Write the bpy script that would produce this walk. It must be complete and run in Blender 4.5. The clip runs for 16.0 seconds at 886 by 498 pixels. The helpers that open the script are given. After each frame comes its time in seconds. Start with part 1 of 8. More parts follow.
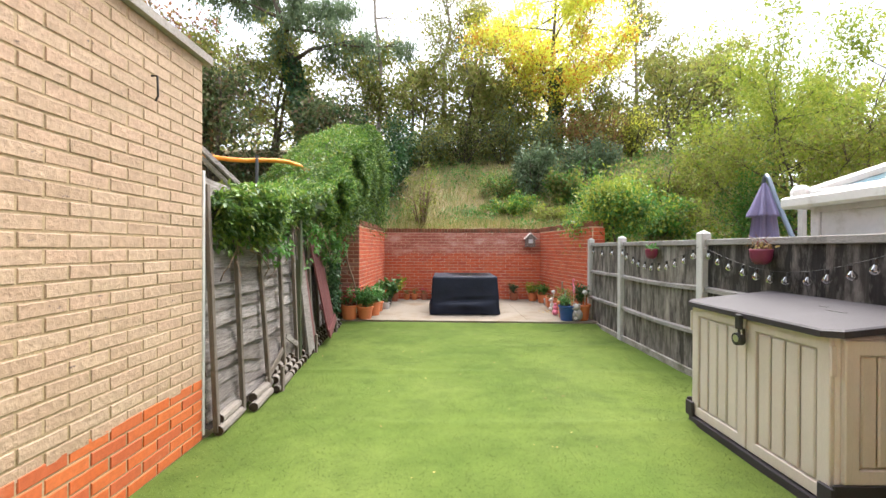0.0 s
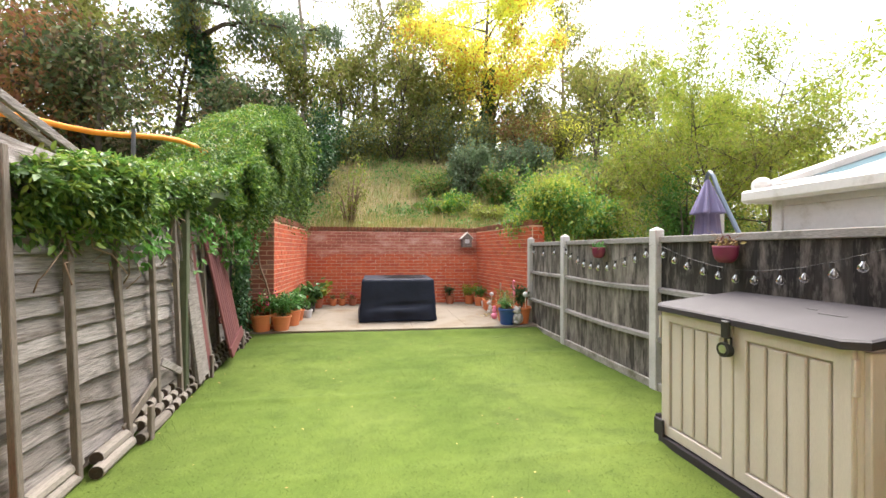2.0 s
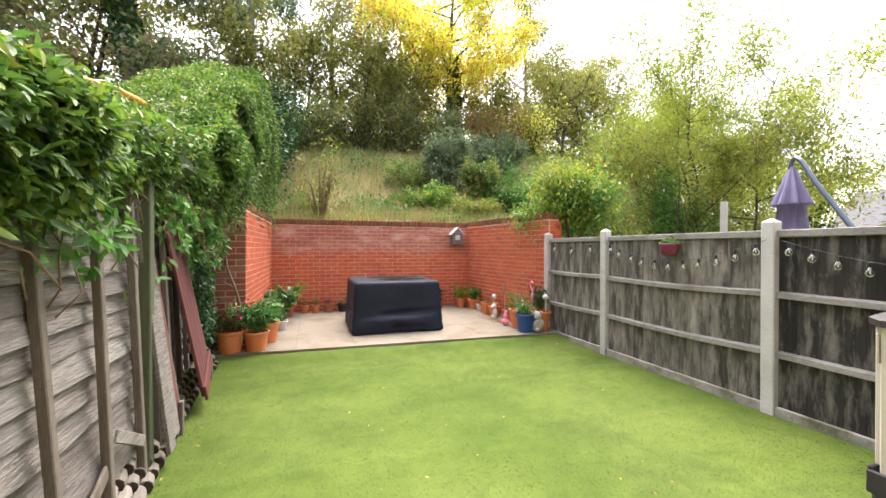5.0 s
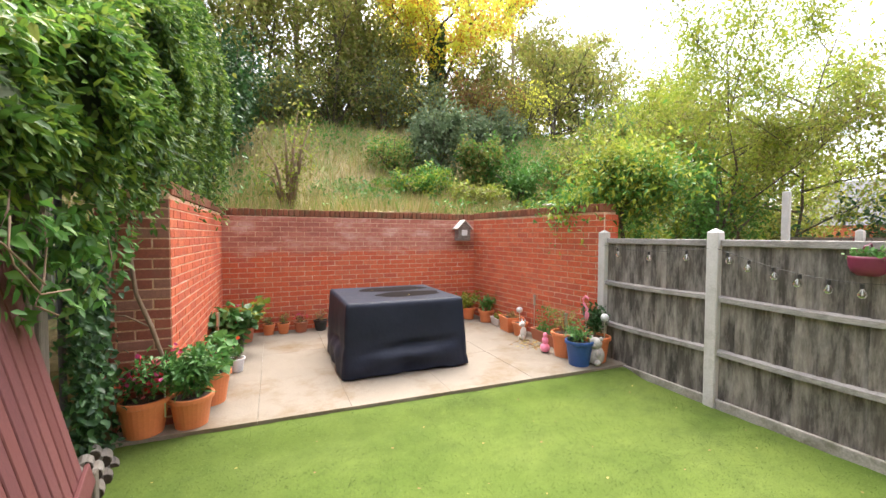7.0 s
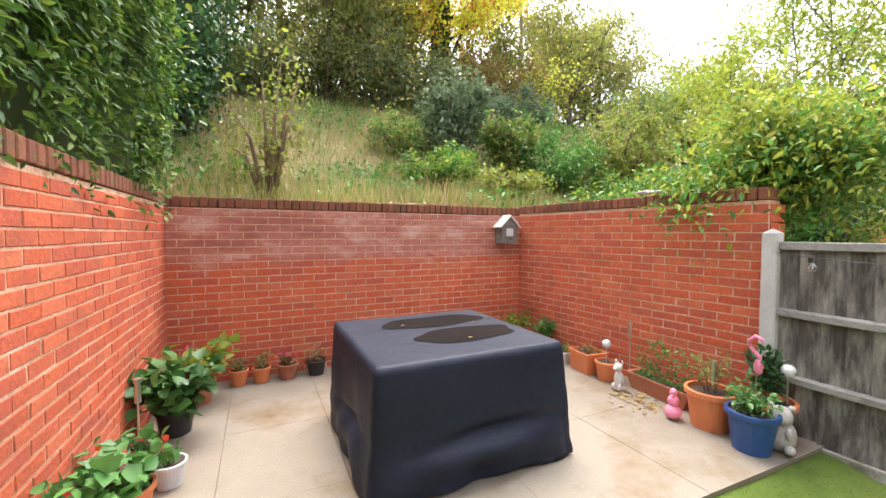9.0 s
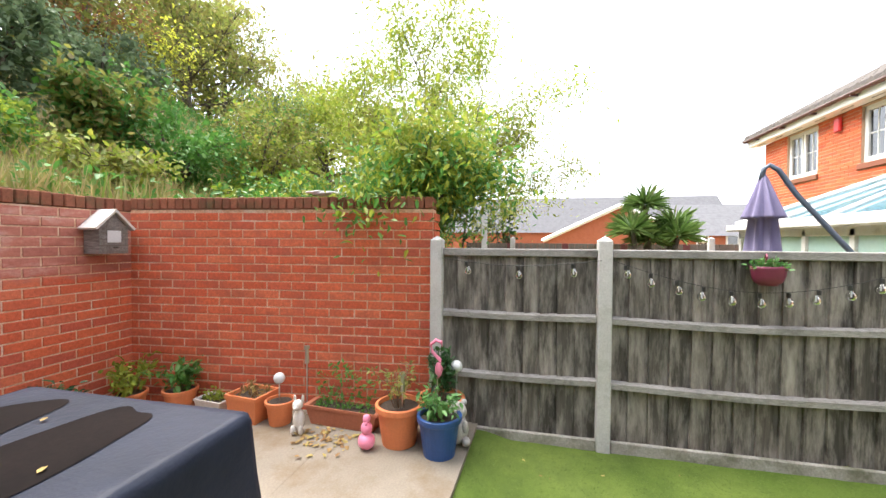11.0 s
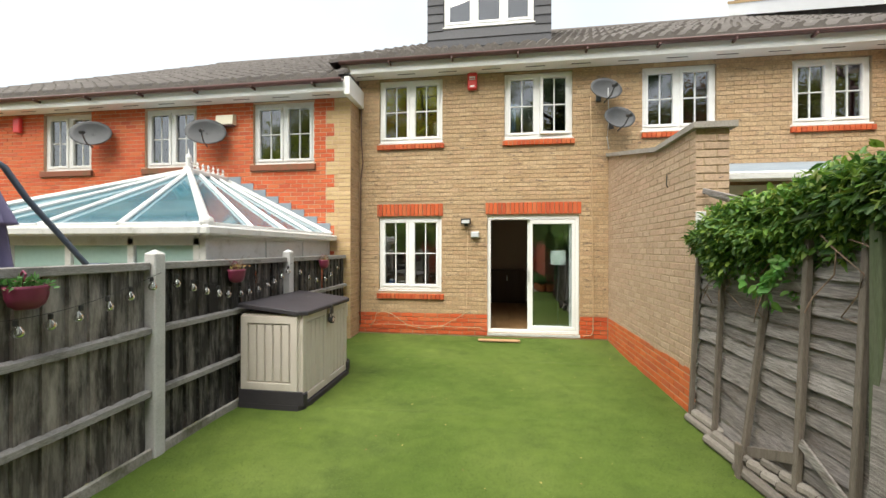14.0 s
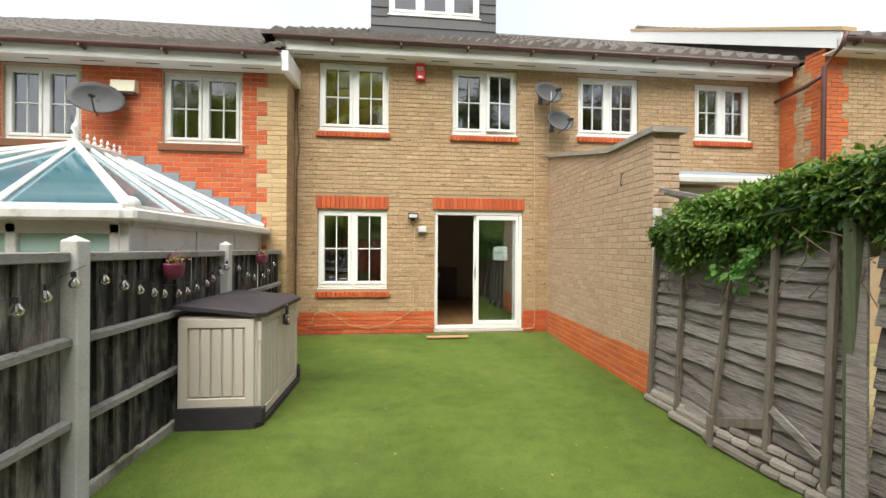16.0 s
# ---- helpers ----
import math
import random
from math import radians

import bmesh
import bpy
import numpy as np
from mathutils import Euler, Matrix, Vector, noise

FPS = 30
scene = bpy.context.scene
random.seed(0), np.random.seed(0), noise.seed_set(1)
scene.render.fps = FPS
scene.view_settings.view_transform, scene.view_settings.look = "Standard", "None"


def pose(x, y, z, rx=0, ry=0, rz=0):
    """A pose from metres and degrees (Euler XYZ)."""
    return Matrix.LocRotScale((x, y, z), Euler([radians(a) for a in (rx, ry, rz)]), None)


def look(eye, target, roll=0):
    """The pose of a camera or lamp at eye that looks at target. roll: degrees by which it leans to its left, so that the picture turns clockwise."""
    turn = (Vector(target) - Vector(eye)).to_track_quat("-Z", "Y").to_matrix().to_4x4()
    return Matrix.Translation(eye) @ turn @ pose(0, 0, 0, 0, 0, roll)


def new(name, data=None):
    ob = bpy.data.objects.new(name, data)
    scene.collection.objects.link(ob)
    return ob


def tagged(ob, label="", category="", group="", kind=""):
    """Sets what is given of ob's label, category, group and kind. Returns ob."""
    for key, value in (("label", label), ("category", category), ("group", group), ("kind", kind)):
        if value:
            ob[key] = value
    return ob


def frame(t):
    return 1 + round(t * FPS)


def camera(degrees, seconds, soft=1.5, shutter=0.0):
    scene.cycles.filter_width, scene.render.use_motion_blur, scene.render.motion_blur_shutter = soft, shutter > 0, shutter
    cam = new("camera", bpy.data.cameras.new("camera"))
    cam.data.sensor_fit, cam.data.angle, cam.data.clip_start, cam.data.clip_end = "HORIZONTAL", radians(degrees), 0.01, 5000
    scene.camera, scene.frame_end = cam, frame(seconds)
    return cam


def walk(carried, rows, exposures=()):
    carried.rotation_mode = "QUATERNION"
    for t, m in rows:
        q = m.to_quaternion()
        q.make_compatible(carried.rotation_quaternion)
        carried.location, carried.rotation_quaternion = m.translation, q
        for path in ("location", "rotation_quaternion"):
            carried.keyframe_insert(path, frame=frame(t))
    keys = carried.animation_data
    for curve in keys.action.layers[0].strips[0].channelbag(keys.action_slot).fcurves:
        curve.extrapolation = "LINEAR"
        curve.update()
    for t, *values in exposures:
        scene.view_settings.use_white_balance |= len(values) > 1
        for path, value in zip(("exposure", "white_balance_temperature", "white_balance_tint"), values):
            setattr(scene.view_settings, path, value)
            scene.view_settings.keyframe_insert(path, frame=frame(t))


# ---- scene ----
cam = camera(97.2, 16.0)
PATH = [
    (0, (0.547, 0.129, 1.400), (0.537, 2.129, 1.395), 0.20),
    (0.5, (0.562, 0.372, 1.359), (0.630, 2.371, 1.362), 0.23),
    (1, (0.539, 0.563, 1.372), (0.729, 2.554, 1.375), 0.29),
    (1.5, (0.543, 0.745, 1.372), (0.853, 2.720, 1.378), 0.25),
    (2, (0.548, 0.823, 1.361), (0.886, 2.795, 1.367), 0.17),
    (2.5, (0.545, 0.884, 1.335), (0.899, 2.852, 1.343), 0.09),
    (3, (0.461, 0.975, 1.316), (0.829, 2.941, 1.319), 0.16),
    (3.5, (0.239, 1.156, 1.302), (0.651, 3.113, 1.310), 0.15),
    (4, (0.024, 1.414, 1.294), (0.497, 3.357, 1.300), 0.22),
    (4.5, (-0.174, 1.725, 1.319), (0.379, 3.647, 1.322), 0.24),
    (5, (-0.285, 2.092, 1.343), (0.351, 3.988, 1.339), 0.19),
    (5.2, (-0.348, 2.211, 1.364), (0.315, 4.098, 1.362), 0.22),
    (7.3, (-0.350, 4.250, 1.537), (0.463, 6.073, 1.461), 0.05),
    (7.5, (-0.353, 4.446, 1.541), (0.471, 6.266, 1.465), -0.06),
    (8, (-0.362, 4.932, 1.549), (0.471, 6.748, 1.471), 0.09),
    (8.2, (-0.355, 5.135, 1.552), (0.470, 6.951, 1.474), 0.12),
    (10.3, (0.042, 6.538, 1.552), (1.418, 7.988, 1.496), 0.15),
    (10.5, (0.079, 6.581, 1.553), (1.640, 7.830, 1.507), 0.19),
    (11, (0.183, 6.695, 1.558), (2.132, 7.141, 1.516), 0.36),
    (11.5, (0.298, 6.789, 1.477), (2.220, 6.234, 1.498), 0.34),
    (11.6, (0.309, 6.839, 1.505), (2.168, 6.101, 1.525), 0.32),
    (11.8, (0.328, 6.929, 1.571), (2.000, 5.832, 1.562), 0.29),
    (12, (0.356, 6.922, 1.625), (1.830, 5.569, 1.616), 0.28),
    (12.5, (0.472, 6.967, 1.667), (1.380, 5.185, 1.663), 0.21),
    (13, (0.556, 6.984, 1.635), (1.114, 5.064, 1.641), 0.11),
    (13.5, (0.620, 6.976, 1.622), (1.001, 5.013, 1.626), 0.13),
    (14, (0.637, 6.967, 1.605), (0.916, 4.986, 1.605), 0.06),
    (14.5, (0.653, 6.893, 1.528), (0.865, 4.904, 1.525), 0.11),
    (15, (0.826, 6.816, 1.499), (0.980, 4.822, 1.498), 0.26),
    (15.5, (1.088, 6.775, 1.510), (1.084, 4.775, 1.508), 0.33),
    (16, (1.337, 6.785, 1.531), (1.143, 4.795, 1.530), 0.32),
]
walk(cam, [(t, look(eye, target, roll)) for t, eye, target, roll in PATH], [(0.0, 1.57, 6300, 13), (1.5, 1.64, 6500, 13), (5.0, 1.75, 6600, 14), (9.0, 1.86, 6450, 13), (11.0, 1.76, 6400, 11), (12.0, 1.42, 6500, 9), (13.0, 0.74, 6500, 6), (16.0, 0.70, 6550, 6)])

# ---------------- light ----------------
world = bpy.data.worlds.new("overcast_sky")
scene.world = world
world.use_nodes = True
wn, wl = world.node_tree.nodes, world.node_tree.links
wn.clear()
SUN_ELEV, SUN_ROT = radians(60), radians(22)
sky = wn.new("ShaderNodeTexSky")
sky.sky_type, sky.sun_disc = "NISHITA", False
sky.sun_elevation, sky.sun_rotation = SUN_ELEV, SUN_ROT
sky.dust_density, sky.ozone_density = 4.0, 1.0
clouds = wn.new("ShaderNodeBackground")
clouds.inputs["Strength"].default_value = 0.60
cloud_co, cloud_n, cloud_r = wn.new("ShaderNodeTexCoord"), wn.new("ShaderNodeTexNoise"), wn.new("ShaderNodeValToRGB")
cloud_n.inputs["Scale"].default_value, cloud_n.inputs["Detail"].default_value = 2.2, 5.0
for e_, (p_, c_) in zip(cloud_r.color_ramp.elements, ((0.35, (0.86, 0.91, 0.98, 1)), (0.65, (1.0, 0.995, 0.985, 1)))):
    e_.position, e_.color = p_, c_
wl.new(cloud_co.outputs["Generated"], cloud_n.inputs["Vector"])
wl.new(cloud_n.outputs["Fac"], cloud_r.inputs["Fac"])
wl.new(cloud_r.outputs["Color"], clouds.inputs["Color"])
clear = wn.new("ShaderNodeBackground")
clear.inputs["Strength"].default_value = 0.05
both, wout = wn.new("ShaderNodeAddShader"), wn.new("ShaderNodeOutputWorld")
wl.new(sky.outputs["Color"], clear.inputs["Color"])
wl.new(clear.outputs[0], both.inputs[0])
wl.new(clouds.outputs[0], both.inputs[1])
wl.new(both.outputs[0], wout.inputs["Surface"])
sun = new("sun", bpy.data.lights.new("sun", "SUN"))
sun.data.energy, sun.data.angle, sun.data.color = 4.0, radians(60), (1.0, 0.95, 0.87)
to_sun = Vector((math.sin(SUN_ROT) * math.cos(SUN_ELEV), math.cos(SUN_ROT) * math.cos(SUN_ELEV), math.sin(SUN_ELEV)))
sun.matrix_world = look(Vector((0, 0, 20)) + to_sun, (0, 0, 20))


# ---------------- materials ----------------
def nodes_of(name):
    m = bpy.data.materials.new(name)
    m.use_nodes = True
    t = m.node_tree
    return m, t, t.nodes["Principled BSDF"]


def noise_node(t, scale, detail=4.0, rough=0.6, stretch=None):
    co = t.nodes.new("ShaderNodeNewGeometry")
    n = t.nodes.new("ShaderNodeTexNoise")
    n.inputs["Scale"].default_value, n.inputs["Detail"].default_value, n.inputs["Roughness"].default_value = scale, detail, rough
    if stretch:
        mp = t.nodes.new("ShaderNodeMapping")
        mp.inputs["Scale"].default_value = stretch
        t.links.new(co.outputs["Position"], mp.inputs["Vector"])
        t.links.new(mp.outputs["Vector"], n.inputs["Vector"])
    else:
        t.links.new(co.outputs["Position"], n.inputs["Vector"])
    return n.outputs["Fac"]


def ramp(t, fac, stops):
    r = t.nodes.new("ShaderNodeValToRGB")
    while len(r.color_ramp.elements) < len(stops):
        r.color_ramp.elements.new(0.5)
    for e, (p, c) in zip(r.color_ramp.elements, stops):
        e.position, e.color = p, (*c, 1)
    t.links.new(fac, r.inputs["Fac"])
    return r.outputs["Color"]


def mixed(t, a, b, fac, mode="MIX"):
    m = t.nodes.new("ShaderNodeMix")
    m.data_type, m.blend_type = "RGBA", mode
    for sock, v in ((m.inputs["Factor"], fac), (m.inputs["A"], a), (m.inputs["B"], b)):
        if isinstance(v, bpy.types.NodeSocket):
            t.links.new(v, sock)
        elif isinstance(v, (int, float)):
            sock.default_value = v
        else:
            sock.default_value = (*v, 1)
    return m.outputs["Result"]


def piece_random(t):
    """A number of its own for each piece, whether it is an object or an island of a joined mesh."""
    oi, ge, ad = t.nodes.new("ShaderNodeObjectInfo"), t.nodes.new("ShaderNodeNewGeometry"), t.nodes.new("ShaderNodeMath")
    ad.operation = "ADD"
    fr = t.nodes.new("ShaderNodeMath")
    fr.operation = "FRACT"
    t.links.new(oi.outputs["Random"], ad.inputs[0])
    t.links.new(ge.outputs["Random Per Island"], ad.inputs[1])
    t.links.new(ad.outputs[0], fr.inputs[0])
    return fr.outputs[0]


def bumped(t, p, fac, strength, dist=0.01):
    b = t.nodes.new("ShaderNodeBump")
    b.inputs["Strength"].default_value, b.inputs["Distance"].default_value = strength, dist
    t.links.new(fac, b.inputs["Height"])
    t.links.new(b.outputs["Normal"], p.inputs["Normal"])


def surface(name, tones, rough=0.8, big=2.0, fine=60.0, bump=0.3, dist=0.004, pieces=False, metal=0.0, dirt=None, dirt_scale=1.2,
            dirt_at=(0.55, 0.75), stretch=None, grain=0.35, spec=0.5, dirt_stretch=None):
    """A plain solid surface: tones chosen by a broad noise (or by piece), fine grain over them, stains and relief."""
    m, t, p = nodes_of(name)
    fac = piece_random(t) if pieces else noise_node(t, big, 3, 0.6, stretch)
    n = len(tones)
    col = ramp(t, fac, [(((i + 0.5) / n if pieces else 0.3 + 0.4 * i / max(n - 1, 1)), c) for i, c in enumerate(tones)])
    fn = noise_node(t, fine, 5, 0.65, stretch)
    shade = ramp(t, fn, [(0.25, (1 - grain,) * 3), (0.75, (1 + grain * 0.6,) * 3)])
    col = mixed(t, col, shade, 1.0, "MULTIPLY")
    if dirt:
        df = ramp(t, noise_node(t, dirt_scale, 6, 0.7, dirt_stretch), [(dirt_at[0], (0, 0, 0)), (dirt_at[1], (1, 1, 1))])
        col = mixed(t, col, dirt, df)
    t.links.new(col, p.inputs["Base Color"])
    p.inputs["Roughness"].default_value, p.inputs["Metallic"].default_value = rough, metal
    p.inputs["Specular IOR Level"].default_value = spec
    if bump:
        bumped(t, p, fn, bump, dist)
    return m


def leafy(name, tones, rough=0.55, through_=0.35):
    m, t, p = nodes_of(name)
    n = len(tones)
    col = ramp(t, piece_random(t), [((i + 0.5) / n, c) for i, c in enumerate(tones)])
    sh = ramp(t, noise_node(t, 0.9, 3), [(0.3, (0.7, 0.7, 0.7)), (0.7, (1.2, 1.2, 1.2))])
    col = mixed(t, col, sh, 1.0, "MULTIPLY")
    t.links.new(col, p.inputs["Base Color"])
    p.inputs["Roughness"].default_value = rough
    tr = t.nodes.new("ShaderNodeBsdfTranslucent")
    t.links.new(col, tr.inputs["Color"])
    mx = t.nodes.new("ShaderNodeMixShader")
    mx.inputs["Fac"].default_value = through_
    t.links.new(p.outputs[0], mx.inputs[1])
    t.links.new(tr.outputs[0], mx.inputs[2])
    t.links.new(mx.outputs[0], t.nodes["Material Output"].inputs["Surface"])
    return m


def pane_material(name, tint, ior=1.9, rough=0.0):
    m, t, p = nodes_of(name)
    t.nodes.remove(p)
    tr, gl, fr, mx = (t.nodes.new(k) for k in ("ShaderNodeBsdfTransparent", "ShaderNodeBsdfGlossy", "ShaderNodeFresnel", "ShaderNodeMixShader"))
    tr.inputs["Color"].default_value = (*tint, 1)
    gl.inputs["Roughness"].default_value = rough
    fr.inputs["IOR"].default_value = ior
    t.links.new(fr.outputs[0], mx.inputs["Fac"])
    t.links.new(tr.outputs[0], mx.inputs[1])
    t.links.new(gl.outputs[0], mx.inputs[2])
    t.links.new(mx.outputs[0], t.nodes["Material Output"].inputs["Surface"])
    return m


def glow(name, colour, strength):
    m, t, p = nodes_of(name)
    p.inputs["Base Color"].default_value = (*colour, 1)
    p.inputs["Emission Color"].default_value = (*colour, 1)
    p.inputs["Emission Strength"].default_value = strength
    return m


def worn_in_patches(m):
    """Multiplies a turf colour by broad flattened patches and a finer mottling, the same for the mat and its blades."""
    t = m.node_tree
    p = t.nodes["Principled BSDF"]
    src = p.inputs["Base Color"].links[0].from_socket
    broad = ramp(t, noise_node(t, 0.55, 5, 0.62, (1.0, 1.5, 1.0)), [(0.32, (0.70, 0.75, 0.70)), (0.50, (0.96, 0.97, 0.95)), (0.70, (1.12, 1.10, 1.05))])
    fine = ramp(t, noise_node(t, 7.0, 5, 0.7), [(0.30, (0.84, 0.86, 0.84)), (0.52, (1.0, 1.0, 1.0)), (0.72, (1.10, 1.09, 1.07))])
    col = mixed(t, mixed(t, src, broad, 1.0, "MULTIPLY"), fine, 1.0, "MULTIPLY")
    for link in [l for l in t.links if l.from_socket == src and l.to_node.type in ("BSDF_PRINCIPLED", "BSDF_TRANSLUCENT")]:
        t.links.new(col, link.to_socket)


M = {}
M["turf"] = surface("turf", [(0.075, 0.119, 0.022), (0.101, 0.145, 0.030), (0.124, 0.166, 0.040)], 0.95, 0.7, 120, 0.2, 0.004, grain=0.28,
                    dirt=(0.046, 0.070, 0.019), dirt_scale=0.8, dirt_at=(0.52, 0.80), spec=0.12)
M["blade"] = leafy("turf_blade", [(0.065, 0.109, 0.019), (0.099, 0.145, 0.029), (0.134, 0.178, 0.040)], 0.8, 0.2)
worn_in_patches(M["turf"])
worn_in_patches(M["blade"])
M["stock"] = surface("stock_brick", [(0.449, 0.312, 0.180), (0.493, 0.348, 0.207), (0.414, 0.282, 0.158), (0.515, 0.370, 0.224), (0.466, 0.312, 0.189), (0.440, 0.295, 0.167)],
                     0.9, 2, 34, 0.7, 0.008, True, dirt=(0.15, 0.108, 0.080), dirt_scale=10, dirt_at=(0.565, 0.655), grain=0.40, dirt_stretch=(0.5, 0.5, 1.8))
M["wing_brick"] = surface("pale_stock_brick", [(0.478, 0.345, 0.243), (0.516, 0.378, 0.267), (0.436, 0.308, 0.212), (0.496, 0.348, 0.246)],
                          0.9, 2, 38, 0.8, 0.010, True, dirt=(0.17, 0.13, 0.115), dirt_scale=11, dirt_at=(0.65, 0.69), grain=0.25, dirt_stretch=(1, 0.6, 1.4))
M["wing_mortar"] = surface("buff_mortar", [(0.486, 0.369, 0.230), (0.405, 0.302, 0.184)], 0.95, 3, 90, 0.6)
M["stock_mortar"] = surface("stock_mortar", [(0.414, 0.304, 0.189), (0.317, 0.233, 0.145)], 0.95, 3, 90, 0.5)
M["red"] = surface("red_brick", [(0.57, 0.112, 0.046), (0.63, 0.140, 0.060), (0.52, 0.098, 0.042), (0.65, 0.170, 0.080), (0.58, 0.122, 0.055), (0.50, 0.105, 0.055)],
                   0.85, 2, 42, 0.9, 0.006, True, dirt=(0.34, 0.085, 0.050), dirt_scale=3.2, dirt_at=(0.48, 0.72), grain=0.38, dirt_stretch=(1, 1, 1.8))
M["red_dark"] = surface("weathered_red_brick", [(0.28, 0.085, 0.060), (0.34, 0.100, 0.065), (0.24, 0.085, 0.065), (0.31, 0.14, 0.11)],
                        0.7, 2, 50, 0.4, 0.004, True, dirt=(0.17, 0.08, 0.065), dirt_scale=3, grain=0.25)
M["red_back"] = surface("damp_red_brick", [(0.57, 0.112, 0.046), (0.62, 0.138, 0.058), (0.52, 0.098, 0.042), (0.60, 0.158, 0.076), (0.49, 0.100, 0.054)],
                        0.75, 2, 42, 0.9, 0.006, True, dirt=(0.38, 0.090, 0.052), dirt_scale=2.2, dirt_at=(0.55, 0.8), grain=0.28)
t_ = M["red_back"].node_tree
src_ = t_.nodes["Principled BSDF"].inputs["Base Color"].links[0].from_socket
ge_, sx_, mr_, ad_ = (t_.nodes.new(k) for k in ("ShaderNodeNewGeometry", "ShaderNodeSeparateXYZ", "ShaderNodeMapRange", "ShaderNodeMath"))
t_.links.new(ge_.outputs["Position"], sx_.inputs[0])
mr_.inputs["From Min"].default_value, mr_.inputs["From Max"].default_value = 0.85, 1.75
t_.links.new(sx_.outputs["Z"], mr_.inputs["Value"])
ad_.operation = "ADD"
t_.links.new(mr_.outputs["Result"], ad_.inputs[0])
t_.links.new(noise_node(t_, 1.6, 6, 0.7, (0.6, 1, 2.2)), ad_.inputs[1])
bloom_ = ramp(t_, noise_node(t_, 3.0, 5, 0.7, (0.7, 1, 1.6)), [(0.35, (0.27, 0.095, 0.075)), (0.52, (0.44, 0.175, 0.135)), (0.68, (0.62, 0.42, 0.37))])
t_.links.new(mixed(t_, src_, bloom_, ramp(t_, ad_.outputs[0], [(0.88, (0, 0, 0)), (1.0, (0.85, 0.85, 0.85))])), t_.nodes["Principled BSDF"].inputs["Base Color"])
M["red_mortar"] = surface("pale_mortar", [(0.74, 0.54, 0.40), (0.58, 0.34, 0.22), (0.72, 0.56, 0.44)], 0.95, 5, 60, 0.8, grain=0.45)
M["coping"] = surface("coping_brick", [(0.24, 0.085, 0.045), (0.20, 0.070, 0.040), (0.28, 0.10, 0.055)], 0.9, 2, 50, 0.5, 0.005, True,
                      dirt=(0.10, 0.085, 0.04), dirt_scale=5, dirt_at=(0.5, 0.75), grain=0.3)
M["orange_paint"] = surface("orange_painted_brick", [(0.56, 0.125, 0.030), (0.62, 0.160, 0.045), (0.50, 0.115, 0.04)], 0.75, 2, 40, 0.4, 0.004, True,
                            dirt=(0.42, 0.24, 0.16), dirt_scale=2.5, dirt_at=(0.6, 0.8), grain=0.2)
M["nb_red"] = surface("orange_red_brick", [(0.50, 0.088, 0.024), (0.58, 0.112, 0.032), (0.42, 0.070, 0.024), (0.55, 0.135, 0.045)], 0.85, 2, 50, 0.4,
                      0.004, True, grain=0.22)
M["nb_mortar"] = surface("light_mortar", [(0.60, 0.42, 0.30), (0.50, 0.33, 0.23)], 0.95, 3, 90, 0.4)
M["quoin"] = surface("buff_brick", [(0.52, 0.37, 0.19), (0.58, 0.42, 0.23), (0.48, 0.33, 0.17)], 0.9, 2, 45, 0.4, 0.004, True, grain=0.2)
M["concrete"] = surface("concrete", [(0.464, 0.458, 0.451), (0.573, 0.567, 0.561)], 0.9, 3, 90, 0.4, 0.003, dirt=(0.30, 0.295, 0.27), dirt_scale=4,
                        dirt_at=(0.55, 0.8), grain=0.2)
M["slab"] = surface("paving_slab", [(0.207, 0.174, 0.134), (0.242, 0.207, 0.164), (0.220, 0.189, 0.151)], 0.85, 1.5, 70, 0.3, 0.003,
                    dirt=(0.150, 0.096, 0.045), dirt_scale=1.7, dirt_at=(0.50, 0.74), grain=0.2)
M["cap_stone"] = surface("stone_coping", [(0.30, 0.27, 0.24), (0.38, 0.35, 0.32)], 0.9, 3, 60, 0.4, grain=0.3)
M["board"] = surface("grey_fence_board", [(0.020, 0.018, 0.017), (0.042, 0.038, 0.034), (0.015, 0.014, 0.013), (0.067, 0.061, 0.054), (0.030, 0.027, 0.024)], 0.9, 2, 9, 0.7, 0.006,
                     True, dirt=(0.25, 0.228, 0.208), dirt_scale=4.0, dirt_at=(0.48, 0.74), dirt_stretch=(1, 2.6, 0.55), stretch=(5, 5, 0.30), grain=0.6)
# Paler tones and more pale streaks, for the panels nearer the patio.
M["board_pale"] = surface("paler_fence_board", [(0.051, 0.045, 0.040), (0.093, 0.083, 0.073), (0.032, 0.029, 0.026), (0.132, 0.118, 0.103), (0.070, 0.062, 0.055)], 0.9, 2, 9, 0.7, 0.006,
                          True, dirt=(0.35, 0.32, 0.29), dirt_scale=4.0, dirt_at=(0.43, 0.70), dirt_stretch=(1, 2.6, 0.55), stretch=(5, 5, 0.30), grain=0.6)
M["rail"] = surface("pale_fence_rail", [(0.25, 0.238, 0.23), (0.34, 0.325, 0.312)], 0.9, 3, 40, 0.5, 0.004, stretch=(6, 0.7, 6), grain=0.5,
                    dirt=(0.09, 0.085, 0.075), dirt_scale=3, dirt_at=(0.5, 0.75))
M["gravel_board"] = surface("dirty_concrete", [(0.30, 0.285, 0.26), (0.39, 0.37, 0.34)], 0.95, 3, 80, 0.5, 0.004, dirt=(0.10, 0.10, 0.06), dirt_scale=3.5, dirt_at=(0.45, 0.7), grain=0.35)
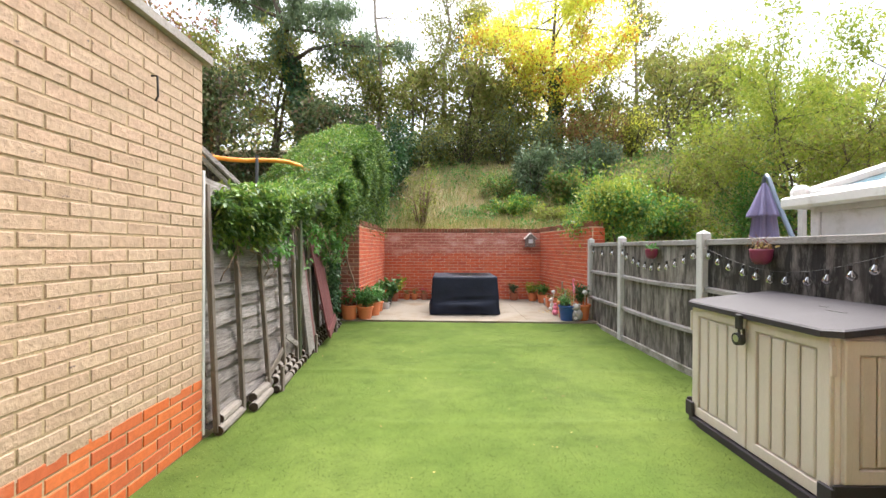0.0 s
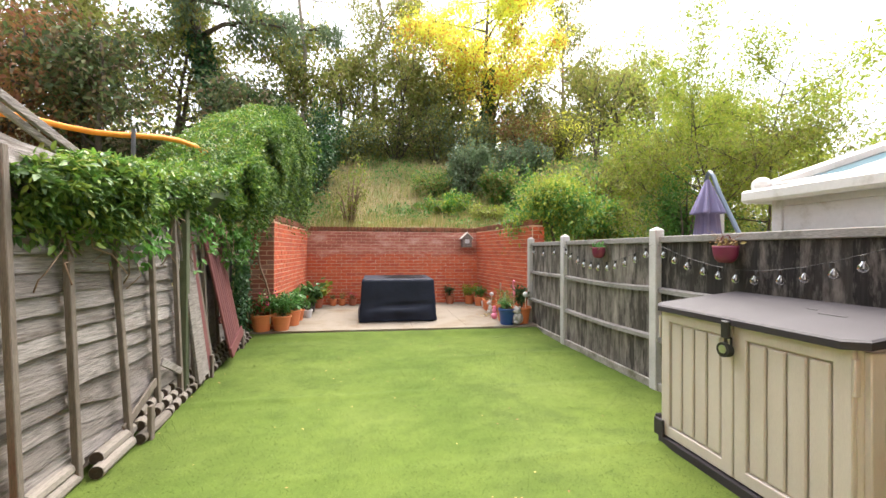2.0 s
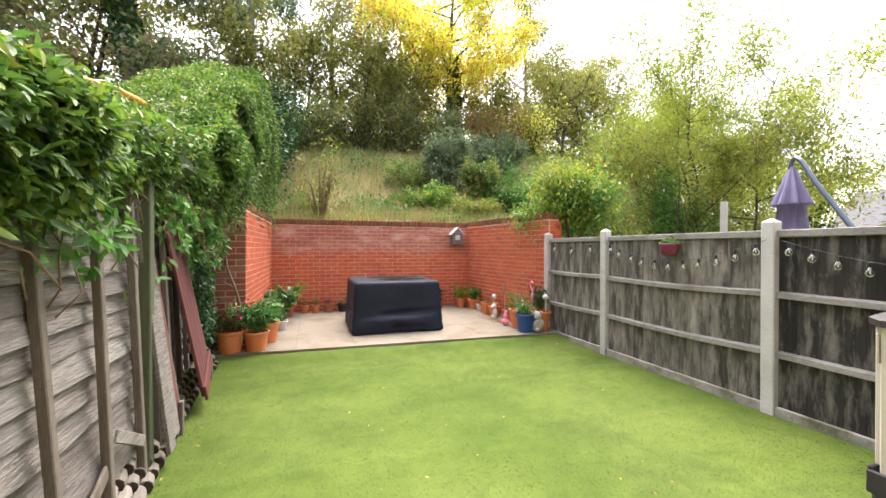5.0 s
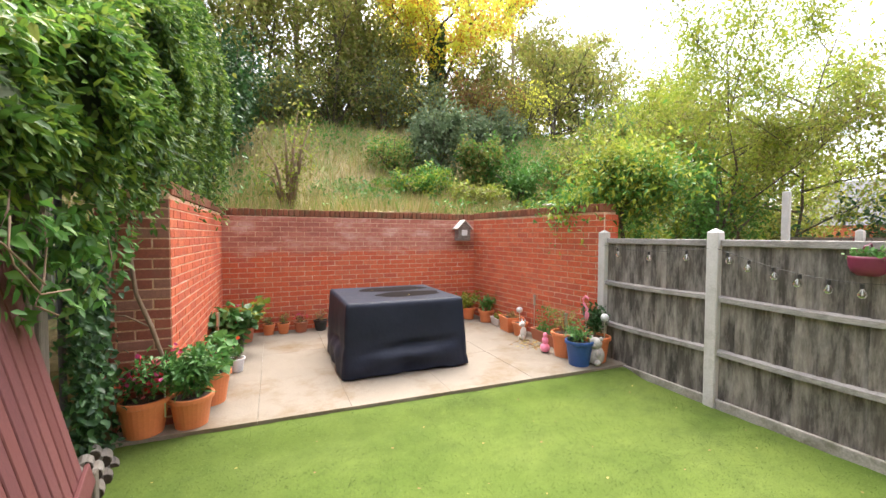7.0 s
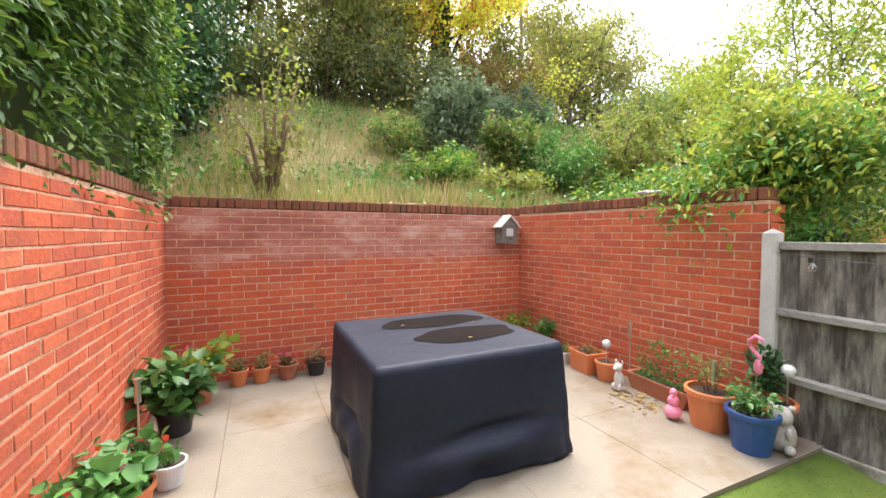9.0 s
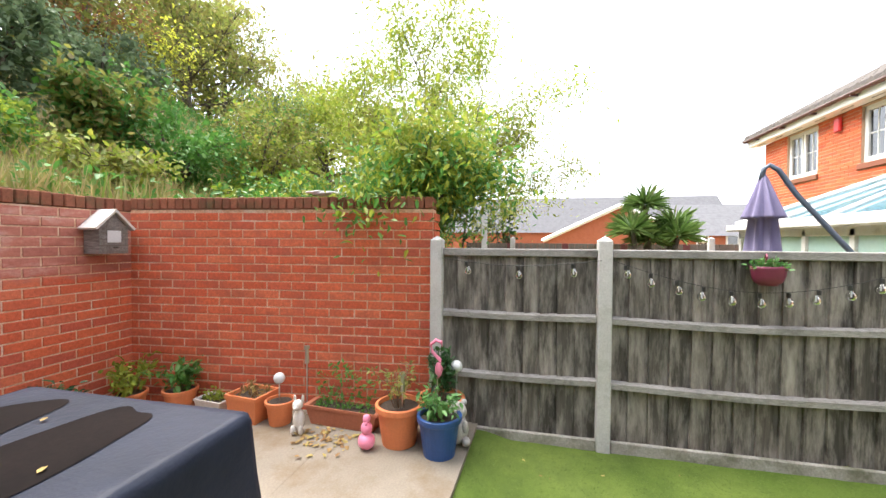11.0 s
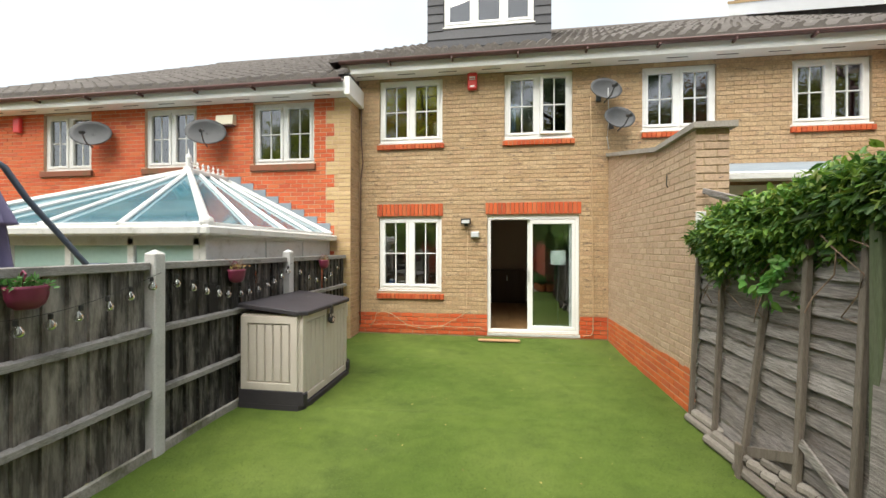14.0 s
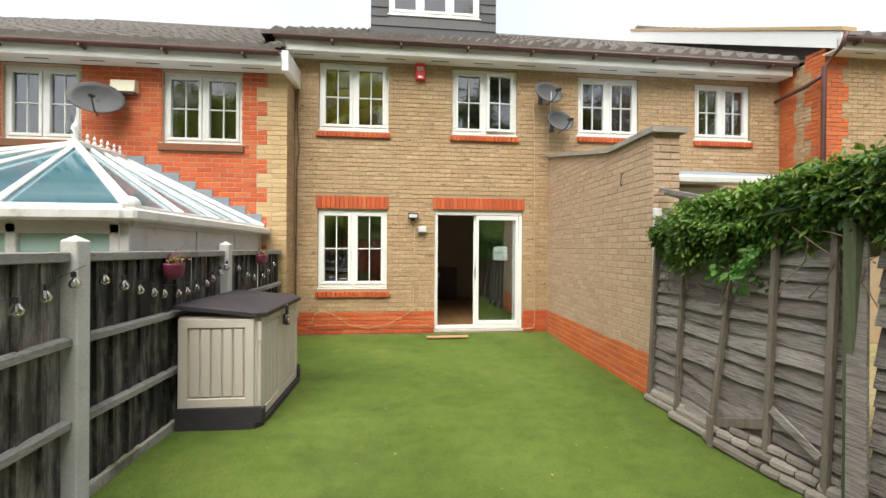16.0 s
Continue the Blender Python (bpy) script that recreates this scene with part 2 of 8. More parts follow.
M["slat"] = surface("weathered_fence_slat", [(0.258, 0.230, 0.215), (0.335, 0.305, 0.288), (0.194, 0.170, 0.157), (0.370, 0.340, 0.323)], 0.9, 2, 13, 1.0, 0.012,
                    True, dirt=(0.11, 0.086, 0.070), dirt_scale=3.5, dirt_at=(0.53, 0.70), dirt_stretch=(3, 0.5, 3), stretch=(8, 0.6, 8), grain=0.65)
M["batten"] = surface("brown_batten", [(0.135, 0.110, 0.090), (0.20, 0.168, 0.140)], 0.9, 3, 30, 0.5, 0.004, stretch=(8, 8, 0.7), grain=0.4)
M["post_green"] = surface("algae_green_post", [(0.081, 0.101, 0.052), (0.112, 0.126, 0.077)], 0.9, 3, 30, 0.5, stretch=(8, 8, 0.7), grain=0.35)
M["log"] = surface("weathered_log", [(0.216, 0.191, 0.166), (0.288, 0.256, 0.223), (0.166, 0.144, 0.122)], 0.9, 2, 30, 0.6, 0.005, True, stretch=(8, 0.8, 8), grain=0.4)
M["maroon"] = surface("maroon_painted_timber", [(0.15, 0.045, 0.045), (0.19, 0.065, 0.065), (0.13, 0.04, 0.045)], 0.75, 3, 30, 0.4, 0.003, True,
                      stretch=(8, 8, 0.7), grain=0.35)
M["white"] = surface("white_upvc", [(0.80, 0.80, 0.80), (0.84, 0.84, 0.84)], 0.35, 1.5, 30, 0.03, 0.001, grain=0.04)
M["dull_white"] = surface("weathered_white_upvc", [(0.62, 0.62, 0.61), (0.70, 0.70, 0.70)], 0.45, 2, 30, 0.05, 0.001, dirt=(0.38, 0.37, 0.33), dirt_scale=5,
                          dirt_at=(0.56, 0.80), grain=0.08)
M["glass"] = pane_material("window_glass", (0.80, 0.85, 0.85), 2.9)
M["roof_glass"] = pane_material("blue_roof_glass", (0.26, 0.47, 0.56), 1.8, 0.08)
t_ = M["roof_glass"].node_tree
df_, m2_ = t_.nodes.new("ShaderNodeBsdfDiffuse"), t_.nodes.new("ShaderNodeMixShader")
df_.inputs["Color"].default_value = (0.07, 0.20, 0.26, 1)
m2_.inputs["Fac"].default_value = 0.45
out_n = t_.nodes["Material Output"]
t_.links.new(out_n.inputs["Surface"].links[0].from_socket, m2_.inputs[1])
t_.links.new(df_.outputs[0], m2_.inputs[2])
t_.links.new(m2_.outputs[0], out_n.inputs["Surface"])
M["pale_glazing"] = surface("pale_green_glazing", [(0.34, 0.50, 0.47), (0.42, 0.57, 0.54)], 0.12, 1.2, 20, 0.0, grain=0.06)
M["bulb_glass"] = pane_material("bulb_glass", (0.92, 0.92, 0.92), 1.7)
M["tile"] = surface("roof_tile", [(0.098, 0.085, 0.078), (0.120, 0.105, 0.097), (0.108, 0.094, 0.086)], 0.9, 4, 40, 0.5, 0.004, True, dirt=(0.19, 0.18, 0.16),
                    dirt_scale=6, dirt_at=(0.56, 0.72), grain=0.30)
M["grey_tile"] = surface("grey_roof_tile", [(0.095, 0.095, 0.105), (0.125, 0.125, 0.135)], 0.9, 4, 40, 0.4, 0.004, grain=0.25)
M["slate"] = surface("dark_slate", [(0.075, 0.075, 0.085), (0.10, 0.10, 0.11), (0.06, 0.06, 0.07)], 0.7, 2, 40, 0.4, 0.003, True, grain=0.25)
M["gutter"] = surface("brown_plastic", [(0.095, 0.045, 0.042), (0.12, 0.06, 0.055)], 0.45, 3, 40, 0.05, grain=0.12)
M["lead"] = surface("lead_flashing", [(0.19, 0.23, 0.27), (0.25, 0.29, 0.33)], 0.6, 4, 40, 0.2, grain=0.2)
M["beige"] = surface("beige_resin", [(0.55, 0.495, 0.445), (0.60, 0.545, 0.49)], 0.6, 2, 55, 0.25, 0.002, stretch=(5, 5, 0.7), grain=0.10)
M["resin_grey"] = surface("grey_brown_resin", [(0.036, 0.032, 0.038), (0.050, 0.045, 0.052)], 0.6, 3, 120, 0.3, 0.002, grain=0.2, spec=0.3)
M["black"] = surface("black_plastic", [(0.018, 0.018, 0.019), (0.028, 0.028, 0.028)], 0.5, 3, 60, 0.1, grain=0.15)
M["chrome"] = surface("bright_metal", [(0.62, 0.62, 0.62), (0.7, 0.7, 0.7)], 0.3, 3, 60, 0.05, metal=1.0, grain=0.08)
M["cover"] = surface("dark_cover_fabric", [(0.010, 0.014, 0.028), (0.016, 0.021, 0.040)], 0.55, 2.5, 3.5, 0.45, 0.03, grain=0.15, spec=0.24)
M["puddle"] = surface("dried_puddle", [(0.006, 0.0042, 0.0042), (0.012, 0.008, 0.0075)], 0.9, 4, 60, 0.1, grain=0.35, spec=0.1)
M["terracotta"] = surface("orange_plastic_pot", [(0.62, 0.19, 0.070), (0.68, 0.22, 0.085)], 0.55, 3, 60, 0.1, 0.002, dirt=(0.42, 0.17, 0.09), dirt_scale=5,
                          dirt_at=(0.6, 0.85), grain=0.1)
M["terra_dark"] = surface("dark_terracotta", [(0.36, 0.12, 0.065), (0.42, 0.15, 0.08)], 0.75, 3, 60, 0.2, 0.002, grain=0.2)
M["blue_pot"] = surface("blue_glaze", [(0.018, 0.065, 0.22), (0.025, 0.085, 0.27)], 0.4, 3, 50, 0.05, grain=0.12)
M["soil"] = surface("soil", [(0.05, 0.036, 0.026), (0.08, 0.058, 0.042)], 0.95, 8, 90, 0.9, 0.01, grain=0.5)
M["burgundy"] = surface("burgundy_plastic", [(0.15, 0.018, 0.050), (0.18, 0.026, 0.062)], 0.45, 3, 60, 0.08, grain=0.12)
M["stone_grey"] = surface("cast_stone", [(0.38, 0.36, 0.34), (0.50, 0.48, 0.46)], 0.9, 9, 90, 0.5, grain=0.3, dirt=(0.2, 0.19, 0.18), dirt_scale=9, dirt_at=(0.55, 0.7))
M["pale_stone"] = surface("pale_stone", [(0.62, 0.58, 0.54), (0.70, 0.66, 0.62)], 0.85, 8, 90, 0.4, grain=0.2)
M["pink"] = surface("pink_plastic", [(0.80, 0.22, 0.36), (0.84, 0.30, 0.44)], 0.45, 4, 60, 0.05, grain=0.08)
M["pale_plastic"] = surface("pale_grey_plastic", [(0.55, 0.57, 0.60), (0.65, 0.66, 0.68)], 0.35, 4, 60, 0.05, grain=0.1)
M["lavender"] = surface("lavender_canvas", [(0.183, 0.163, 0.285), (0.225, 0.202, 0.336)], 0.85, 4, 160, 0.3, 0.002, grain=0.15)
M["blue_metal"] = surface("blue_grey_metal", [(0.085, 0.11, 0.15), (0.11, 0.14, 0.19)], 0.4, 4, 60, 0.05, metal=0.3, grain=0.1)
M["orange_foam"] = surface("orange_foam", [(0.80, 0.27, 0.015), (0.86, 0.32, 0.025)], 0.6, 3, 60, 0.1, grain=0.1)
M["net"] = pane_material("black_net", (0.52, 0.54, 0.52), 1.02, 0.5)
M["quoin_plastic"] = surface("cream_plastic", [(0.62, 0.57, 0.44), (0.68, 0.63, 0.50)], 0.5, 3, 60, 0.05, grain=0.1)
M["dish"] = surface("grey_dish", [(0.060, 0.062, 0.068), (0.085, 0.087, 0.094)], 0.7, 4, 60, 0.06, metal=0.0, grain=0.15)
M["alarm_red"] = surface("red_plastic", [(0.62, 0.035, 0.035), (0.68, 0.05, 0.05)], 0.4, 4, 60, 0.05, grain=0.08)
M["cream"] = surface("cream_plastic", [(0.66, 0.60, 0.45), (0.72, 0.66, 0.52)], 0.45, 4, 60, 0.05, grain=0.08)
M["cable"] = surface("buff_cable", [(0.46, 0.32, 0.19), (0.54, 0.39, 0.24)], 0.6, 4, 60, 0.05, grain=0.1)
M["bark"] = surface("bark", [(0.085, 0.070, 0.052), (0.13, 0.105, 0.08)], 0.95, 3, 22, 0.8, 0.02, stretch=(5, 5, 0.7), grain=0.5)
M["pale_bark"] = surface("pale_bark", [(0.22, 0.19, 0.15), (0.32, 0.28, 0.23)], 0.95, 3, 22, 0.6, 0.015, stretch=(5, 5, 0.7), grain=0.4)
M["stem"] = surface("vine_stem", [(0.20, 0.13, 0.085), (0.27, 0.185, 0.13)], 0.9, 4, 40, 0.4, stretch=(5, 5, 0.8), grain=0.3)
M["earth"] = surface("bank_earth", [(0.13, 0.17, 0.045), (0.24, 0.20, 0.085), (0.30, 0.235, 0.12), (0.14, 0.20, 0.05)], 0.95, 0.7, 14, 0.8, 0.05, grain=0.5)
M["timber_floor"] = surface("oak_floor", [(0.28, 0.16, 0.07), (0.34, 0.20, 0.095)], 0.4, 3, 30, 0.1, stretch=(6, 0.7, 6), grain=0.25)
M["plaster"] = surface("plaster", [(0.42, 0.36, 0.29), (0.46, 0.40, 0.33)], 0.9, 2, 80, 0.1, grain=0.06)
M["ceiling"] = surface("white_ceiling", [(0.74, 0.73, 0.71), (0.78, 0.77, 0.75)], 0.9, 2, 80, 0.1, grain=0.05)
M["curtain"] = surface("pale_curtain", [(0.62, 0.58, 0.47), (0.70, 0.66, 0.56)], 0.9, 2, 120, 0.2, stretch=(6, 6, 0.6), grain=0.12)
M["dark_wood"] = surface("dark_cabinet", [(0.075, 0.045, 0.03), (0.10, 0.06, 0.04)], 0.5, 2, 30, 0.1, stretch=(6, 6, 0.7), grain=0.25)
# Glow added to the lampshade so that it shows pale through the door panes.
M["shade"] = glow("glowing_fabric_shade", (0.90, 0.86, 0.76), 1.1)
M["board_plank"] = surface("bare_plank", [(0.40, 0.235, 0.115), (0.47, 0.29, 0.15)], 0.85, 3, 30, 0.3, stretch=(0.7, 6, 6), grain=0.25)
M["spot"] = glow("lamp_glow", (1.0, 0.85, 0.62), 9.0)
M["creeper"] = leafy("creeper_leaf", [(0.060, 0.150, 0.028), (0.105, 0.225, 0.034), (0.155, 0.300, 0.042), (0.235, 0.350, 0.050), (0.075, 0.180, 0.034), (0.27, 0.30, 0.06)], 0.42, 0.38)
# Same creeper on the hedge face: shade put into darker greens; crown keeps fresher growth.
M["creeper_shaded"] = leafy("shaded_creeper_leaf", [(0.046, 0.112, 0.024), (0.084, 0.185, 0.032), (0.138, 0.262, 0.038), (0.235, 0.335, 0.050), (0.070, 0.150, 0.028)], 0.55, 0.32)
M["cream_cloth"] = surface("cream_curtain", [(0.74, 0.68, 0.44), (0.80, 0.74, 0.50)], 0.95, 3, 90, 0.2, grain=0.1)
M["teal_cloth"] = surface("pale_teal_curtain", [(0.46, 0.66, 0.70), (0.56, 0.74, 0.78)], 0.95, 3, 90, 0.2, grain=0.1)
M["blue_cloth"] = surface("blue_curtain", [(0.22, 0.36, 0.52), (0.28, 0.42, 0.58)], 0.95, 3, 90, 0.2, grain=0.1)
M["net_cloth"] = surface("white_net_curtain", [(0.82, 0.83, 0.83), (0.86, 0.87, 0.87)], 0.95, 3, 90, 0.2, grain=0.1)
M["ivy"] = leafy("ivy_leaf", [(0.022, 0.070, 0.025), (0.038, 0.105, 0.032), (0.055, 0.14, 0.038)], 0.45, 0.2)
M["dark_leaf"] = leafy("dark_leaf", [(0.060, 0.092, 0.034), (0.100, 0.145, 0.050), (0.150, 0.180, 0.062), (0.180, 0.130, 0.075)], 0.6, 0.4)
M["olive_leaf"] = leafy("olive_leaf", [(0.185, 0.230, 0.050), (0.26, 0.30, 0.07), (0.35, 0.35, 0.09), (0.23, 0.20, 0.07)], 0.6, 0.5)
M["grey_leaf"] = leafy("grey_green_leaf", [(0.15, 0.22, 0.115), (0.22, 0.29, 0.165), (0.12, 0.18, 0.09)], 0.55, 0.42)
M["yellow_leaf"] = leafy("yellow_leaf", [(0.72, 0.74, 0.08), (0.78, 0.81, 0.13), (0.60, 0.67, 0.09), (0.78, 0.74, 0.09)], 0.6, 0.55)
M["orange_leaf"] = leafy("orange_leaf", [(0.66, 0.30, 0.05), (0.70, 0.38, 0.07), (0.55, 0.40, 0.07)], 0.6, 0.5)
M["lime_leaf"] = leafy("lime_leaf", [(0.25, 0.34, 0.040), (0.32, 0.40, 0.050), (0.42, 0.43, 0.07), (0.20, 0.29, 0.038)], 0.55, 0.45)
M["fresh_leaf"] = leafy("fresh_leaf", [(0.085, 0.24, 0.045), (0.12, 0.30, 0.055), (0.07, 0.19, 0.04), (0.15, 0.30, 0.06)], 0.5, 0.4)
M["rust_leaf"] = leafy("rust_leaf", [(0.30, 0.13, 0.07), (0.36, 0.19, 0.07), (0.20, 0.17, 0.05)], 0.6, 0.4)
M["straw"] = leafy("dry_grass", [(0.46, 0.36, 0.17), (0.38, 0.32, 0.12), (0.24, 0.29, 0.07), (0.52, 0.42, 0.23), (0.19, 0.30, 0.06)], 0.8, 0.45)
M["palm_leaf"] = leafy("palm_leaf", [(0.085, 0.16, 0.035), (0.12, 0.21, 0.05), (0.16, 0.24, 0.07)], 0.45, 0.3)
M["flower"] = leafy("red_flower", [(0.60, 0.04, 0.06), (0.72, 0.08, 0.14), (0.75, 0.13, 0.03), (0.70, 0.10, 0.30)], 0.6, 0.3)
M["pot_leaf"] = leafy("pot_plant_leaf", [(0.055, 0.16, 0.040), (0.085, 0.22, 0.05), (0.12, 0.27, 0.07)], 0.45, 0.3)
M["dead_leaf"] = leafy("fallen_leaf", [(0.22, 0.12, 0.05), (0.30, 0.19, 0.07), (0.38, 0.30, 0.10)], 0.8, 0.2)


# ---------------- geometry helpers ----------------
class Geo:
    """Points and faces of one mesh."""

    def __init__(self):
        self.v, self.f = [], []

    def add(self, pts, faces):
        n = len(self.v)
        self.v += [tuple(p) for p in pts]
        self.f += [tuple(n + i for i in f) for f in faces]
        return self

    def box(self, x0, y0, z0, x1, y1, z1):
        p = [(x, y, z) for z in (z0, z1) for y in (y0, y1) for x in (x0, x1)]
        return self.add(p, [(0, 2, 3, 1), (4, 5, 7, 6), (0, 1, 5, 4), (2, 6, 7, 3), (0, 4, 6, 2), (1, 3, 7, 5)])

    def cbox(self, x0, y0, z0, x1, y1, z1, c=0.006, m=None):
        """A box with its edges cut off by c."""
        lo, hi = (x0, y0, z0), (x1, y1, z1)
        c = min(c, *(abs(hi[i] - lo[i]) * 0.45 for i in range(3)))
        pts, idx = [], {}
        for sx in (0, 1):
            for sy in (0, 1):
                for sz in (0, 1):
                    s = (sx, sy, sz)
                    for a in range(3):
                        p = [(hi[k] - c if s[k] else lo[k] + c) for k in range(3)]
                        p[a] = hi[a] if s[a] else lo[a]
                        idx[(s, a)] = len(pts)
                        pts.append(p)
        fs = []
        for a in range(3):
            b, d = (a + 1) % 3, (a + 2) % 3
            for e in (0, 1):
                q = []
                for u, w in ((0, 0), (1, 0), (1, 1), (0, 1)):
                    s = [0, 0, 0]
                    s[a], s[b], s[d] = e, u, w
                    q.append(idx[(tuple(s), a)])
                fs.append(q if e else q[::-1])
            for u in (0, 1):
                for w in (0, 1):
                    s0, s1 = [0, 0, 0], [0, 0, 0]
                    s0[b] = s1[b] = u
                    s0[d] = s1[d] = w
                    s0[a], s1[a] = 0, 1
                    q = [idx[(tuple(s0), b)], idx[(tuple(s1), b)], idx[(tuple(s1), d)], idx[(tuple(s0), d)]]
                    fs.append(q if (u + w) % 2 == 0 else q[::-1])
        for s in [(i, j, k) for i in (0, 1) for j in (0, 1) for k in (0, 1)]:
            q = [idx[(s, 0)], idx[(s, 1)], idx[(s, 2)]]
            fs.append(q if sum(s) % 2 else q[::-1])
        if m is not None:
            pts = [m @ Vector(p) for p in pts]
        return self.add(pts, fs)

    def quad(self, a, b, c, d):
        return self.add([a, b, c, d], [(0, 1, 2, 3)])

    def prism(self, poly, z0, z1):
        n = len(poly)
        p = [(x, y, z0) for x, y in poly] + [(x, y, z1) for x, y in poly]
        return self.add(p, [tuple(range(n))[::-1], tuple(range(n, 2 * n))] + [(i, (i + 1) % n, n + (i + 1) % n, n + i) for i in range(n)])

    def tube(self, path, radii, n=8, cap=True):
        path = [Vector(p) for p in path]
        if isinstance(radii, (int, float)):
            radii = [radii] * len(path)
        rings = []
        up = Vector((0.13, 0.27, 0.95))
        for i, p in enumerate(path):
            d = (path[min(i + 1, len(path) - 1)] - path[max(i - 1, 0)]).normalized()
            a = d.cross(up)
            a = a.normalized() if a.length > 1e-4 else d.orthogonal().normalized()
            b = d.cross(a)
            rings.append([p + radii[i] * (math.cos(k * math.tau / n) * a + math.sin(k * math.tau / n) * b) for k in range(n)])
        pts = [q for r in rings for q in r]
        fs = [(i * n + k, i * n + (k + 1) % n, (i + 1) * n + (k + 1) % n, (i + 1) * n + k) for i in range(len(path) - 1) for k in range(n)]
        if cap:
            fs += [tuple(range(n))[::-1], tuple((len(path) - 1) * n + k for k in range(n))]
        return self.add(pts, fs)

    def lathe(self, prof, n=24, at=(0, 0, 0), sx=1.0, sy=1.0):
        pts = [(at[0] + sx * r * math.cos(k * math.tau / n), at[1] + sy * r * math.sin(k * math.tau / n), at[2] + z) for r, z in prof for k in range(n)]
        fs = [(i * n + k, i * n + (k + 1) % n, (i + 1) * n + (k + 1) % n, (i + 1) * n + k) for i in range(len(prof) - 1) for k in range(n)]
        return self.add(pts, fs)

    def ball(self, at, r, n=12, sx=1, sy=1, sz=1):
        prof = [(max(r * math.sin(math.pi * i / n), 0.0004), -r * sz * math.cos(math.pi * i / n)) for i in range(n + 1)]
        return self.lathe(prof, max(n, 10), at, sx, sy)


def mesh_of(name, geo, material, smooth=False):
    me = bpy.data.meshes.new(name)
    if isinstance(geo, Geo):
        me.from_pydata(geo.v, [], geo.f)
    else:
        verts, quads = geo
        nq = len(quads)
        k = quads.shape[1]
        me.vertices.add(len(verts))
        me.vertices.foreach_set("co", np.asarray(verts, dtype=np.float32).ravel())
        me.loops.add(nq * k)
        me.loops.foreach_set("vertex_index", np.asarray(quads, dtype=np.int32).ravel())
        me.polygons.add(nq)
        me.polygons.foreach_set("loop_start", np.arange(0, nq * k, k, dtype=np.int32))
        me.update(calc_edges=True)
    me.materials.append(material)
    if smooth:
        me.shade_smooth()
    me.update()
    return me


def part(name, geo, material, parent=None, label="", smooth=False, kind=""):
    ob = new(name, mesh_of(name, geo, material, smooth))
    ob.parent = parent
    return tagged(ob, label, kind=kind)


def thing(name, label, category, at=(0, 0, 0), rz=0.0, group="", kind="", tilt=(0, 0)):
    e = new(name)
    e.empty_display_size = 0.1
    e.matrix_world = pose(*at, tilt[0], tilt[1], rz)
    return tagged(e, label, category, group, kind)


def solid(name, geo, material, label, category, kind="", smooth=False, at=(0, 0, 0), rz=0.0, group=""):
    ob = new(name, mesh_of(name, geo, material, smooth))
    ob.matrix_world = pose(*at, 0, 0, rz)
    return tagged(ob, label, category, group, kind)


rng = np.random.default_rng(7)


def leaves(pos, axis, normal, size, slim=0.62, fold=0.25):
    """Folded leaves, six corners each."""
    n = len(pos)
    a = axis / np.maximum(np.linalg.norm(axis, axis=1, keepdims=True), 1e-6)
    nn = normal - (normal * a).sum(1, keepdims=True) * a
    nn /= np.maximum(np.linalg.norm(nn, axis=1, keepdims=True), 1e-6)
    s = np.cross(a, nn)
    size = np.asarray(size).reshape(-1, 1) * np.ones((n, 1))
    w = size * slim * 0.5
    out = np.empty((n, 6, 3))
    out[:, 0] = pos
    out[:, 1] = pos + a * size * 0.30 + s * w + nn * w * fold
    out[:, 2] = pos + a * size * 0.68 + s * w * 0.72 + nn * w * fold * 0.4
    out[:, 3] = pos + a * size - nn * size * 0.10
    out[:, 4] = pos + a * size * 0.68 - s * w * 0.72 + nn * w * fold * 0.4
    out[:, 5] = pos + a * size * 0.30 - s * w + nn * w * fold
    base = np.arange(n)[:, None] * 6
    q = np.concatenate([base + [0, 1, 2, 3], base + [0, 3, 4, 5]])
    return out.reshape(-1, 3), q


def blades(pos, height, width, lean):
    """Upright blades, one triangle each."""
    n = len(pos)
    ang = rng.uniform(0, math.tau, n)
    side = np.stack([np.cos(ang), np.sin(ang), np.zeros(n)], 1) * (width / 2).reshape(-1, 1)
    la = rng.uniform(0, math.tau, n)
    tip = pos + np.stack([np.cos(la) * lean, np.sin(la) * lean, height], 1)
    v = np.stack([pos - side, pos + side, tip], 1).reshape(-1, 3)
    return v, np.arange(3 * n).reshape(-1, 3)


def random_dirs(n, down=0.0):
    d = rng.normal(size=(n, 3))
    d /= np.linalg.norm(d, axis=1, keepdims=True)
    d[:, 2] -= down
    return d


def joined(*sets):
    vs, qs, o = [], [], 0
    for v, q in sets:
        vs.append(v)
        qs.append(q + o)
        o += len(v)
    return np.concatenate(vs), np.concatenate(qs)


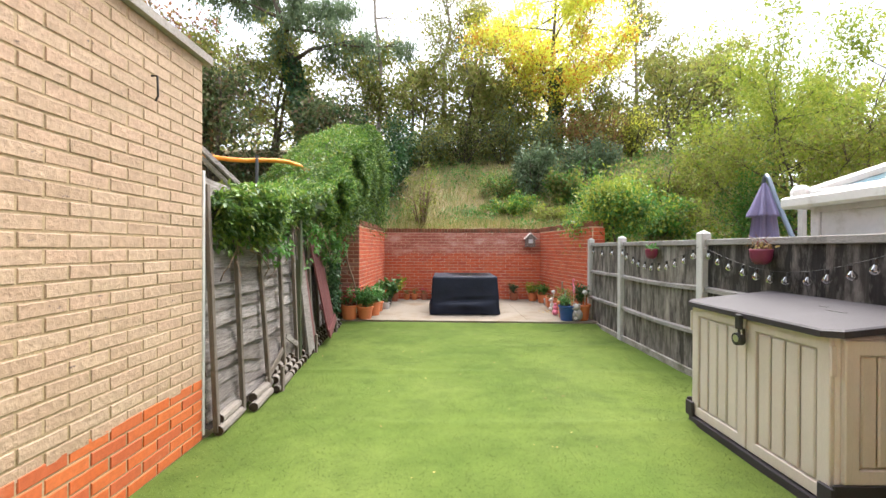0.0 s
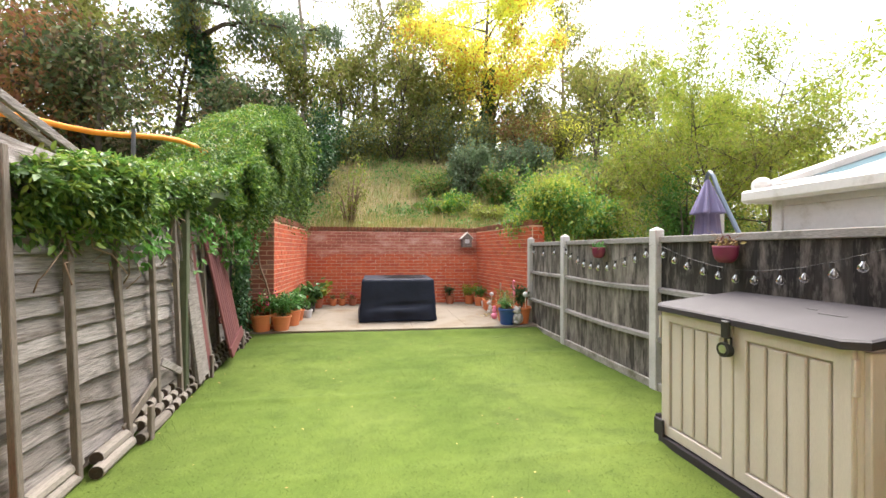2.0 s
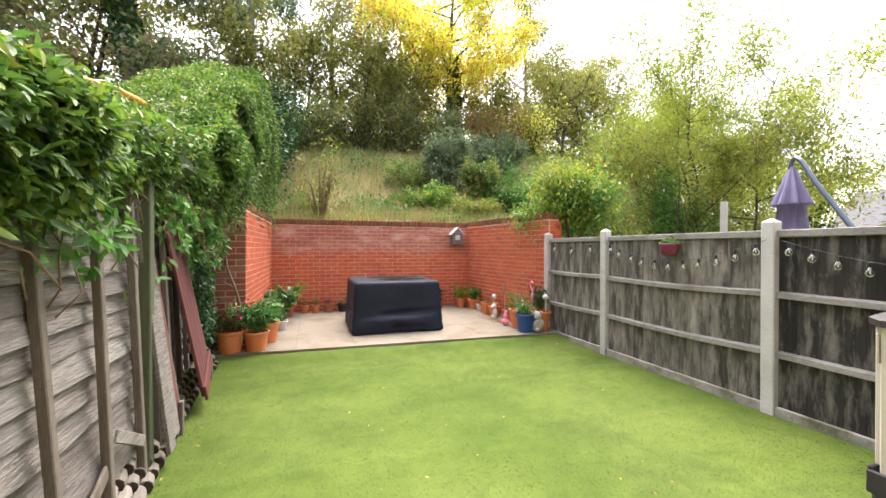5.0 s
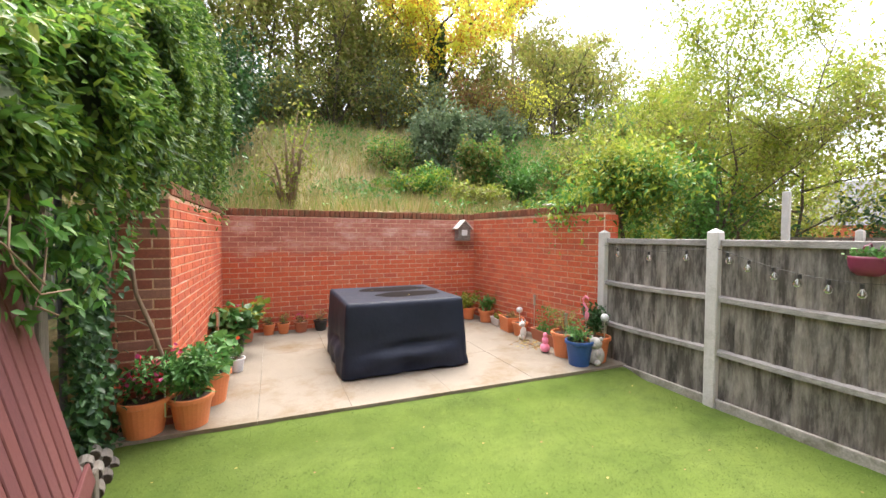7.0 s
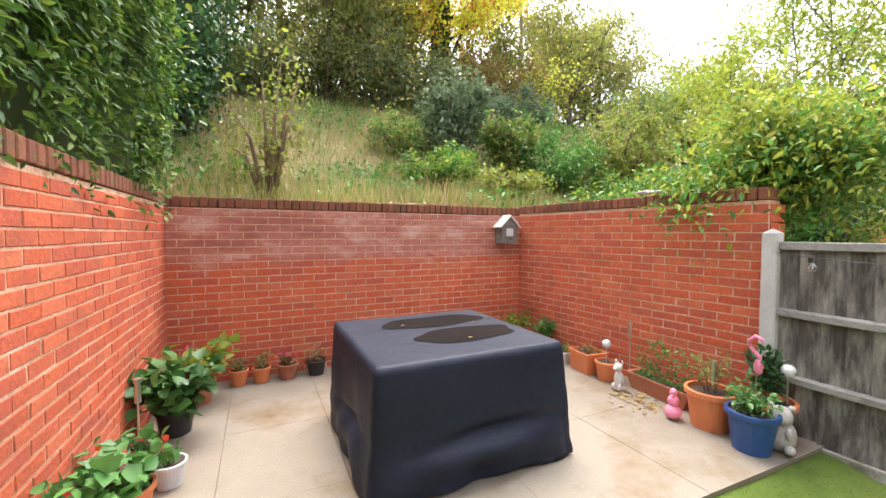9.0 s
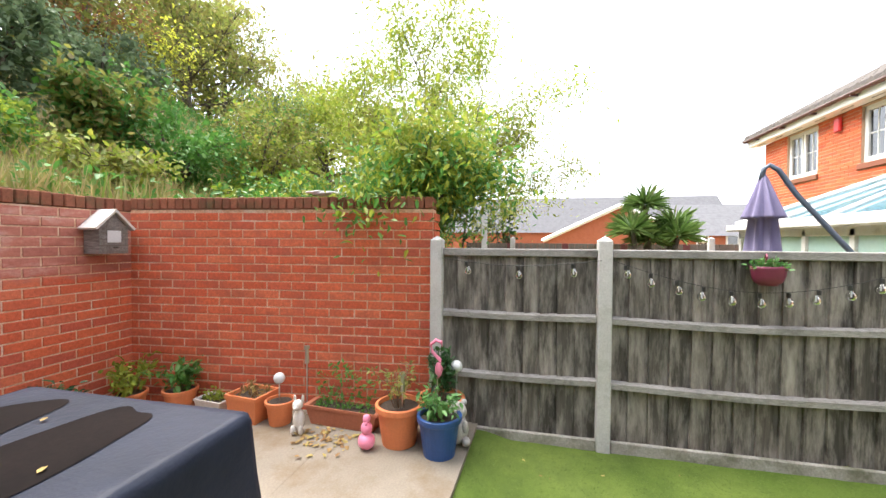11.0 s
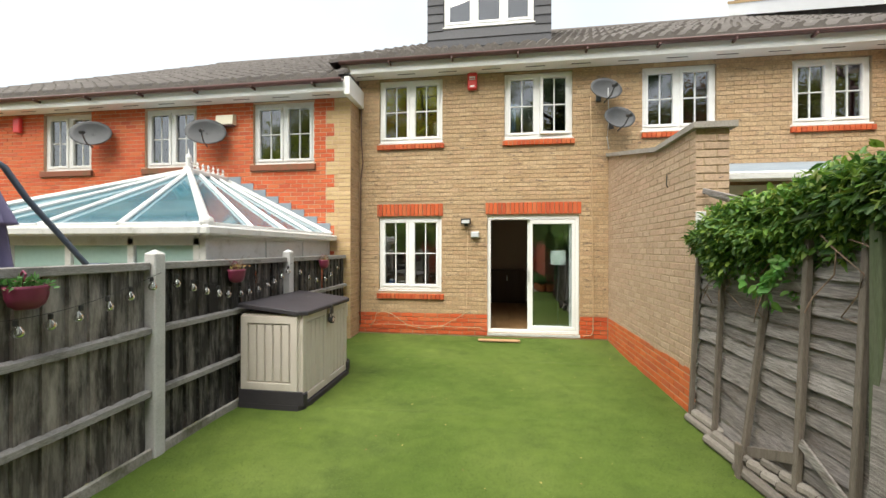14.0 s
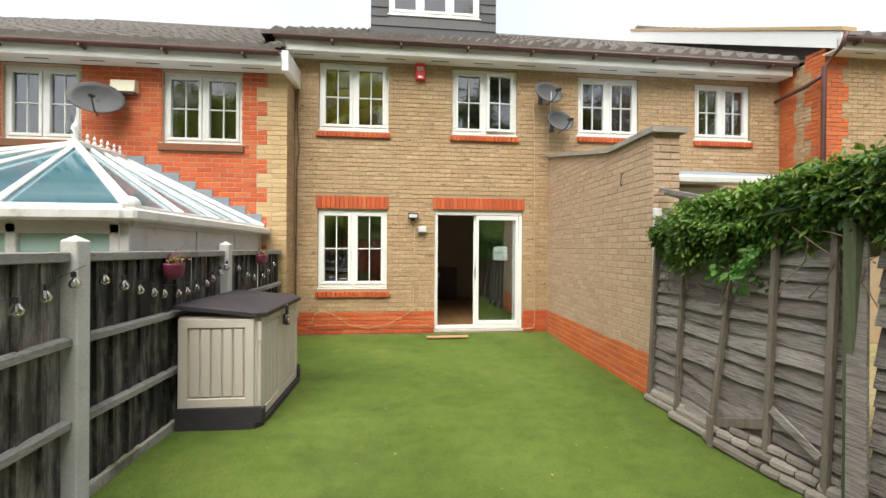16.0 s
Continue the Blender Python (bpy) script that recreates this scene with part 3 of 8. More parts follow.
def tree(name, label, at, height, spread, trunk_r, leaf, n_leaves, leaf_size, seed, bark="bark", first=0.35, limbs=9, lean=(0, 0), droop=0.2,
         ivy=0.0, clump=0.5, leaf2=None, share2=0.0, slim=0.5, rise=0.55, trunks=1):
    """A tapered trunk with limbs and twigs, and leaves in clumps along the twigs."""
    r = random.Random(seed)
    e = thing(name, label, "tree" if height > 3.5 else "shrub", at)
    wood, tips = Geo(), []
    for k in range(trunks):
        off = Vector((r.uniform(-1, 1), r.uniform(-1, 1), 0)) * (0.0 if trunks == 1 else spread * 0.18)
        bend = [Vector((r.uniform(-1, 1), r.uniform(-1, 1), 0)) * height * 0.02 for _ in range(7)]
        spine = [off + Vector((lean[0], lean[1], 0)) * (i / 6) ** 1.3 + off * (i / 3) + bend[i] * (i > 0) + Vector((0, 0, height * 0.93 * i / 6)) for i in range(7)]
        wood.tube(spine, [trunk_r * (1 - 0.13 * i) * (1.25 if i == 0 else 1) for i in range(7)], 9)
        for j in range(max(2, limbs // trunks)):
            f = first + (0.97 - first) * (j + r.random() * 0.6) / max(2, limbs // trunks)
            seg = min(int(f * 6), 5)
            p0 = spine[seg].lerp(spine[seg + 1], f * 6 - seg)
            az = j * 2.4 + r.uniform(-0.5, 0.5) + k
            length = spread * (1.05 - 0.55 * max(0, (f - first) / (1 - first))) * r.uniform(0.65, 1.1)
            d = Vector((math.cos(az), math.sin(az), r.uniform(rise - 0.25, rise + 0.35))).normalized()
            pts = [p0]
            for s in range(4):
                d = (d + Vector((r.uniform(-0.25, 0.25), r.uniform(-0.25, 0.25), r.uniform(-0.12, 0.2) - droop * 0.35))).normalized()
                pts.append(pts[-1] + d * length / 4)
            rr = trunk_r * (1 - 0.8 * f) * 0.55 + 0.008
            wood.tube(pts, [rr, rr * 0.75, rr * 0.5, rr * 0.32, rr * 0.15], 6)
            for s in range(1, 5):
                for _ in range(3):
                    td = (d + Vector((r.uniform(-1, 1), r.uniform(-1, 1), r.uniform(-0.5, 0.8)))).normalized()
                    q = pts[s] + td * length * r.uniform(0.15, 0.38)
                    wood.tube([pts[s], pts[s].lerp(q, 0.5) + Vector((0, 0, 0.05 * length)), q], [rr * 0.32, rr * 0.2, 0.004], 4)
                    tips += [tuple(q), tuple(pts[s].lerp(q, 0.6))]
    part("trunk", wood, M[bark], e, smooth=True)
    g = np.random.default_rng(seed)

    def crown(n, pts, spread_, size, material, nm):
        pick = pts[g.integers(0, len(pts), n)]
        pos = pick + g.normal(size=(n, 3)) * spread_ * g.uniform(0.4, 1.3, (n, 1))
        ax = g.normal(size=(n, 3)) * 0.8
        ax[:, 2] -= droop * 2.2
        nr = g.normal(size=(n, 3)) * 0.6 + np.array([0, 0, 1])
        part(nm, leaves(pos, ax, nr, size * g.uniform(0.6, 1.25, n), slim), M[material], e, kind="stuff")

    tp = np.array(tips)
    n2 = int(n_leaves * share2)
    crown(n_leaves - n2, tp, 0.10 + clump * 0.32, leaf_size, leaf, "crown")
    if n2:
        low = tp[tp[:, 2] < np.quantile(tp[:, 2], 0.5)]
        crown(n2, low, 0.10 + clump * 0.32, leaf_size, leaf2, "crown")
    if ivy:
        n = int(2200 * ivy / 3)
        h = g.uniform(0, ivy, n)
        a = g.uniform(0, math.tau, n)
        fr = h / (height * 0.93)
        rad = trunk_r * (1.25 - 0.3 * h / ivy) + g.uniform(0.0, 0.14, n)
        pos = np.stack([lean[0] * fr ** 1.3 + rad * np.cos(a), lean[1] * fr ** 1.3 + rad * np.sin(a), h], 1)
        out = np.stack([np.cos(a), np.sin(a), -0.5 + 0 * a], 1)
        part("ivy", leaves(pos, out + g.normal(size=(n, 3)) * 0.5, out + g.normal(size=(n, 3)) * 0.3 + np.array([0, 0, 0.6]), g.uniform(0.08, 0.16, n), 0.8),
             M["ivy"], e, "dark green ivy on the trunk", kind="stuff")
    return e


def bush(name, label, at, size, leaf, n, leaf_size, seed, droop=0.3, slim=0.55, stems=7, bark="bark", leaf2=None, share2=0.3, category="shrub"):
    """Stems fanning from the ground, with leaves in uneven clumps."""
    r, g = random.Random(seed), np.random.default_rng(seed)
    e = thing(name, label, category, at)
    wood, cen = Geo(), []
    for i in range(stems):
        az = i * 2.4 + r.uniform(-0.4, 0.4)
        rad = r.uniform(0.15, 0.95)
        tip = Vector((math.cos(az) * rad * size[0], math.sin(az) * rad * size[1], size[2] * r.uniform(0.55, 1.0) * (1.05 - 0.35 * rad)))
        wood.tube([(tip.x * 0.08, tip.y * 0.08, -0.05), tip * 0.5 + Vector((0, 0, size[2] * 0.12)), tip], [0.012 + size[2] * 0.012, 0.010 + size[2] * 0.006, 0.004], 5)
        for s in range(5):
            f = 0.35 + 0.16 * s
            p = tip * f + Vector((r.uniform(-1, 1) * size[0], r.uniform(-1, 1) * size[1], r.uniform(-0.5, 0.5) * size[2])) * 0.24
            wood.tube([tip * f, p], [0.008, 0.003], 4)
            cen.append((p.x, p.y, max(p.z, 0.03), r.uniform(0.5, 1.25)))
    part("stem", wood, M[bark], e, smooth=True)
    cen = np.array(cen)

    def put(count, material, nm):
        k = g.integers(0, len(cen), count)
        pos = cen[k, :3] + g.normal(size=(count, 3)) * np.array(size) * 0.13 * cen[k, 3:4]
        pos[:, 2] = np.maximum(pos[:, 2], 0.02)
        ax = g.normal(size=(count, 3)) * 0.8 + (pos - np.array([0, 0, size[2] * 0.3])) / np.array(size) * 0.7
        ax[:, 2] -= droop
        part(nm, leaves(pos, ax, g.normal(size=(count, 3)) * 0.5 + np.array([0, 0, 1]), leaf_size * g.uniform(0.6, 1.25, count), slim), M[material], e, kind="stuff")

    put(int(n * (1 - share2)) if leaf2 else n, leaf, "foliage")
    if leaf2:
        put(int(n * share2), leaf2, "blossom" if leaf2 == "flower" else "foliage")
    return e


# ---------------- brickwork ----------------
COURSE, BRICK, JOINT = 0.075, 0.215, 0.010


def brick_geo(w, h, d=0.02, c=0.004):
    """A brick's face, proud of its joint, with worn edges; its back stays in the wall."""
    g = Geo()
    a = [(-w / 2, 0, -h / 2), (w / 2, 0, -h / 2), (w / 2, 0, h / 2), (-w / 2, 0, h / 2)]
    b = [(x, d - c, z) for x, _, z in a]
    f = [(x * (1 - 2 * c / w), d, z * (1 - 2 * c / h)) for x, _, z in a]
    return g.add(a + b + f, [(i, (i + 1) % 4, 4 + (i + 1) % 4, 4 + i) for i in range(4)] + [(4 + i, 4 + (i + 1) % 4, 8 + (i + 1) % 4, 8 + i) for i in range(4)] + [(8, 9, 10, 11)])


def lay_bricks(wall, origin, u_dir, length, z0, z1, material, single=300, near=None, holes=(), top=None, soldier=False, name="brick", seed=1, depth=0.012):
    """Courses of bricks on a wall's face. origin: a point on the face; u_dir: along the face, which looks to the left of it
    turned back (face normal = up x u). Full bricks nearest to near become objects; the rest is one joined part."""
    r = random.Random(seed)
    u = Vector((*u_dir, 0)).normalized()
    nrm = Vector((0, 0, 1)).cross(u)
    basis = Matrix((u, nrm, Vector((0, 0, 1)))).transposed()
    full, cut = [], []
    pw, ph = (0.065, z1 - z0 - JOINT) if soldier else (BRICK, COURSE - JOINT)
    rows = 1 if soldier else int(round((z1 - z0) / COURSE))
    for i in range(rows):
        za = z0 + i * COURSE
        zb = za + (z1 - z0 if soldier else COURSE) - JOINT
        s = -(0.5 * (i % 2)) * (pw + JOINT) if not soldier else 0
        while s < length - 0.01:
            a, b = max(s, 0), min(s + pw, length)
            s += pw + JOINT
            if b - a < 0.02:
                continue
            spans = [(a, b)]
            for ha, hb, hz0, hz1 in holes:
                if zb > hz0 + 0.01 and za < hz1 - 0.01:
                    spans = [q for p, o in spans for q in ((p, min(o, ha)), (max(p, hb), o)) if q[1] - q[0] > 0.02]
            for a2, b2 in spans:
                if top and zb > top((a2 + b2) / 2):
                    continue
                (full if b2 - a2 > pw - 0.002 else cut).append(((a2 + b2) / 2, (za + zb) / 2, b2 - a2, zb - za))
    o = Vector((origin[0], origin[1], 0))
    if near is not None and len(full) > single:
        full.sort(key=lambda p: (o + u * p[0] + Vector((0, 0, p[1])) - Vector(near)).length)
    me = mesh_of(name, brick_geo(pw, ph, depth), material)
    for cu, cz, w, h in full[:single]:
        ob = new(name, me)
        ob.parent = wall
        tilt = Euler((r.uniform(-0.016, 0.016), r.uniform(-0.020, 0.020), r.uniform(-0.010, 0.010))).to_matrix()
        ob.matrix_basis = Matrix.Translation(o + u * cu + Vector((0, 0, cz)) + nrm * r.uniform(-0.002, 0.002)) @ (basis @ tilt).to_4x4()
    rest = full[single:] + cut
    if rest:
        g = Geo()
        for cu, cz, w, h in rest:
            b = brick_geo(w, h, depth)
            dn = r.uniform(-0.002, 0.002)
            g.add([o + u * (cu + p[0]) + nrm * (p[1] + dn) + Vector((0, 0, cz + p[2])) for p in b.v], b.f)
        part("brickwork", g, material, wall, kind="stuff")


def holed(geo, x0, x1, z0, z1, y0, y1, holes):
    """A wall along x with openings through it."""
    xs = sorted({x0, x1, *[h[0] for h in holes], *[h[1] for h in holes]})
    zs = sorted({z0, z1, *[h[2] for h in holes], *[h[3] for h in holes]})
    for a, b in zip(xs, xs[1:]):
        for c, d in zip(zs, zs[1:]):
            if not any(h[0] - 1e-4 <= a and b <= h[1] + 1e-4 and h[2] - 1e-4 <= c and d <= h[3] + 1e-4 for h in holes):
                geo.box(a, y0, c, b, y1, d)
    return geo


def structure(name, label, geo=None, material=None):
    if geo is None:
        return tagged(new(name), label, name.split("_")[0], kind="structure")
    return tagged(new(name, mesh_of(name, geo, material)), label, name.split("_")[0], kind="structure")


# ---------------- ground, turf, patio ----------------
def smooth01(a):
    a = min(1.0, max(0.0, a))
    return a * a * (3 - 2 * a)


def land(x, y):
    """Height of the open ground: level gardens, and a bank behind them that meets the back of the patio walls."""
    edge_x = 3.46 - 0.12 * (min(y, 10.36) - 7.5)
    inner = -1.2 < x < edge_x
    if y < (10.36 if inner else 8.2):
        return -0.06
    fade = 1 - 0.85 * smooth01((x - 11) / 9)
    held = 1.80 + 4.3 * smooth01((y - 10.36) / 9.14) ** 0.85 * fade
    free = 0.35 + 5.75 * smooth01((y - 8.2) / 11.3) ** 0.85 * fade
    side = smooth01((x - 3.5) / 3.2) if x > 0 else smooth01((-1.2 - x) / 3.2)
    w = (1 - side) * (1 if inner else smooth01((y - 8.2) / 2.16))
    rise = free + (held - free) * w
    return rise + 0.12 * noise.noise((x * 0.7, y * 0.7, 0)) + 0.25 * noise.noise((x * 0.2, y * 0.2, 3)) * smooth01((y - 8.2) / 2)


xs = [-400, -120, -60, -40] + [-30 + i for i in range(25)] + [-5 + 0.4 * i for i in range(9)] + [-1.21, -1.19] + [-1 + 0.4 * i for i in range(10)] + [2.95 + 0.03 * i for i in range(18)] + \
     [3.5 + 0.5 * i for i in range(20)] + [14 + i for i in range(17)] + [40, 60, 120, 400]
ys = [-400, -120, -60, -30, -12, 0, 4, 7.9, 8.19, 8.21, 8.5] + [8.8 + 0.3 * i for i in range(5)] + [10.35, 10.37] + [10.6 + 0.4 * i for i in range(24)] + [21, 23, 26, 30, 40, 60, 120, 400]
sheet = Geo()
sheet.v = [(x, y, land(x, y)) for y in ys for x in xs]
w_ = len(xs)
sheet.f = [(j * w_ + i, j * w_ + i + 1, (j + 1) * w_ + i + 1, (j + 1) * w_ + i) for j in range(len(ys) - 1) for i in range(w_ - 1)]
structure("ground", "rough grassy ground rising into an overgrown bank", sheet, M["earth"])


def left_edge(y):
    return -1.20 - 0.26 * max(0.0, (y - 3.0) / 4.2) if y > 3.0 else -1.215


def ridges(x, y):
    """Low rucks across the mat where its widths meet."""
    return sum(h * math.exp(-((y - c - 0.05 * noise.noise((x * 0.9, c, 2))) / 0.055) ** 2) * smooth01(0.5 + 1.6 * noise.noise((x * 0.6, c, 8)))
               for c, h in ((1.35, 0.016), (2.25, 0.014), (3.25, 0.018), (4.55, 0.012), (5.7, 0.010)))


def turf_z(x, y):
    return 0.010 * noise.noise((x * 1.4, y * 1.4, 1)) + 0.006 * noise.noise((x * 4, y * 4, 5)) + ridges(x, y) + 0.05 * max(0, 1 - y / 1.2) + 0.056 * smooth01((y - 6.80) / 0.30)


turf = Geo()
nx, ny = 46, 190
for j in range(ny + 1):
    y = 7.25 * j / ny
    for i in range(nx + 1):
        x = left_edge(y) + (3.30 - left_edge(y)) * i / nx
        turf.v.append((x, y, turf_z(x, y)))
turf.f = [(j * (nx + 1) + i, j * (nx + 1) + i + 1, (j + 1) * (nx + 1) + i + 1, (j + 1) * (nx + 1) + i) for j in range(ny) for i in range(nx)]
lawn = structure("floor_turf", "bright green artificial grass, slightly uneven", turf, M["turf"])
lawn.data.shade_smooth()
n = 170000
gx, gy = rng.uniform(-1.40, 3.28, n), 7.24 * rng.uniform(0, 1, n)
ok = gx > np.array([left_edge(y) for y in gy]) + 0.02
gx, gy = gx[ok], gy[ok]
gz = np.array([turf_z(x, y) for x, y in zip(gx, gy)]) - 0.003
part("turf_blades", blades(np.stack([gx, gy, gz], 1), rng.uniform(0.006, 0.010, len(gx)), rng.uniform(0.005, 0.009, len(gx)), rng.uniform(0.006, 0.018, len(gx))),
     M["blade"], lawn, "short upright plastic grass blades", kind="stuff")
n = 130
px, py = rng.uniform(-1.1, 3.1, n), rng.uniform(0.5, 7.2, n)
fallen = leaves(np.stack([px, py, 0.022 + 0.05 * np.maximum(0, 1 - py / 1.2)], 1), np.stack([*rng.normal(size=(2, n)), 0.1 * rng.normal(size=n)], 1),
                np.tile([0.0, 0.0, 1.0], (n, 1)), rng.uniform(0.012, 0.032, n), 0.6)
tagged(new("fallen_leaves", mesh_of("fallen_leaves", fallen, M["dead_leaf"])), "scattered dry brown and yellow leaves on the turf", "leaves", kind="stuff")

patio = structure("floor_patio", "pale buff concrete paving slabs raised above the turf")
part("bedding", Geo().box(-1.5, 7.27, -0.05, 3.35, 10.36, 0.065), M["concrete"], patio)
xs_j = [-1.48, -0.475, 0.245, 1.15, 2.06, 3.33]
ys_j = [7.25, 8.15, 9.05, 9.95, 10.34]


def patio_front(x):
    """The patio's front edge, which runs a little askew to the house."""
    return 7.235 - 0.031 * (x + 0.75)


for a, b in zip(xs_j, xs_j[1:]):
    for c, d in zip(ys_j, ys_j[1:]):
        first = c == ys_j[0]
        ca, cb = (patio_front(a), patio_front(b)) if first else (c, c)
        part("slab", Geo().prism([(a + 0.0012, ca + 0.0008), (b - 0.0012, cb + 0.0008), (b - 0.0012, d - 0.0008), (a + 0.0012, d - 0.0008)], 0.0 if first else 0.03,
                                 0.085 + random.uniform(-0.001, 0.001)), M["slab"], patio)

# ---------------- the house and its row ----------------
DOOR = (-0.745, 0.825, 0.125, 2.20)
WIN = (1.645, 2.81, 0.86, 2.19)
UP1 = (1.63, 2.80, 3.55, 4.69)
UP2 = (-0.63, 0.525, 3.55, 4.69)
UP3 = (-2.91, -1.76, 3.60, 4.66)
UP4 = (-5.14, -4.02, 3.60, 4.64)
holes = [DOOR, WIN, UP1, UP2, UP3, UP4]
house = structure("wall_house", "buff stock brick rear wall of a terraced house with red brick plinth and lintels",
                  holed(Geo(), -5.75, 3.19, -0.05, 4.72, -0.30, 0.0, holes), M["stock_mortar"])
lint_w, lint_d = (1.62, 2.84, 2.20, 2.43), (-0.775, 0.855, 2.215, 2.43)
sills = [(1.60, 2.84, 0.70, 0.80), (1.60, 2.84, 3.42, 3.51), (-0.66, 0.56, 3.42, 3.51), (-2.94, -1.73, 3.47, 3.56), (-5.17, -3.99, 3.47, 3.56)]


def shift(hs, dx):
    return [(a - dx, b - dx, c, d) for a, b, c, d in hs]


X0 = -5.75
blocks = shift(holes + [lint_w, lint_d] + sills, X0)
for f in (lint_w, lint_d):
    lay_bricks(house, (f[0], 0), (1, 0), f[1] - f[0], f[2] + 0.005, f[3], M["nb_red"], 40, soldier=True, name="soldier_brick", depth=0.018)
for k, f in enumerate(sills):
    lay_bricks(house, (f[0], 0), (1, 0), f[1] - f[0], f[2], f[3], M["nb_red"], 40, soldier=True, name="sill_brick", depth=0.05)
lay_bricks(house, (X0, 0), (1, 0), 3.19 - X0, 0.45, 4.72, M["stock"], 300, (0.9, 0, 1.2), blocks + [(-9, -1.5 - X0, 0, 2.2)], seed=3, depth=0.007)
lay_bricks(house, (-1.20, 0), (1, 0), 3.19 + 1.20, 0.075, 0.45, M["nb_red"], 120, (0.9, 0, 0.3), shift(holes, -1.20), seed=4)

# red brick neighbour, standing a little forward, with buff quoins
NB_Y = 0.41
nb_holes = [(3.88, 5.05, 3.13, 4.24), (6.19, 7.28, 3.13, 4.24), (8.45, 9.55, 3.13, 4.24), (10.75, 11.85, 3.13, 4.24)]
nb = structure("wall_neighbour", "orange-red brick house wall with buff quoins beyond the fence",
               holed(Geo(), 3.20, 12.8, -0.05, 4.26, NB_Y - 0.30, NB_Y, nb_holes).box(3.20, -0.3, -0.05, 3.5, NB_Y - 0.302, 4.26).box(12.5, -8, -0.05, 12.8, NB_Y - 0.302, 4.26),
               M["nb_mortar"])
quoins = []
for i in range(19):
    wq = 0.46 if i % 2 else 0.30
    quoins.append((3.20, 3.20 + wq, i * 0.225, min(4.26, (i + 1) * 0.225)))
nb_sills = [(a - 0.04, b + 0.04, c - 0.12, c - 0.01) for a, b, c, d in nb_holes]
lay_bricks(nb, (3.20, NB_Y), (1, 0), 9.6, 0.9, 4.26, M["nb_red"], 200, (4.3, 0.4, 3.0), shift(nb_holes + quoins + nb_sills, 3.20), seed=5, depth=0.006)
for a, b, c, d in quoins:
    lay_bricks(nb, (a, NB_Y), (1, 0), b - a - 0.008, c, d, M["quoin"], 0, seed=6, depth=0.006)
for f in nb_sills:
    part("sill", Geo().cbox(f[0], NB_Y - 0.02, f[2], f[1], NB_Y + 0.05, f[3], 0.008), M["coping"], nb)
lay_bricks(nb, (3.20, 0.0), (0, 1), NB_Y, 0.0, 4.26, M["stock"], 0, seed=7, depth=0.006)

# the next house on the other side, further forward, with orange-red quoins
far = structure("wall_far_neighbour", "buff brick house corner with orange-red quoins, standing forward in the row",
                Geo().box(-12, -8, -0.05, -5.76, 0.80, 4.86), M["stock_mortar"])
fq = [(0, 0.34 if i % 2 else 0.22, 0.2 + i * 0.3, 0.2 + (i + 1) * 0.3) for i in range(16)]
L_ = 12 - 5.76
lay_bricks(far, (-12, 0.80), (1, 0), L_, 1.5, 4.85, M["stock"], 0, holes=[(L_ - b - 0.1, L_, c, d) for a, b, c, d in fq], seed=8, depth=0.006)
for a, b, c, d in fq:
    if d > 1.5:
        lay_bricks(far, (-5.76 - b - 0.1, 0.80), (1, 0), b + 0.1, c, d, M["orange_paint"], 0, seed=9, depth=0.008)
lay_bricks(far, (-5.76, 0.80), (0, -1), 0.80, 1.5, 4.85, M["stock"], 0, holes=[(0, b, c, d) for a, b, c, d in fq] + [(0.62 - b * 0.4, 0.80, c, d) for a, b, c, d in fq[::1]], seed=10, depth=0.006)
for a, b, c, d in fq:
    if d > 1.5:
        lay_bricks(far, (-5.76, 0.80), (0, -1), b, c, d, M["orange_paint"], 0, seed=11, depth=0.008)
        lay_bricks(far, (-5.76, 0.18 + b * 0.4), (0, -1), 0.18 + b * 0.4, c, d, M["orange_paint"], 0, seed=12, depth=0.008)

# garden wing wall between the two gardens
def wing_top(y):
    return 2.74 + 0.44 * max(0.0, (2.1 - y) / 2.1)


wing = structure("wall_wing", "buff brick garden wall with an orange-painted base and stone coping")
core = Geo()
prof = [(0.0, -0.05), (2.96, -0.05), (2.96, 2.74), (2.1, 2.74), (0.0, 3.18)]
core.add([(-1.512, y, z) for y, z in prof] + [(-1.222, y, z) for y, z in prof],
         [(0, 1, 2, 3, 4), (9, 8, 7, 6, 5)] + [(i, 5 + i, 5 + (i + 1) % 5, (i + 1) % 5) for i in range(5)])
part("core", core, M["wing_mortar"], wing)
lay_bricks(wing, (-1.222, 2.96), (0, -1), 2.96, 0.42, 3.18, M["wing_brick"], 300, (-1.2, 2.4, 1.4), top=lambda s: wing_top(2.96 - s), seed=13, depth=0.0045)
lay_bricks(wing, (-1.222, 2.96), (0, -1), 2.96, 0.0, 0.42, M["orange_paint"], 120, (-1.2, 2.4, 0.2), seed=14, depth=0.006)
lay_bricks(wing, (-1.512, 2.96), (1, 0), 0.29, 0.0, 2.74, M["wing_brick"], 60, (-1.3, 2.9, 1.5), seed=15, depth=0.008)
cap = Geo()
ck = [(-0.02, 3.184), (2.1, 2.744), (3.02, 2.744), (3.02, 2.80), (2.1, 2.80), (-0.02, 3.24)]
cap.add([(-1.56, y, z) for y, z in ck] + [(-1.175, y, z) for y, z in ck], [(0, 1, 4, 5), (1, 2, 3, 4), (11, 10, 7, 6), (10, 9, 8, 7)] + [(i, 6 + i, 6 + (i + 1) % 6, (i + 1) % 6) for i in range(6)])
part("coping", cap, M["cap_stone"], wing)
part("wall_hook", Geo().tube([(-1.205, 2.45, 2.42), (-1.17, 2.45, 2.42), (-1.165, 2.45, 2.30), (-1.18, 2.45, 2.27)], 0.006, 6), M["black"], wing, "small black iron hook")

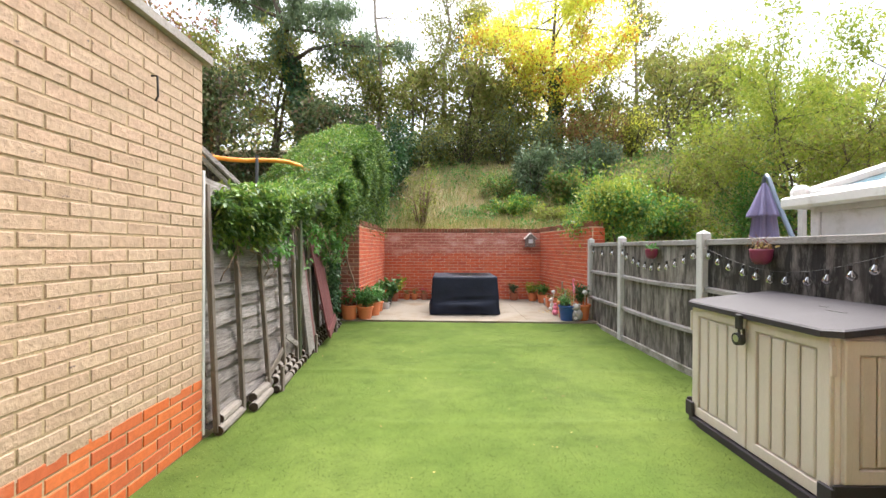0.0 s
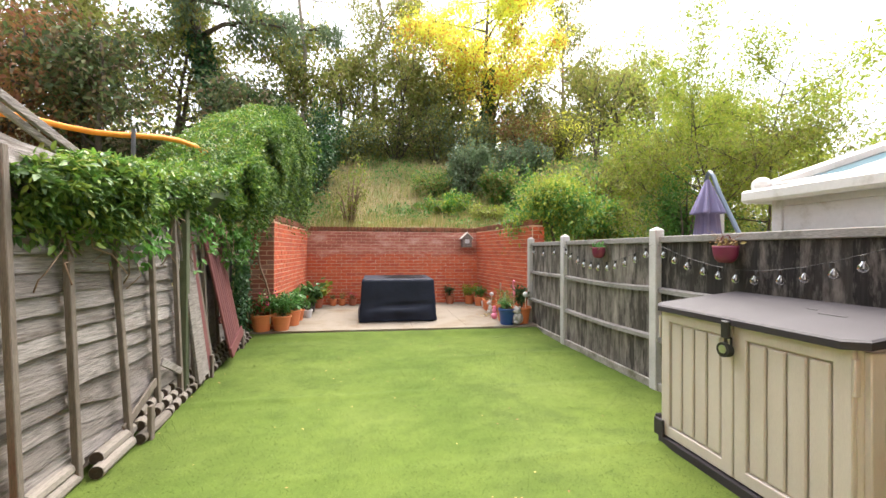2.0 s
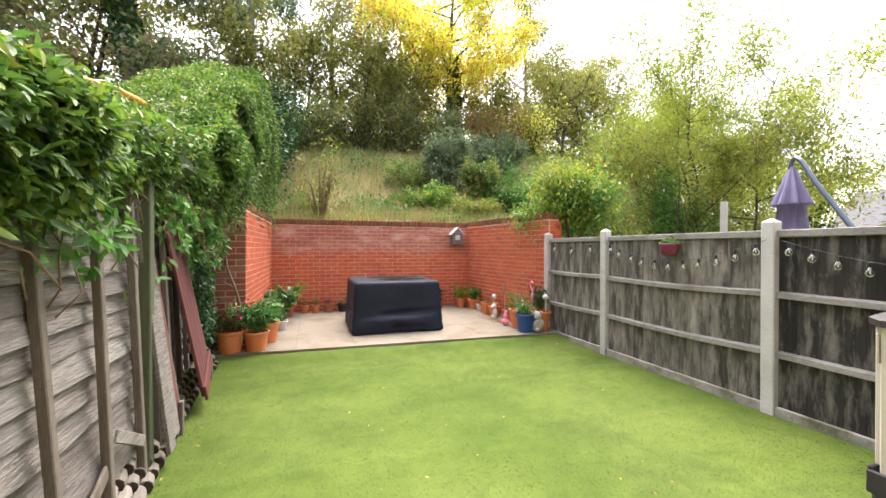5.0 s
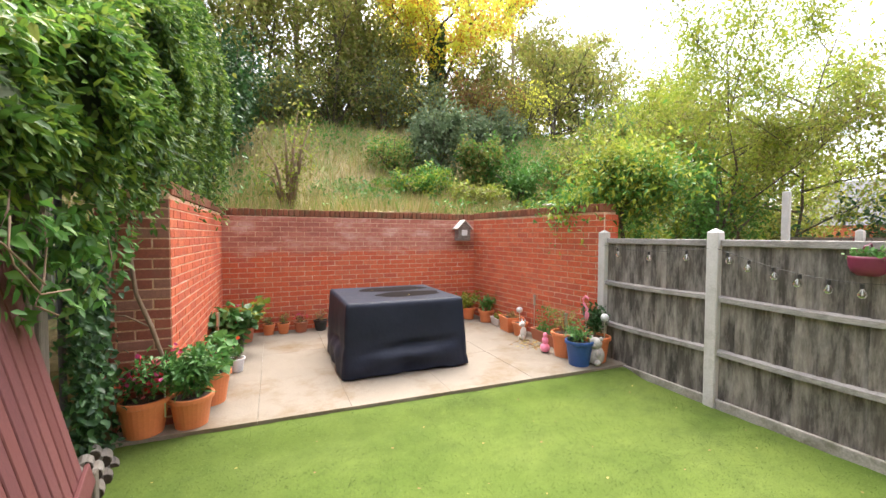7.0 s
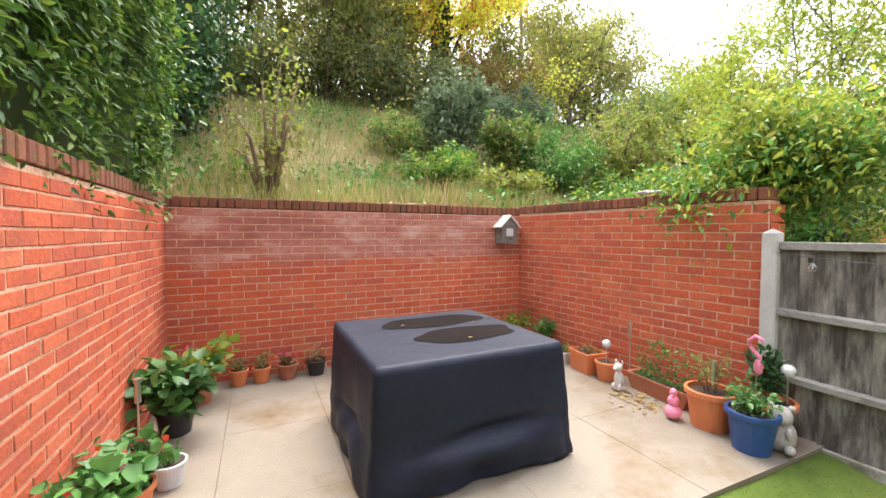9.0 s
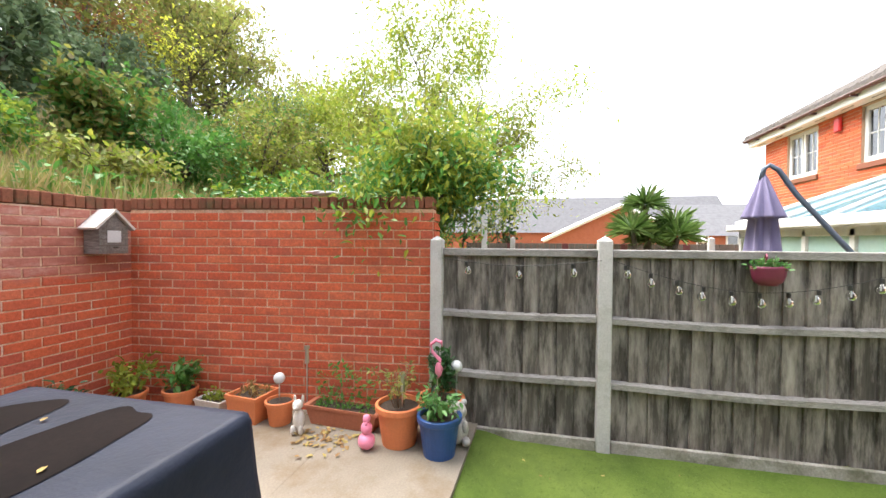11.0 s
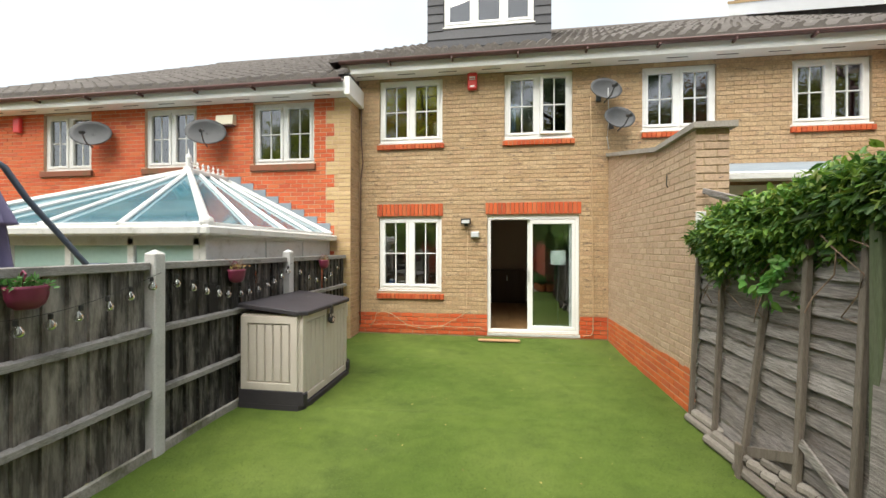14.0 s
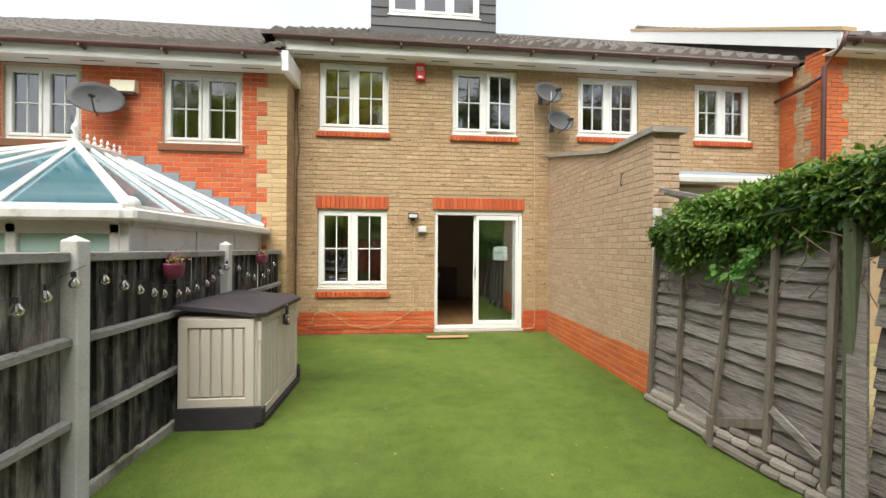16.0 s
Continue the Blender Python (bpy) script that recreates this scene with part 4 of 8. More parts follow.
# roofs, fascias, gutters
SLOPE = math.tan(radians(30))


def roof(name, label, x0, x1, y_eave, z_eave, y_ridge, material, hips=(0, 0)):
    r = structure(name, label)
    g = Geo()
    rows = int((y_eave - y_ridge) / 0.27)
    for i in range(rows):
        ya, yb = y_eave - i * 0.27, y_eave - (i + 1) * 0.27 - 0.03
        za, zb = z_eave + (y_eave - ya) * SLOPE, z_eave + (y_eave - yb) * SLOPE
        xa, xb = x0 + hips[0] * i * 0.27, x1 - hips[1] * i * 0.27
        cols = max(1, int((xb - xa) / 0.30))
        for c in range(cols):
            u0 = xa + c * (xb - xa) / cols
            w = (xb - xa) / cols
            pr = [(0, 0.0), (0.10, 0.055), (0.26, 0.080), (0.42, 0.045), (0.56, 0.004), (1.0, 0.0)]
            pts = [(u0 + p * w, ya, za + 0.03 + h) for p, h in pr] + [(u0 + p * w, yb, zb + 0.005 + h) for p, h in pr] + [(u0 + p * w, ya, za - 0.01) for p, h in pr]
            g.add(pts, [(k, k + 1, 7 + k, 6 + k) for k in range(5)] + [(12 + k, 13 + k, k + 1, k) for k in range(5)])
    part("roof_tiles", g, material, r, kind="stuff")
    zr = z_eave + (y_eave - y_ridge) * SLOPE
    h = (y_eave - y_ridge)
    xa, xb = x0 + hips[0] * h, x1 - hips[1] * h
    part("roof_deck", Geo().add([(x0, y_eave, z_eave - 0.03), (x1, y_eave, z_eave - 0.03), (xb, y_ridge, zr - 0.03), (xa, y_ridge, zr - 0.03), (x1, 2 * y_ridge - y_eave, z_eave - 0.03),
                                 (x0, 2 * y_ridge - y_eave, z_eave - 0.03)], [(0, 1, 2, 3), (3, 2, 4, 5), (1, 4, 2), (0, 3, 5)]), material, r)
    part("ridge", Geo().tube([(xa, y_ridge, zr), (xb, y_ridge, zr)], 0.11, 10), material, r, smooth=True)
    return r


def eaves(name, label, x0, x1, y_wall, y_out, z_soffit, z_top, hung=1.1):
    e = structure(name, label)
    part("soffit", Geo().cbox(x0, y_wall, z_soffit, x1, y_out, z_soffit + 0.02, 0.003), M["white"], e)
    part("fascia", Geo().cbox(x0, y_out - 0.02, z_soffit + 0.022, x1, y_out, z_top - 0.01, 0.003), M["white"], e)
    g = Geo()
    pr = [(0.055 * math.cos(a), -0.055 * math.sin(a)) for a in [math.pi * k / 8 for k in range(9)]] + [(0.048 * math.cos(a), -0.048 * math.sin(a)) for a in [math.pi * k / 8 for k in range(8, -1, -1)]]
    pts = [(x, y_out + 0.07 + p, z_top - 0.03 + q) for x in (x0, x1) for p, q in pr]
    n_ = len(pr)
    g.add(pts, [(i, (i + 1) % n_, n_ + (i + 1) % n_, n_ + i) for i in range(n_)] + [tuple(range(n_)), tuple(range(n_, 2 * n_))[::-1]])
    part("gutter", g, M["gutter"], e, "dark brown plastic gutter", smooth=True)
    x = x0 + 0.5
    while x < x1:
        part("gutter_bracket", Geo().cbox(x, y_out, z_top - 0.12, x + 0.03, y_out + 0.13, z_top - 0.08, 0.004), M["gutter"], e)
        x += hung
    x = x0 + 0.3
    while x < x1 - 0.4:
        part("soffit_vent", Geo().cbox(x, y_wall + 0.15, z_soffit - 0.006, x + 0.32, y_wall + 0.17, z_soffit - 0.001, 0.001), M["black"], e)
        x += 0.75
    return e


roof("roof_house", "brown interlocking roof tiles of the terrace", -6.6, 3.60, 0.42, 4.92, -4.2, M["tile"], (0, 0.45))
eaves("trim_eaves", "white soffit and fascia under a brown gutter", -5.70, 3.42, 0.004, 0.30, 4.722, 4.94)
roof("roof_neighbour", "brown interlocking tiles on the neighbouring roof", 3.25, 13.2, NB_Y + 0.42, 4.45, -3.8, M["tile"], (0, 0.9))
eaves("trim_eaves_neighbour", "white soffit and fascia under a brown gutter", 3.20, 13.1, NB_Y + 0.012, NB_Y + 0.30, 4.265, 4.47)
part("box_end", Geo().prism([(3.10, -0.02), (3.195, -0.02), (3.195, NB_Y + 0.30), (3.10, NB_Y + 0.30)], 4.20, 4.50), M["white"], bpy.data.objects["trim_eaves_neighbour"])
roof("roof_far_neighbour", "brown roof tiles behind a white bargeboard", -13, -5.9, 1.15, 5.00, -4.9, M["tile"])
eaves("trim_eaves_far", "white soffit under a dark brown gutter", -12, -5.70, 0.81, 1.05, 4.84, 5.02)
barge = structure("trim_bargeboard", "white bargeboard with mortared verge tiles")
bg = Geo()
for xa, xb, dz, m_ in ((-5.74, -5.70, 0.0, "white"),):
    bg.add([(x, y, z) for x in (xa, xb) for y, z in ((1.10, 4.82), (-4.9, 8.10), (-4.9, 8.42), (1.10, 5.10))],
           [(0, 1, 2, 3), (7, 6, 5, 4), (0, 4, 5, 1), (1, 5, 6, 2), (2, 6, 7, 3), (3, 7, 4, 0)])
part("board", bg, M["white"], barge)
part("verge", Geo().add([(x, y, z) for x in (-5.95, -5.68) for y, z in ((1.12, 5.105), (-4.9, 8.425), (-4.9, 8.50), (1.12, 5.17))],
                        [(0, 1, 2, 3), (7, 6, 5, 4), (0, 4, 5, 1), (1, 5, 6, 2), (2, 6, 7, 3), (3, 7, 4, 0)]), M["quoin"], barge)
pipe = thing("downpipe", "brown plastic downpipe on the forward house corner", "downpipe", (-5.68, 0.75, 0))
part("pipe", Geo().tube([(0, 0.44, 5.05), (0, 0.38, 4.86), (0.02, 0.12, 4.62), (0.02, 0.10, 0.0)], 0.036, 10), M["gutter"], pipe, smooth=True)
part("branch", Geo().tube([(0.02, 0.10, 4.5), (0.02, -0.15, 4.42), (0.02, -0.90, 4.34), (0.02, -0.96, 4.55)], 0.034, 10), M["gutter"], pipe, smooth=True)

# dormer
dormer = thing("dormer", "dark slate-hung loft dormer with a white window", "dormer", (0, 0, 0), kind="structure")
part("body", holed(Geo(), -0.32, 1.97, 5.0, 7.6, -0.9, -0.36, [(-0.01, 1.65, 5.78, 6.95)]).box(-0.32, -4.2, 5.2, -0.2, -0.902, 7.6).box(1.85, -4.2, 5.2, 1.97, -0.902, 7.6), M["slate"], dormer)
part("flat_roof", Geo().box(-0.45, -4.3, 7.602, 2.1, -0.2, 7.75), M["slate"], dormer)
for i in range(15):
    z = 5.06 + i * 0.165
    for a, b in (((-0.32, 1.97),) if not 5.62 < z < 6.95 else ((-0.32, -0.03), (1.67, 1.97))):
        part("slate_course", Geo().add([(x, y, zz) for x in (a, b) for y, zz in ((-0.355, z), (-0.325, z), (-0.340, z + 0.175), (-0.355, z + 0.175))],
                                       [(3, 2, 1, 0), (4, 5, 6, 7), (0, 1, 5, 4), (1, 2, 6, 5), (2, 3, 7, 6)]), M["slate"], dormer)


def window(name, label, h, y, mullions=(0.5,), bars=(2, 2), open_leaf=False, frame_mat="white", depth=0.07, glass="glass", kind="structure"):
    """Casements in an opening h=(x0,x1,z0,z1); y: the outer face of the frame."""
    w = thing(name, label, "window", (h[0], y, h[2]), kind=kind)
    W, H = h[1] - h[0], h[3] - h[2]
    t = 0.055
    fr = Geo().cbox(0, -depth, 0, W, 0, t).cbox(0, -depth, H - t, W, 0, H).cbox(0, -depth, t, t, 0, H - t).cbox(W - t, -depth, t, W, 0, H - t)
    edges = [t] + [m * W for m in mullions] + [W - t]
    for m in mullions:
        fr.cbox(m * W - 0.03, -depth, t, m * W + 0.03, -0.002, H - t)
    part("window_frame", fr, M[frame_mat], w)
    part("window_sill", Geo().cbox(-0.03, -depth, -0.03, W + 0.03, 0.045, -0.001, 0.006), M[frame_mat], w)
    for k, (a, b) in enumerate(zip(edges, edges[1:])):
        a, b = a + (0.03 if k else 0), b - (0.03 if k < len(edges) - 2 else 0)
        out = 0.012
        sash = Geo().cbox(a, -depth + 0.01, t, b, out, t + 0.05).cbox(a, -depth + 0.01, H - t - 0.05, b, out, H - t).cbox(a, -depth + 0.01, t + 0.05, a + 0.05, out, H - t - 0.05) \
            .cbox(b - 0.05, -depth + 0.01, t + 0.05, b, out, H - t - 0.05)
        s = part("sash", sash, M[frame_mat], w)
        part("pane", Geo().box(a + 0.05, -0.036, t + 0.05, b - 0.05, -0.030, H - t - 0.05), M[glass], s).visible_shadow = False
        g = Geo()
        aw, ah = b - a - 0.1, H - 2 * t - 0.1
        for i in range(1, bars[0]):
            g.cbox(a + 0.05 + aw * i / bars[0] - 0.009, -0.045, t + 0.05, a + 0.05 + aw * i / bars[0] + 0.009, -0.018, H - t - 0.05, 0.003)
        for i in range(1, bars[1]):
            g.cbox(a + 0.05, -0.043, t + 0.05 + ah * i / bars[1] - 0.009, b - 0.05, -0.016, t + 0.05 + ah * i / bars[1] + 0.009, 0.003)
        if g.v:
            part("glazing_bar", g, M[frame_mat], s)
        if open_leaf and k == 0:
            s.matrix_basis = Matrix.Translation((a, 0.01, 0)) @ Matrix.Rotation(radians(5), 4, "Z") @ Matrix.Translation((-a, 0, 0))
    return w


window("window_1", "white two-casement kitchen window with glazing bars", WIN, -0.04)
window("window_2", "white two-casement bedroom window with glazing bars", UP1, -0.04)
window("window_3", "white bedroom window with one casement ajar", UP2, -0.04, open_leaf=True)
window("window_4", "white upper window with glazing bars", UP3, -0.04)
window("window_5", "white upper window with glazing bars", UP4, -0.04)
for k, h in enumerate(nb_holes):
    window("window_%d" % (6 + k), "white upper window of the red brick house, pale curtains inside", h, NB_Y - 0.05, frame_mat="dull_white")
window("window_10", "white dormer window with slatted shutters inside", (-0.01, 1.65, 5.78, 6.95), -0.37, (0.33, 0.66), (1, 1))
shut = thing("window_shutters", "white slatted interior shutters behind the dormer glass", "shutters", (0, -0.455, 5.8))
for k in range(4):
    leaf_ = part("shutter_leaf", Geo().cbox(0.05 + k * 0.39, -0.02, 0.02, 0.09 + k * 0.39, 0.01, 1.1).cbox(0.38 + k * 0.39, -0.02, 0.02, 0.42 + k * 0.39, 0.01, 1.1), M["white"], shut)
    for i in range(16):
        part("slat", Geo().cbox(0.095 + k * 0.39, -0.01, 0.04 + i * 0.066, 0.375 + k * 0.39, 0.0, 0.09 + i * 0.066, 0.002), M["white"], leaf_)



def curtain(label, x0, x1, y, z0, z1, material, folds=9):
    """A pleated sheet with thickness, hanging behind a window."""
    g, n_ = Geo(), folds * 6
    for k in range(n_ + 1):
        a = k / n_
        dy = 0.022 * math.sin(a * folds * math.tau) + 0.006 * math.sin(a * folds * 2.7)
        x = x0 + (x1 - x0) * a
        g.v += [(x, y + dy, z0), (x, y + dy * 0.7, z1), (x, y + dy * 0.7 - 0.006, z1), (x, y + dy - 0.006, z0)]
    g.f = [(4 * k + j, 4 * k + 4 + j, 4 * k + 4 + (j + 1) % 4, 4 * k + (j + 1) % 4) for k in range(n_) for j in range(4)]
    return solid("curtain", g, M[material], label, "curtain", smooth=True, group="window curtains")


curtain("cream curtain drawn back inside the bedroom window", 3.90, 4.22, NB_Y - 0.17, 3.12, 4.22, "cream_cloth", 5)
curtain("cream curtain drawn back inside the bedroom window", 4.42, 5.03, NB_Y - 0.17, 3.12, 4.22, "cream_cloth", 9)
curtain("pale teal curtain hanging behind the glass", 6.20, 6.72, NB_Y - 0.17, 3.12, 4.22, "teal_cloth", 7)
curtain("pale teal curtain hanging behind the glass", 6.86, 7.27, NB_Y - 0.17, 3.12, 4.22, "teal_cloth", 6)
curtain("white net curtain across the bedroom window", 8.46, 9.54, NB_Y - 0.17, 3.12, 4.22, "net_cloth", 14)
curtain("white net curtain across the bedroom window", 10.76, 11.84, NB_Y - 0.17, 3.12, 4.22, "net_cloth", 14)
curtain("blue curtain gathered at the window side", -0.60, -0.36, -0.16, 3.56, 4.66, "blue_cloth", 4)
curtain("blue curtain gathered at the window side", 0.32, 0.50, -0.16, 3.56, 4.66, "blue_cloth", 3)
curtain("white net curtain across the upper window", -2.90, -1.77, -0.16, 3.62, 4.64, "net_cloth", 15)
curtain("white net curtain drawn half across the upper window", -4.45, -4.03, -0.16, 3.62, 4.62, "net_cloth", 6)

curtain("pale olive curtain gathered at the window side", 2.46, 2.78, -0.16, 3.56, 4.66, "cream_cloth", 5)
curtain("pale olive curtain gathered at the window side", 1.65, 1.82, -0.16, 3.56, 4.66, "cream_cloth", 3)

# patio door
d = thing("door_1", "white sliding patio door, one half open to a dark room", "door", (DOOR[0], -0.03, DOOR[2]), kind="structure")
W, H = DOOR[1] - DOOR[0], DOOR[3] - DOOR[2]
part("door_frame", Geo().cbox(0, -0.12, 0, W, 0, 0.05).cbox(0, -0.12, H - 0.075, W, 0, H).cbox(0, -0.12, 0.05, 0.06, 0, H - 0.075).cbox(W - 0.06, -0.12, 0.05, W, 0, H - 0.075), M["white"], d)


def door_leaf(x0, x1, y0, y1, label):
    lf = part("door_leaf", Geo().cbox(x0, y0, 0.055, x1, y1, 0.13).cbox(x0, y0, H - 0.155, x1, y1, H - 0.08).cbox(x0, y0, 0.13, x0 + 0.05, y1, H - 0.155)
              .cbox(x1 - 0.05, y0, 0.13, x1, y1, H - 0.155), M["white"], d, label)
    part("pane", Geo().box(x0 + 0.05, (y0 + y1) / 2 - 0.004, 0.13, x1 - 0.05, (y0 + y1) / 2 + 0.004, H - 0.155), M["glass"], lf).visible_shadow = False
    return lf


door_leaf(0.065, 0.83, -0.050, -0.006, "fixed glazed leaf")
slid = door_leaf(0.10, 0.865, -0.105, -0.060, "sliding glazed leaf pushed open")
part("door_handle", Geo().cbox(0.825, -0.055, 0.90, 0.85, -0.02, 1.10, 0.008), M["chrome"], slid, "slim silver pull handle")
part("door_sill", Geo().cbox(-0.03, -0.10, -0.05, W + 0.03, 0.04, -0.002), M["concrete"], d)

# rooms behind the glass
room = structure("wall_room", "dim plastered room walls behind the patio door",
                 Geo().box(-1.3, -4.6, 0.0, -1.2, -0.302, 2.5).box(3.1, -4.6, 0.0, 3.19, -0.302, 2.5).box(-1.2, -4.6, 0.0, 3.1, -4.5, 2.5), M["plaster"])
rf_ = structure("floor_room", "oak board floor inside the room")
for i in range(16):
    part("plank", Geo().cbox(-1.2 + i * 0.269, -4.5, 0.06, -1.2 + (i + 1) * 0.269 - 0.003, -0.16, 0.12, 0.002), M["timber_floor"], rf_)
structure("ceiling_room", "white room ceiling", Geo().box(-1.3, -4.6, 2.5, 3.19, -0.302, 2.58), M["ceiling"])
for k, (x, y) in enumerate(((0.35, -1.6), (-0.25, -2.6))):
    s = thing("ceiling_spotlight", "small lit recessed ceiling spotlight", "spotlight", (x, y, 2.497), group="room spotlights")
    part("rim", Geo().lathe([(0.028, 0.0), (0.045, 0.0), (0.045, -0.008), (0.028, -0.008)], 16), M["chrome"], s)
    part("lens", Geo().lathe([(0.0005, -0.004), (0.028, -0.004)], 16), M["spot"], s)
lamp = thing("floor_lamp", "floor lamp with a white drum shade, standing behind the glass", "lamp", (-0.46, -0.46, 0.122))
part("base", Geo().lathe([(0.0005, 0), (0.13, 0), (0.13, 0.015), (0.02, 0.025), (0.0005, 0.025)], 24), M["chrome"], lamp)
part("pole", Geo().tube([(0, 0, 0.02), (0, 0, 1.25)], 0.011, 10), M["chrome"], lamp)
part("shade", Geo().lathe([(0.13, 1.20), (0.14, 1.20), (0.125, 1.46), (0.115, 1.46), (0.13, 1.20)], 28), M["shade"], lamp, "white fabric drum shade", smooth=True)
cab = thing("kitchen_cabinet", "dark wooden cabinet against the far wall of the room", "cabinet", (1.0, -4.48, 0.122))
part("body", Geo().cbox(-1.1, 0.0, 0, 1.1, 0.5, 0.9), M["dark_wood"], cab)
for i in range(4):
    dd = part("door", Geo().cbox(-1.08 + i * 0.54, 0.502, 0.05, -0.56 + i * 0.54, 0.522, 0.86), M["dark_wood"], cab)
    part("handle", Geo().cbox(-0.62 + i * 0.54, 0.523, 0.6, -0.60 + i * 0.54, 0.545, 0.75, 0.003), M["chrome"], dd)
jar = thing("blue_jar", "blue jar with a pale lid on the window sill", "jar", (2.60, -0.16, 0.862))
part("jar", Geo().lathe([(0.0005, 0), (0.05, 0), (0.055, 0.02), (0.055, 0.14), (0.045, 0.16)], 18), M["blue_pot"], jar, smooth=True)
part("lid", Geo().lathe([(0.0005, 0.175), (0.048, 0.175), (0.05, 0.16), (0.0005, 0.158)], 18), M["pale_plastic"], jar)
pf = thing("picture_frame", "small white picture frame leaning on the window sill", "frame", (2.40, -0.17, 0.862), 0, tilt=(-8, 0))
part("frame", Geo().cbox(-0.08, 0, 0, 0.08, 0.015, 0.015).cbox(-0.08, 0, 0.135, 0.08, 0.015, 0.15).cbox(-0.08, 0, 0.015, -0.065, 0.015, 0.135).cbox(0.065, 0, 0.015, 0.08, 0.015, 0.135), M["white"], pf)
part("picture", Geo().box(-0.065, 0.003, 0.015, 0.065, 0.006, 0.135), M["black"], pf)
structure("floor_kitchen_sill", "inner white window board", Geo().cbox(1.60, -0.30, 0.80, 2.86, -0.112, 0.858), M["white"])
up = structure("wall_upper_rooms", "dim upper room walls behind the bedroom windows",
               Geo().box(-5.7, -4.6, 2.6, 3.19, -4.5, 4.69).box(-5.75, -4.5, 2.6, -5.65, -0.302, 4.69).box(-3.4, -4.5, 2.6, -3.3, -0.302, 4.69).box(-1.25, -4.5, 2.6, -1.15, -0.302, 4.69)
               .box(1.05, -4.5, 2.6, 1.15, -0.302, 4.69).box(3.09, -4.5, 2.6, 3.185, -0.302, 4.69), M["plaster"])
structure("ceiling_upper", "white upper ceiling", Geo().box(-5.75, -4.6, 4.70, 3.19, -0.302, 4.72), M["ceiling"])
structure("floor_upper", "upper floor", Geo().box(-5.75, -4.6, 2.585, 3.19, -0.302, 2.60), M["timber_floor"])
nr = structure("wall_neighbour_rooms", "plain room walls of the red brick house",
               Geo().box(3.55, -3.6, 2.2, 12.5, -3.5, 4.25).box(3.55, -3.5, 2.2, 12.5, 0.10, 2.3).box(3.55, -3.5, 4.20, 12.5, 0.10, 4.25).box(3.51, -3.6, 2.2, 3.549, 0.1, 4.25)
               .box(5.6, -3.5, 2.3, 5.7, 0.10, 4.2).box(7.8, -3.5, 2.3, 7.9, 0.10, 4.2).box(10.1, -3.5, 2.3, 10.2, 0.10, 4.2), M["plaster"])


# ---------------- brick enclosure round the patio ----------------
def red_wall(name, label, a, b, z1, thick, near, seed, face="red", single=300):
    """A brick wall whose inner face runs from a to b, with a brick-on-edge coping."""
    w = structure(name, label)
    A, B = Vector((*a, 0)), Vector((*b, 0))
    u = (B - A).normalized()
    nrm = Vector((0, 0, 1)).cross(u)
    L = (B - A).length
    back = [A - nrm * thick, B - nrm * thick]
    g = Geo().prism([(A.x, A.y), (B.x, B.y), (back[1].x, back[1].y), (back[0].x, back[0].y)], -0.05, z1 - 0.11)
    part("core", g, M["red_mortar"], w)
    lay_bricks(w, a, u[:2], L, 0.0, int((z1 - 0.11) / COURSE + 0.4) * COURSE, M[face], single, near, seed=seed, depth=0.0045)
    r = random.Random(seed)
    s = 0.0
    while s < L - 0.03:
        e_ = min(s + 0.065, L)
        m = Matrix.Translation(A + u * (s + e_) / 2 - nrm * (thick / 2) + Vector((0, 0, z1 - 0.105 + 0.05))) @ \
            (Matrix((u, nrm, Vector((0, 0, 1)))).transposed() @ Euler((0, r.uniform(-0.02, 0.02), r.uniform(-0.03, 0.03))).to_matrix()).to_4x4()
        ob = part("coping_brick", Geo().cbox(-(e_ - s) / 2, -thick / 2 - 0.004, -0.05, (e_ - s) / 2, thick / 2 + 0.012, 0.05 + r.uniform(-0.004, 0.004), 0.006), M["coping"], w)
        ob.matrix_basis = m
        s += 0.075
    return w


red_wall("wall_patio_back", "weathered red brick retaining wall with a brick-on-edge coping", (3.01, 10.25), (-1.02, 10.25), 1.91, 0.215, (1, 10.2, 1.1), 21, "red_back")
red_wall("wall_patio_right", "red brick wall with a brick-on-edge coping beside the patio", (3.32, 7.50), (3.01, 10.25), 1.93, 0.215, (3.2, 8.5, 1.1), 22)
red_wall("wall_patio_left", "red brick wall half hidden under ivy beside the patio", (-1.02, 10.25), (-1.06, 7.45), 1.93, 0.215, (-1.0, 8.2, 0.9), 23)
pier = structure("wall_pier", "dark weathered brick pier at the wall end")
part("core", Geo().box(-1.50, 7.435, -0.05, -1.065, 7.9, 1.85), M["red_mortar"], pier)
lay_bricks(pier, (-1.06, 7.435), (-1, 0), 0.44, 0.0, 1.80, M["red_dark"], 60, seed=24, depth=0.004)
endr = structure("wall_pier_right", "brick end of the patio wall beside the fence post")
lay_bricks(endr, (3.555, 7.50), (-1, 0), 0.213, 0.0, 1.80, M["red"], 40, seed=25, depth=0.006)

# ---------------- concrete-post fence ----------------
fence = structure("fence_right", "dark weathered close-board fence between concrete posts")
POSTS = [0.50, 2.32, 4.27, 6.17, 7.45]


def post_geo(h, w=0.10):
    g = Geo().cbox(-w / 2, -w / 2, -0.05, w / 2, w / 2, h - 0.03, 0.008)
    return g.add([(-w / 2 + 0.008, -w / 2 + 0.008, h - 0.03), (w / 2 - 0.008, -w / 2 + 0.008, h - 0.03), (w / 2 - 0.008, w / 2 - 0.008, h - 0.03), (-w / 2 + 0.008, w / 2 - 0.008, h - 0.03), (0, 0, h)],
                 [(0, 1, 4), (1, 2, 4), (2, 3, 4), (3, 0, 4)])


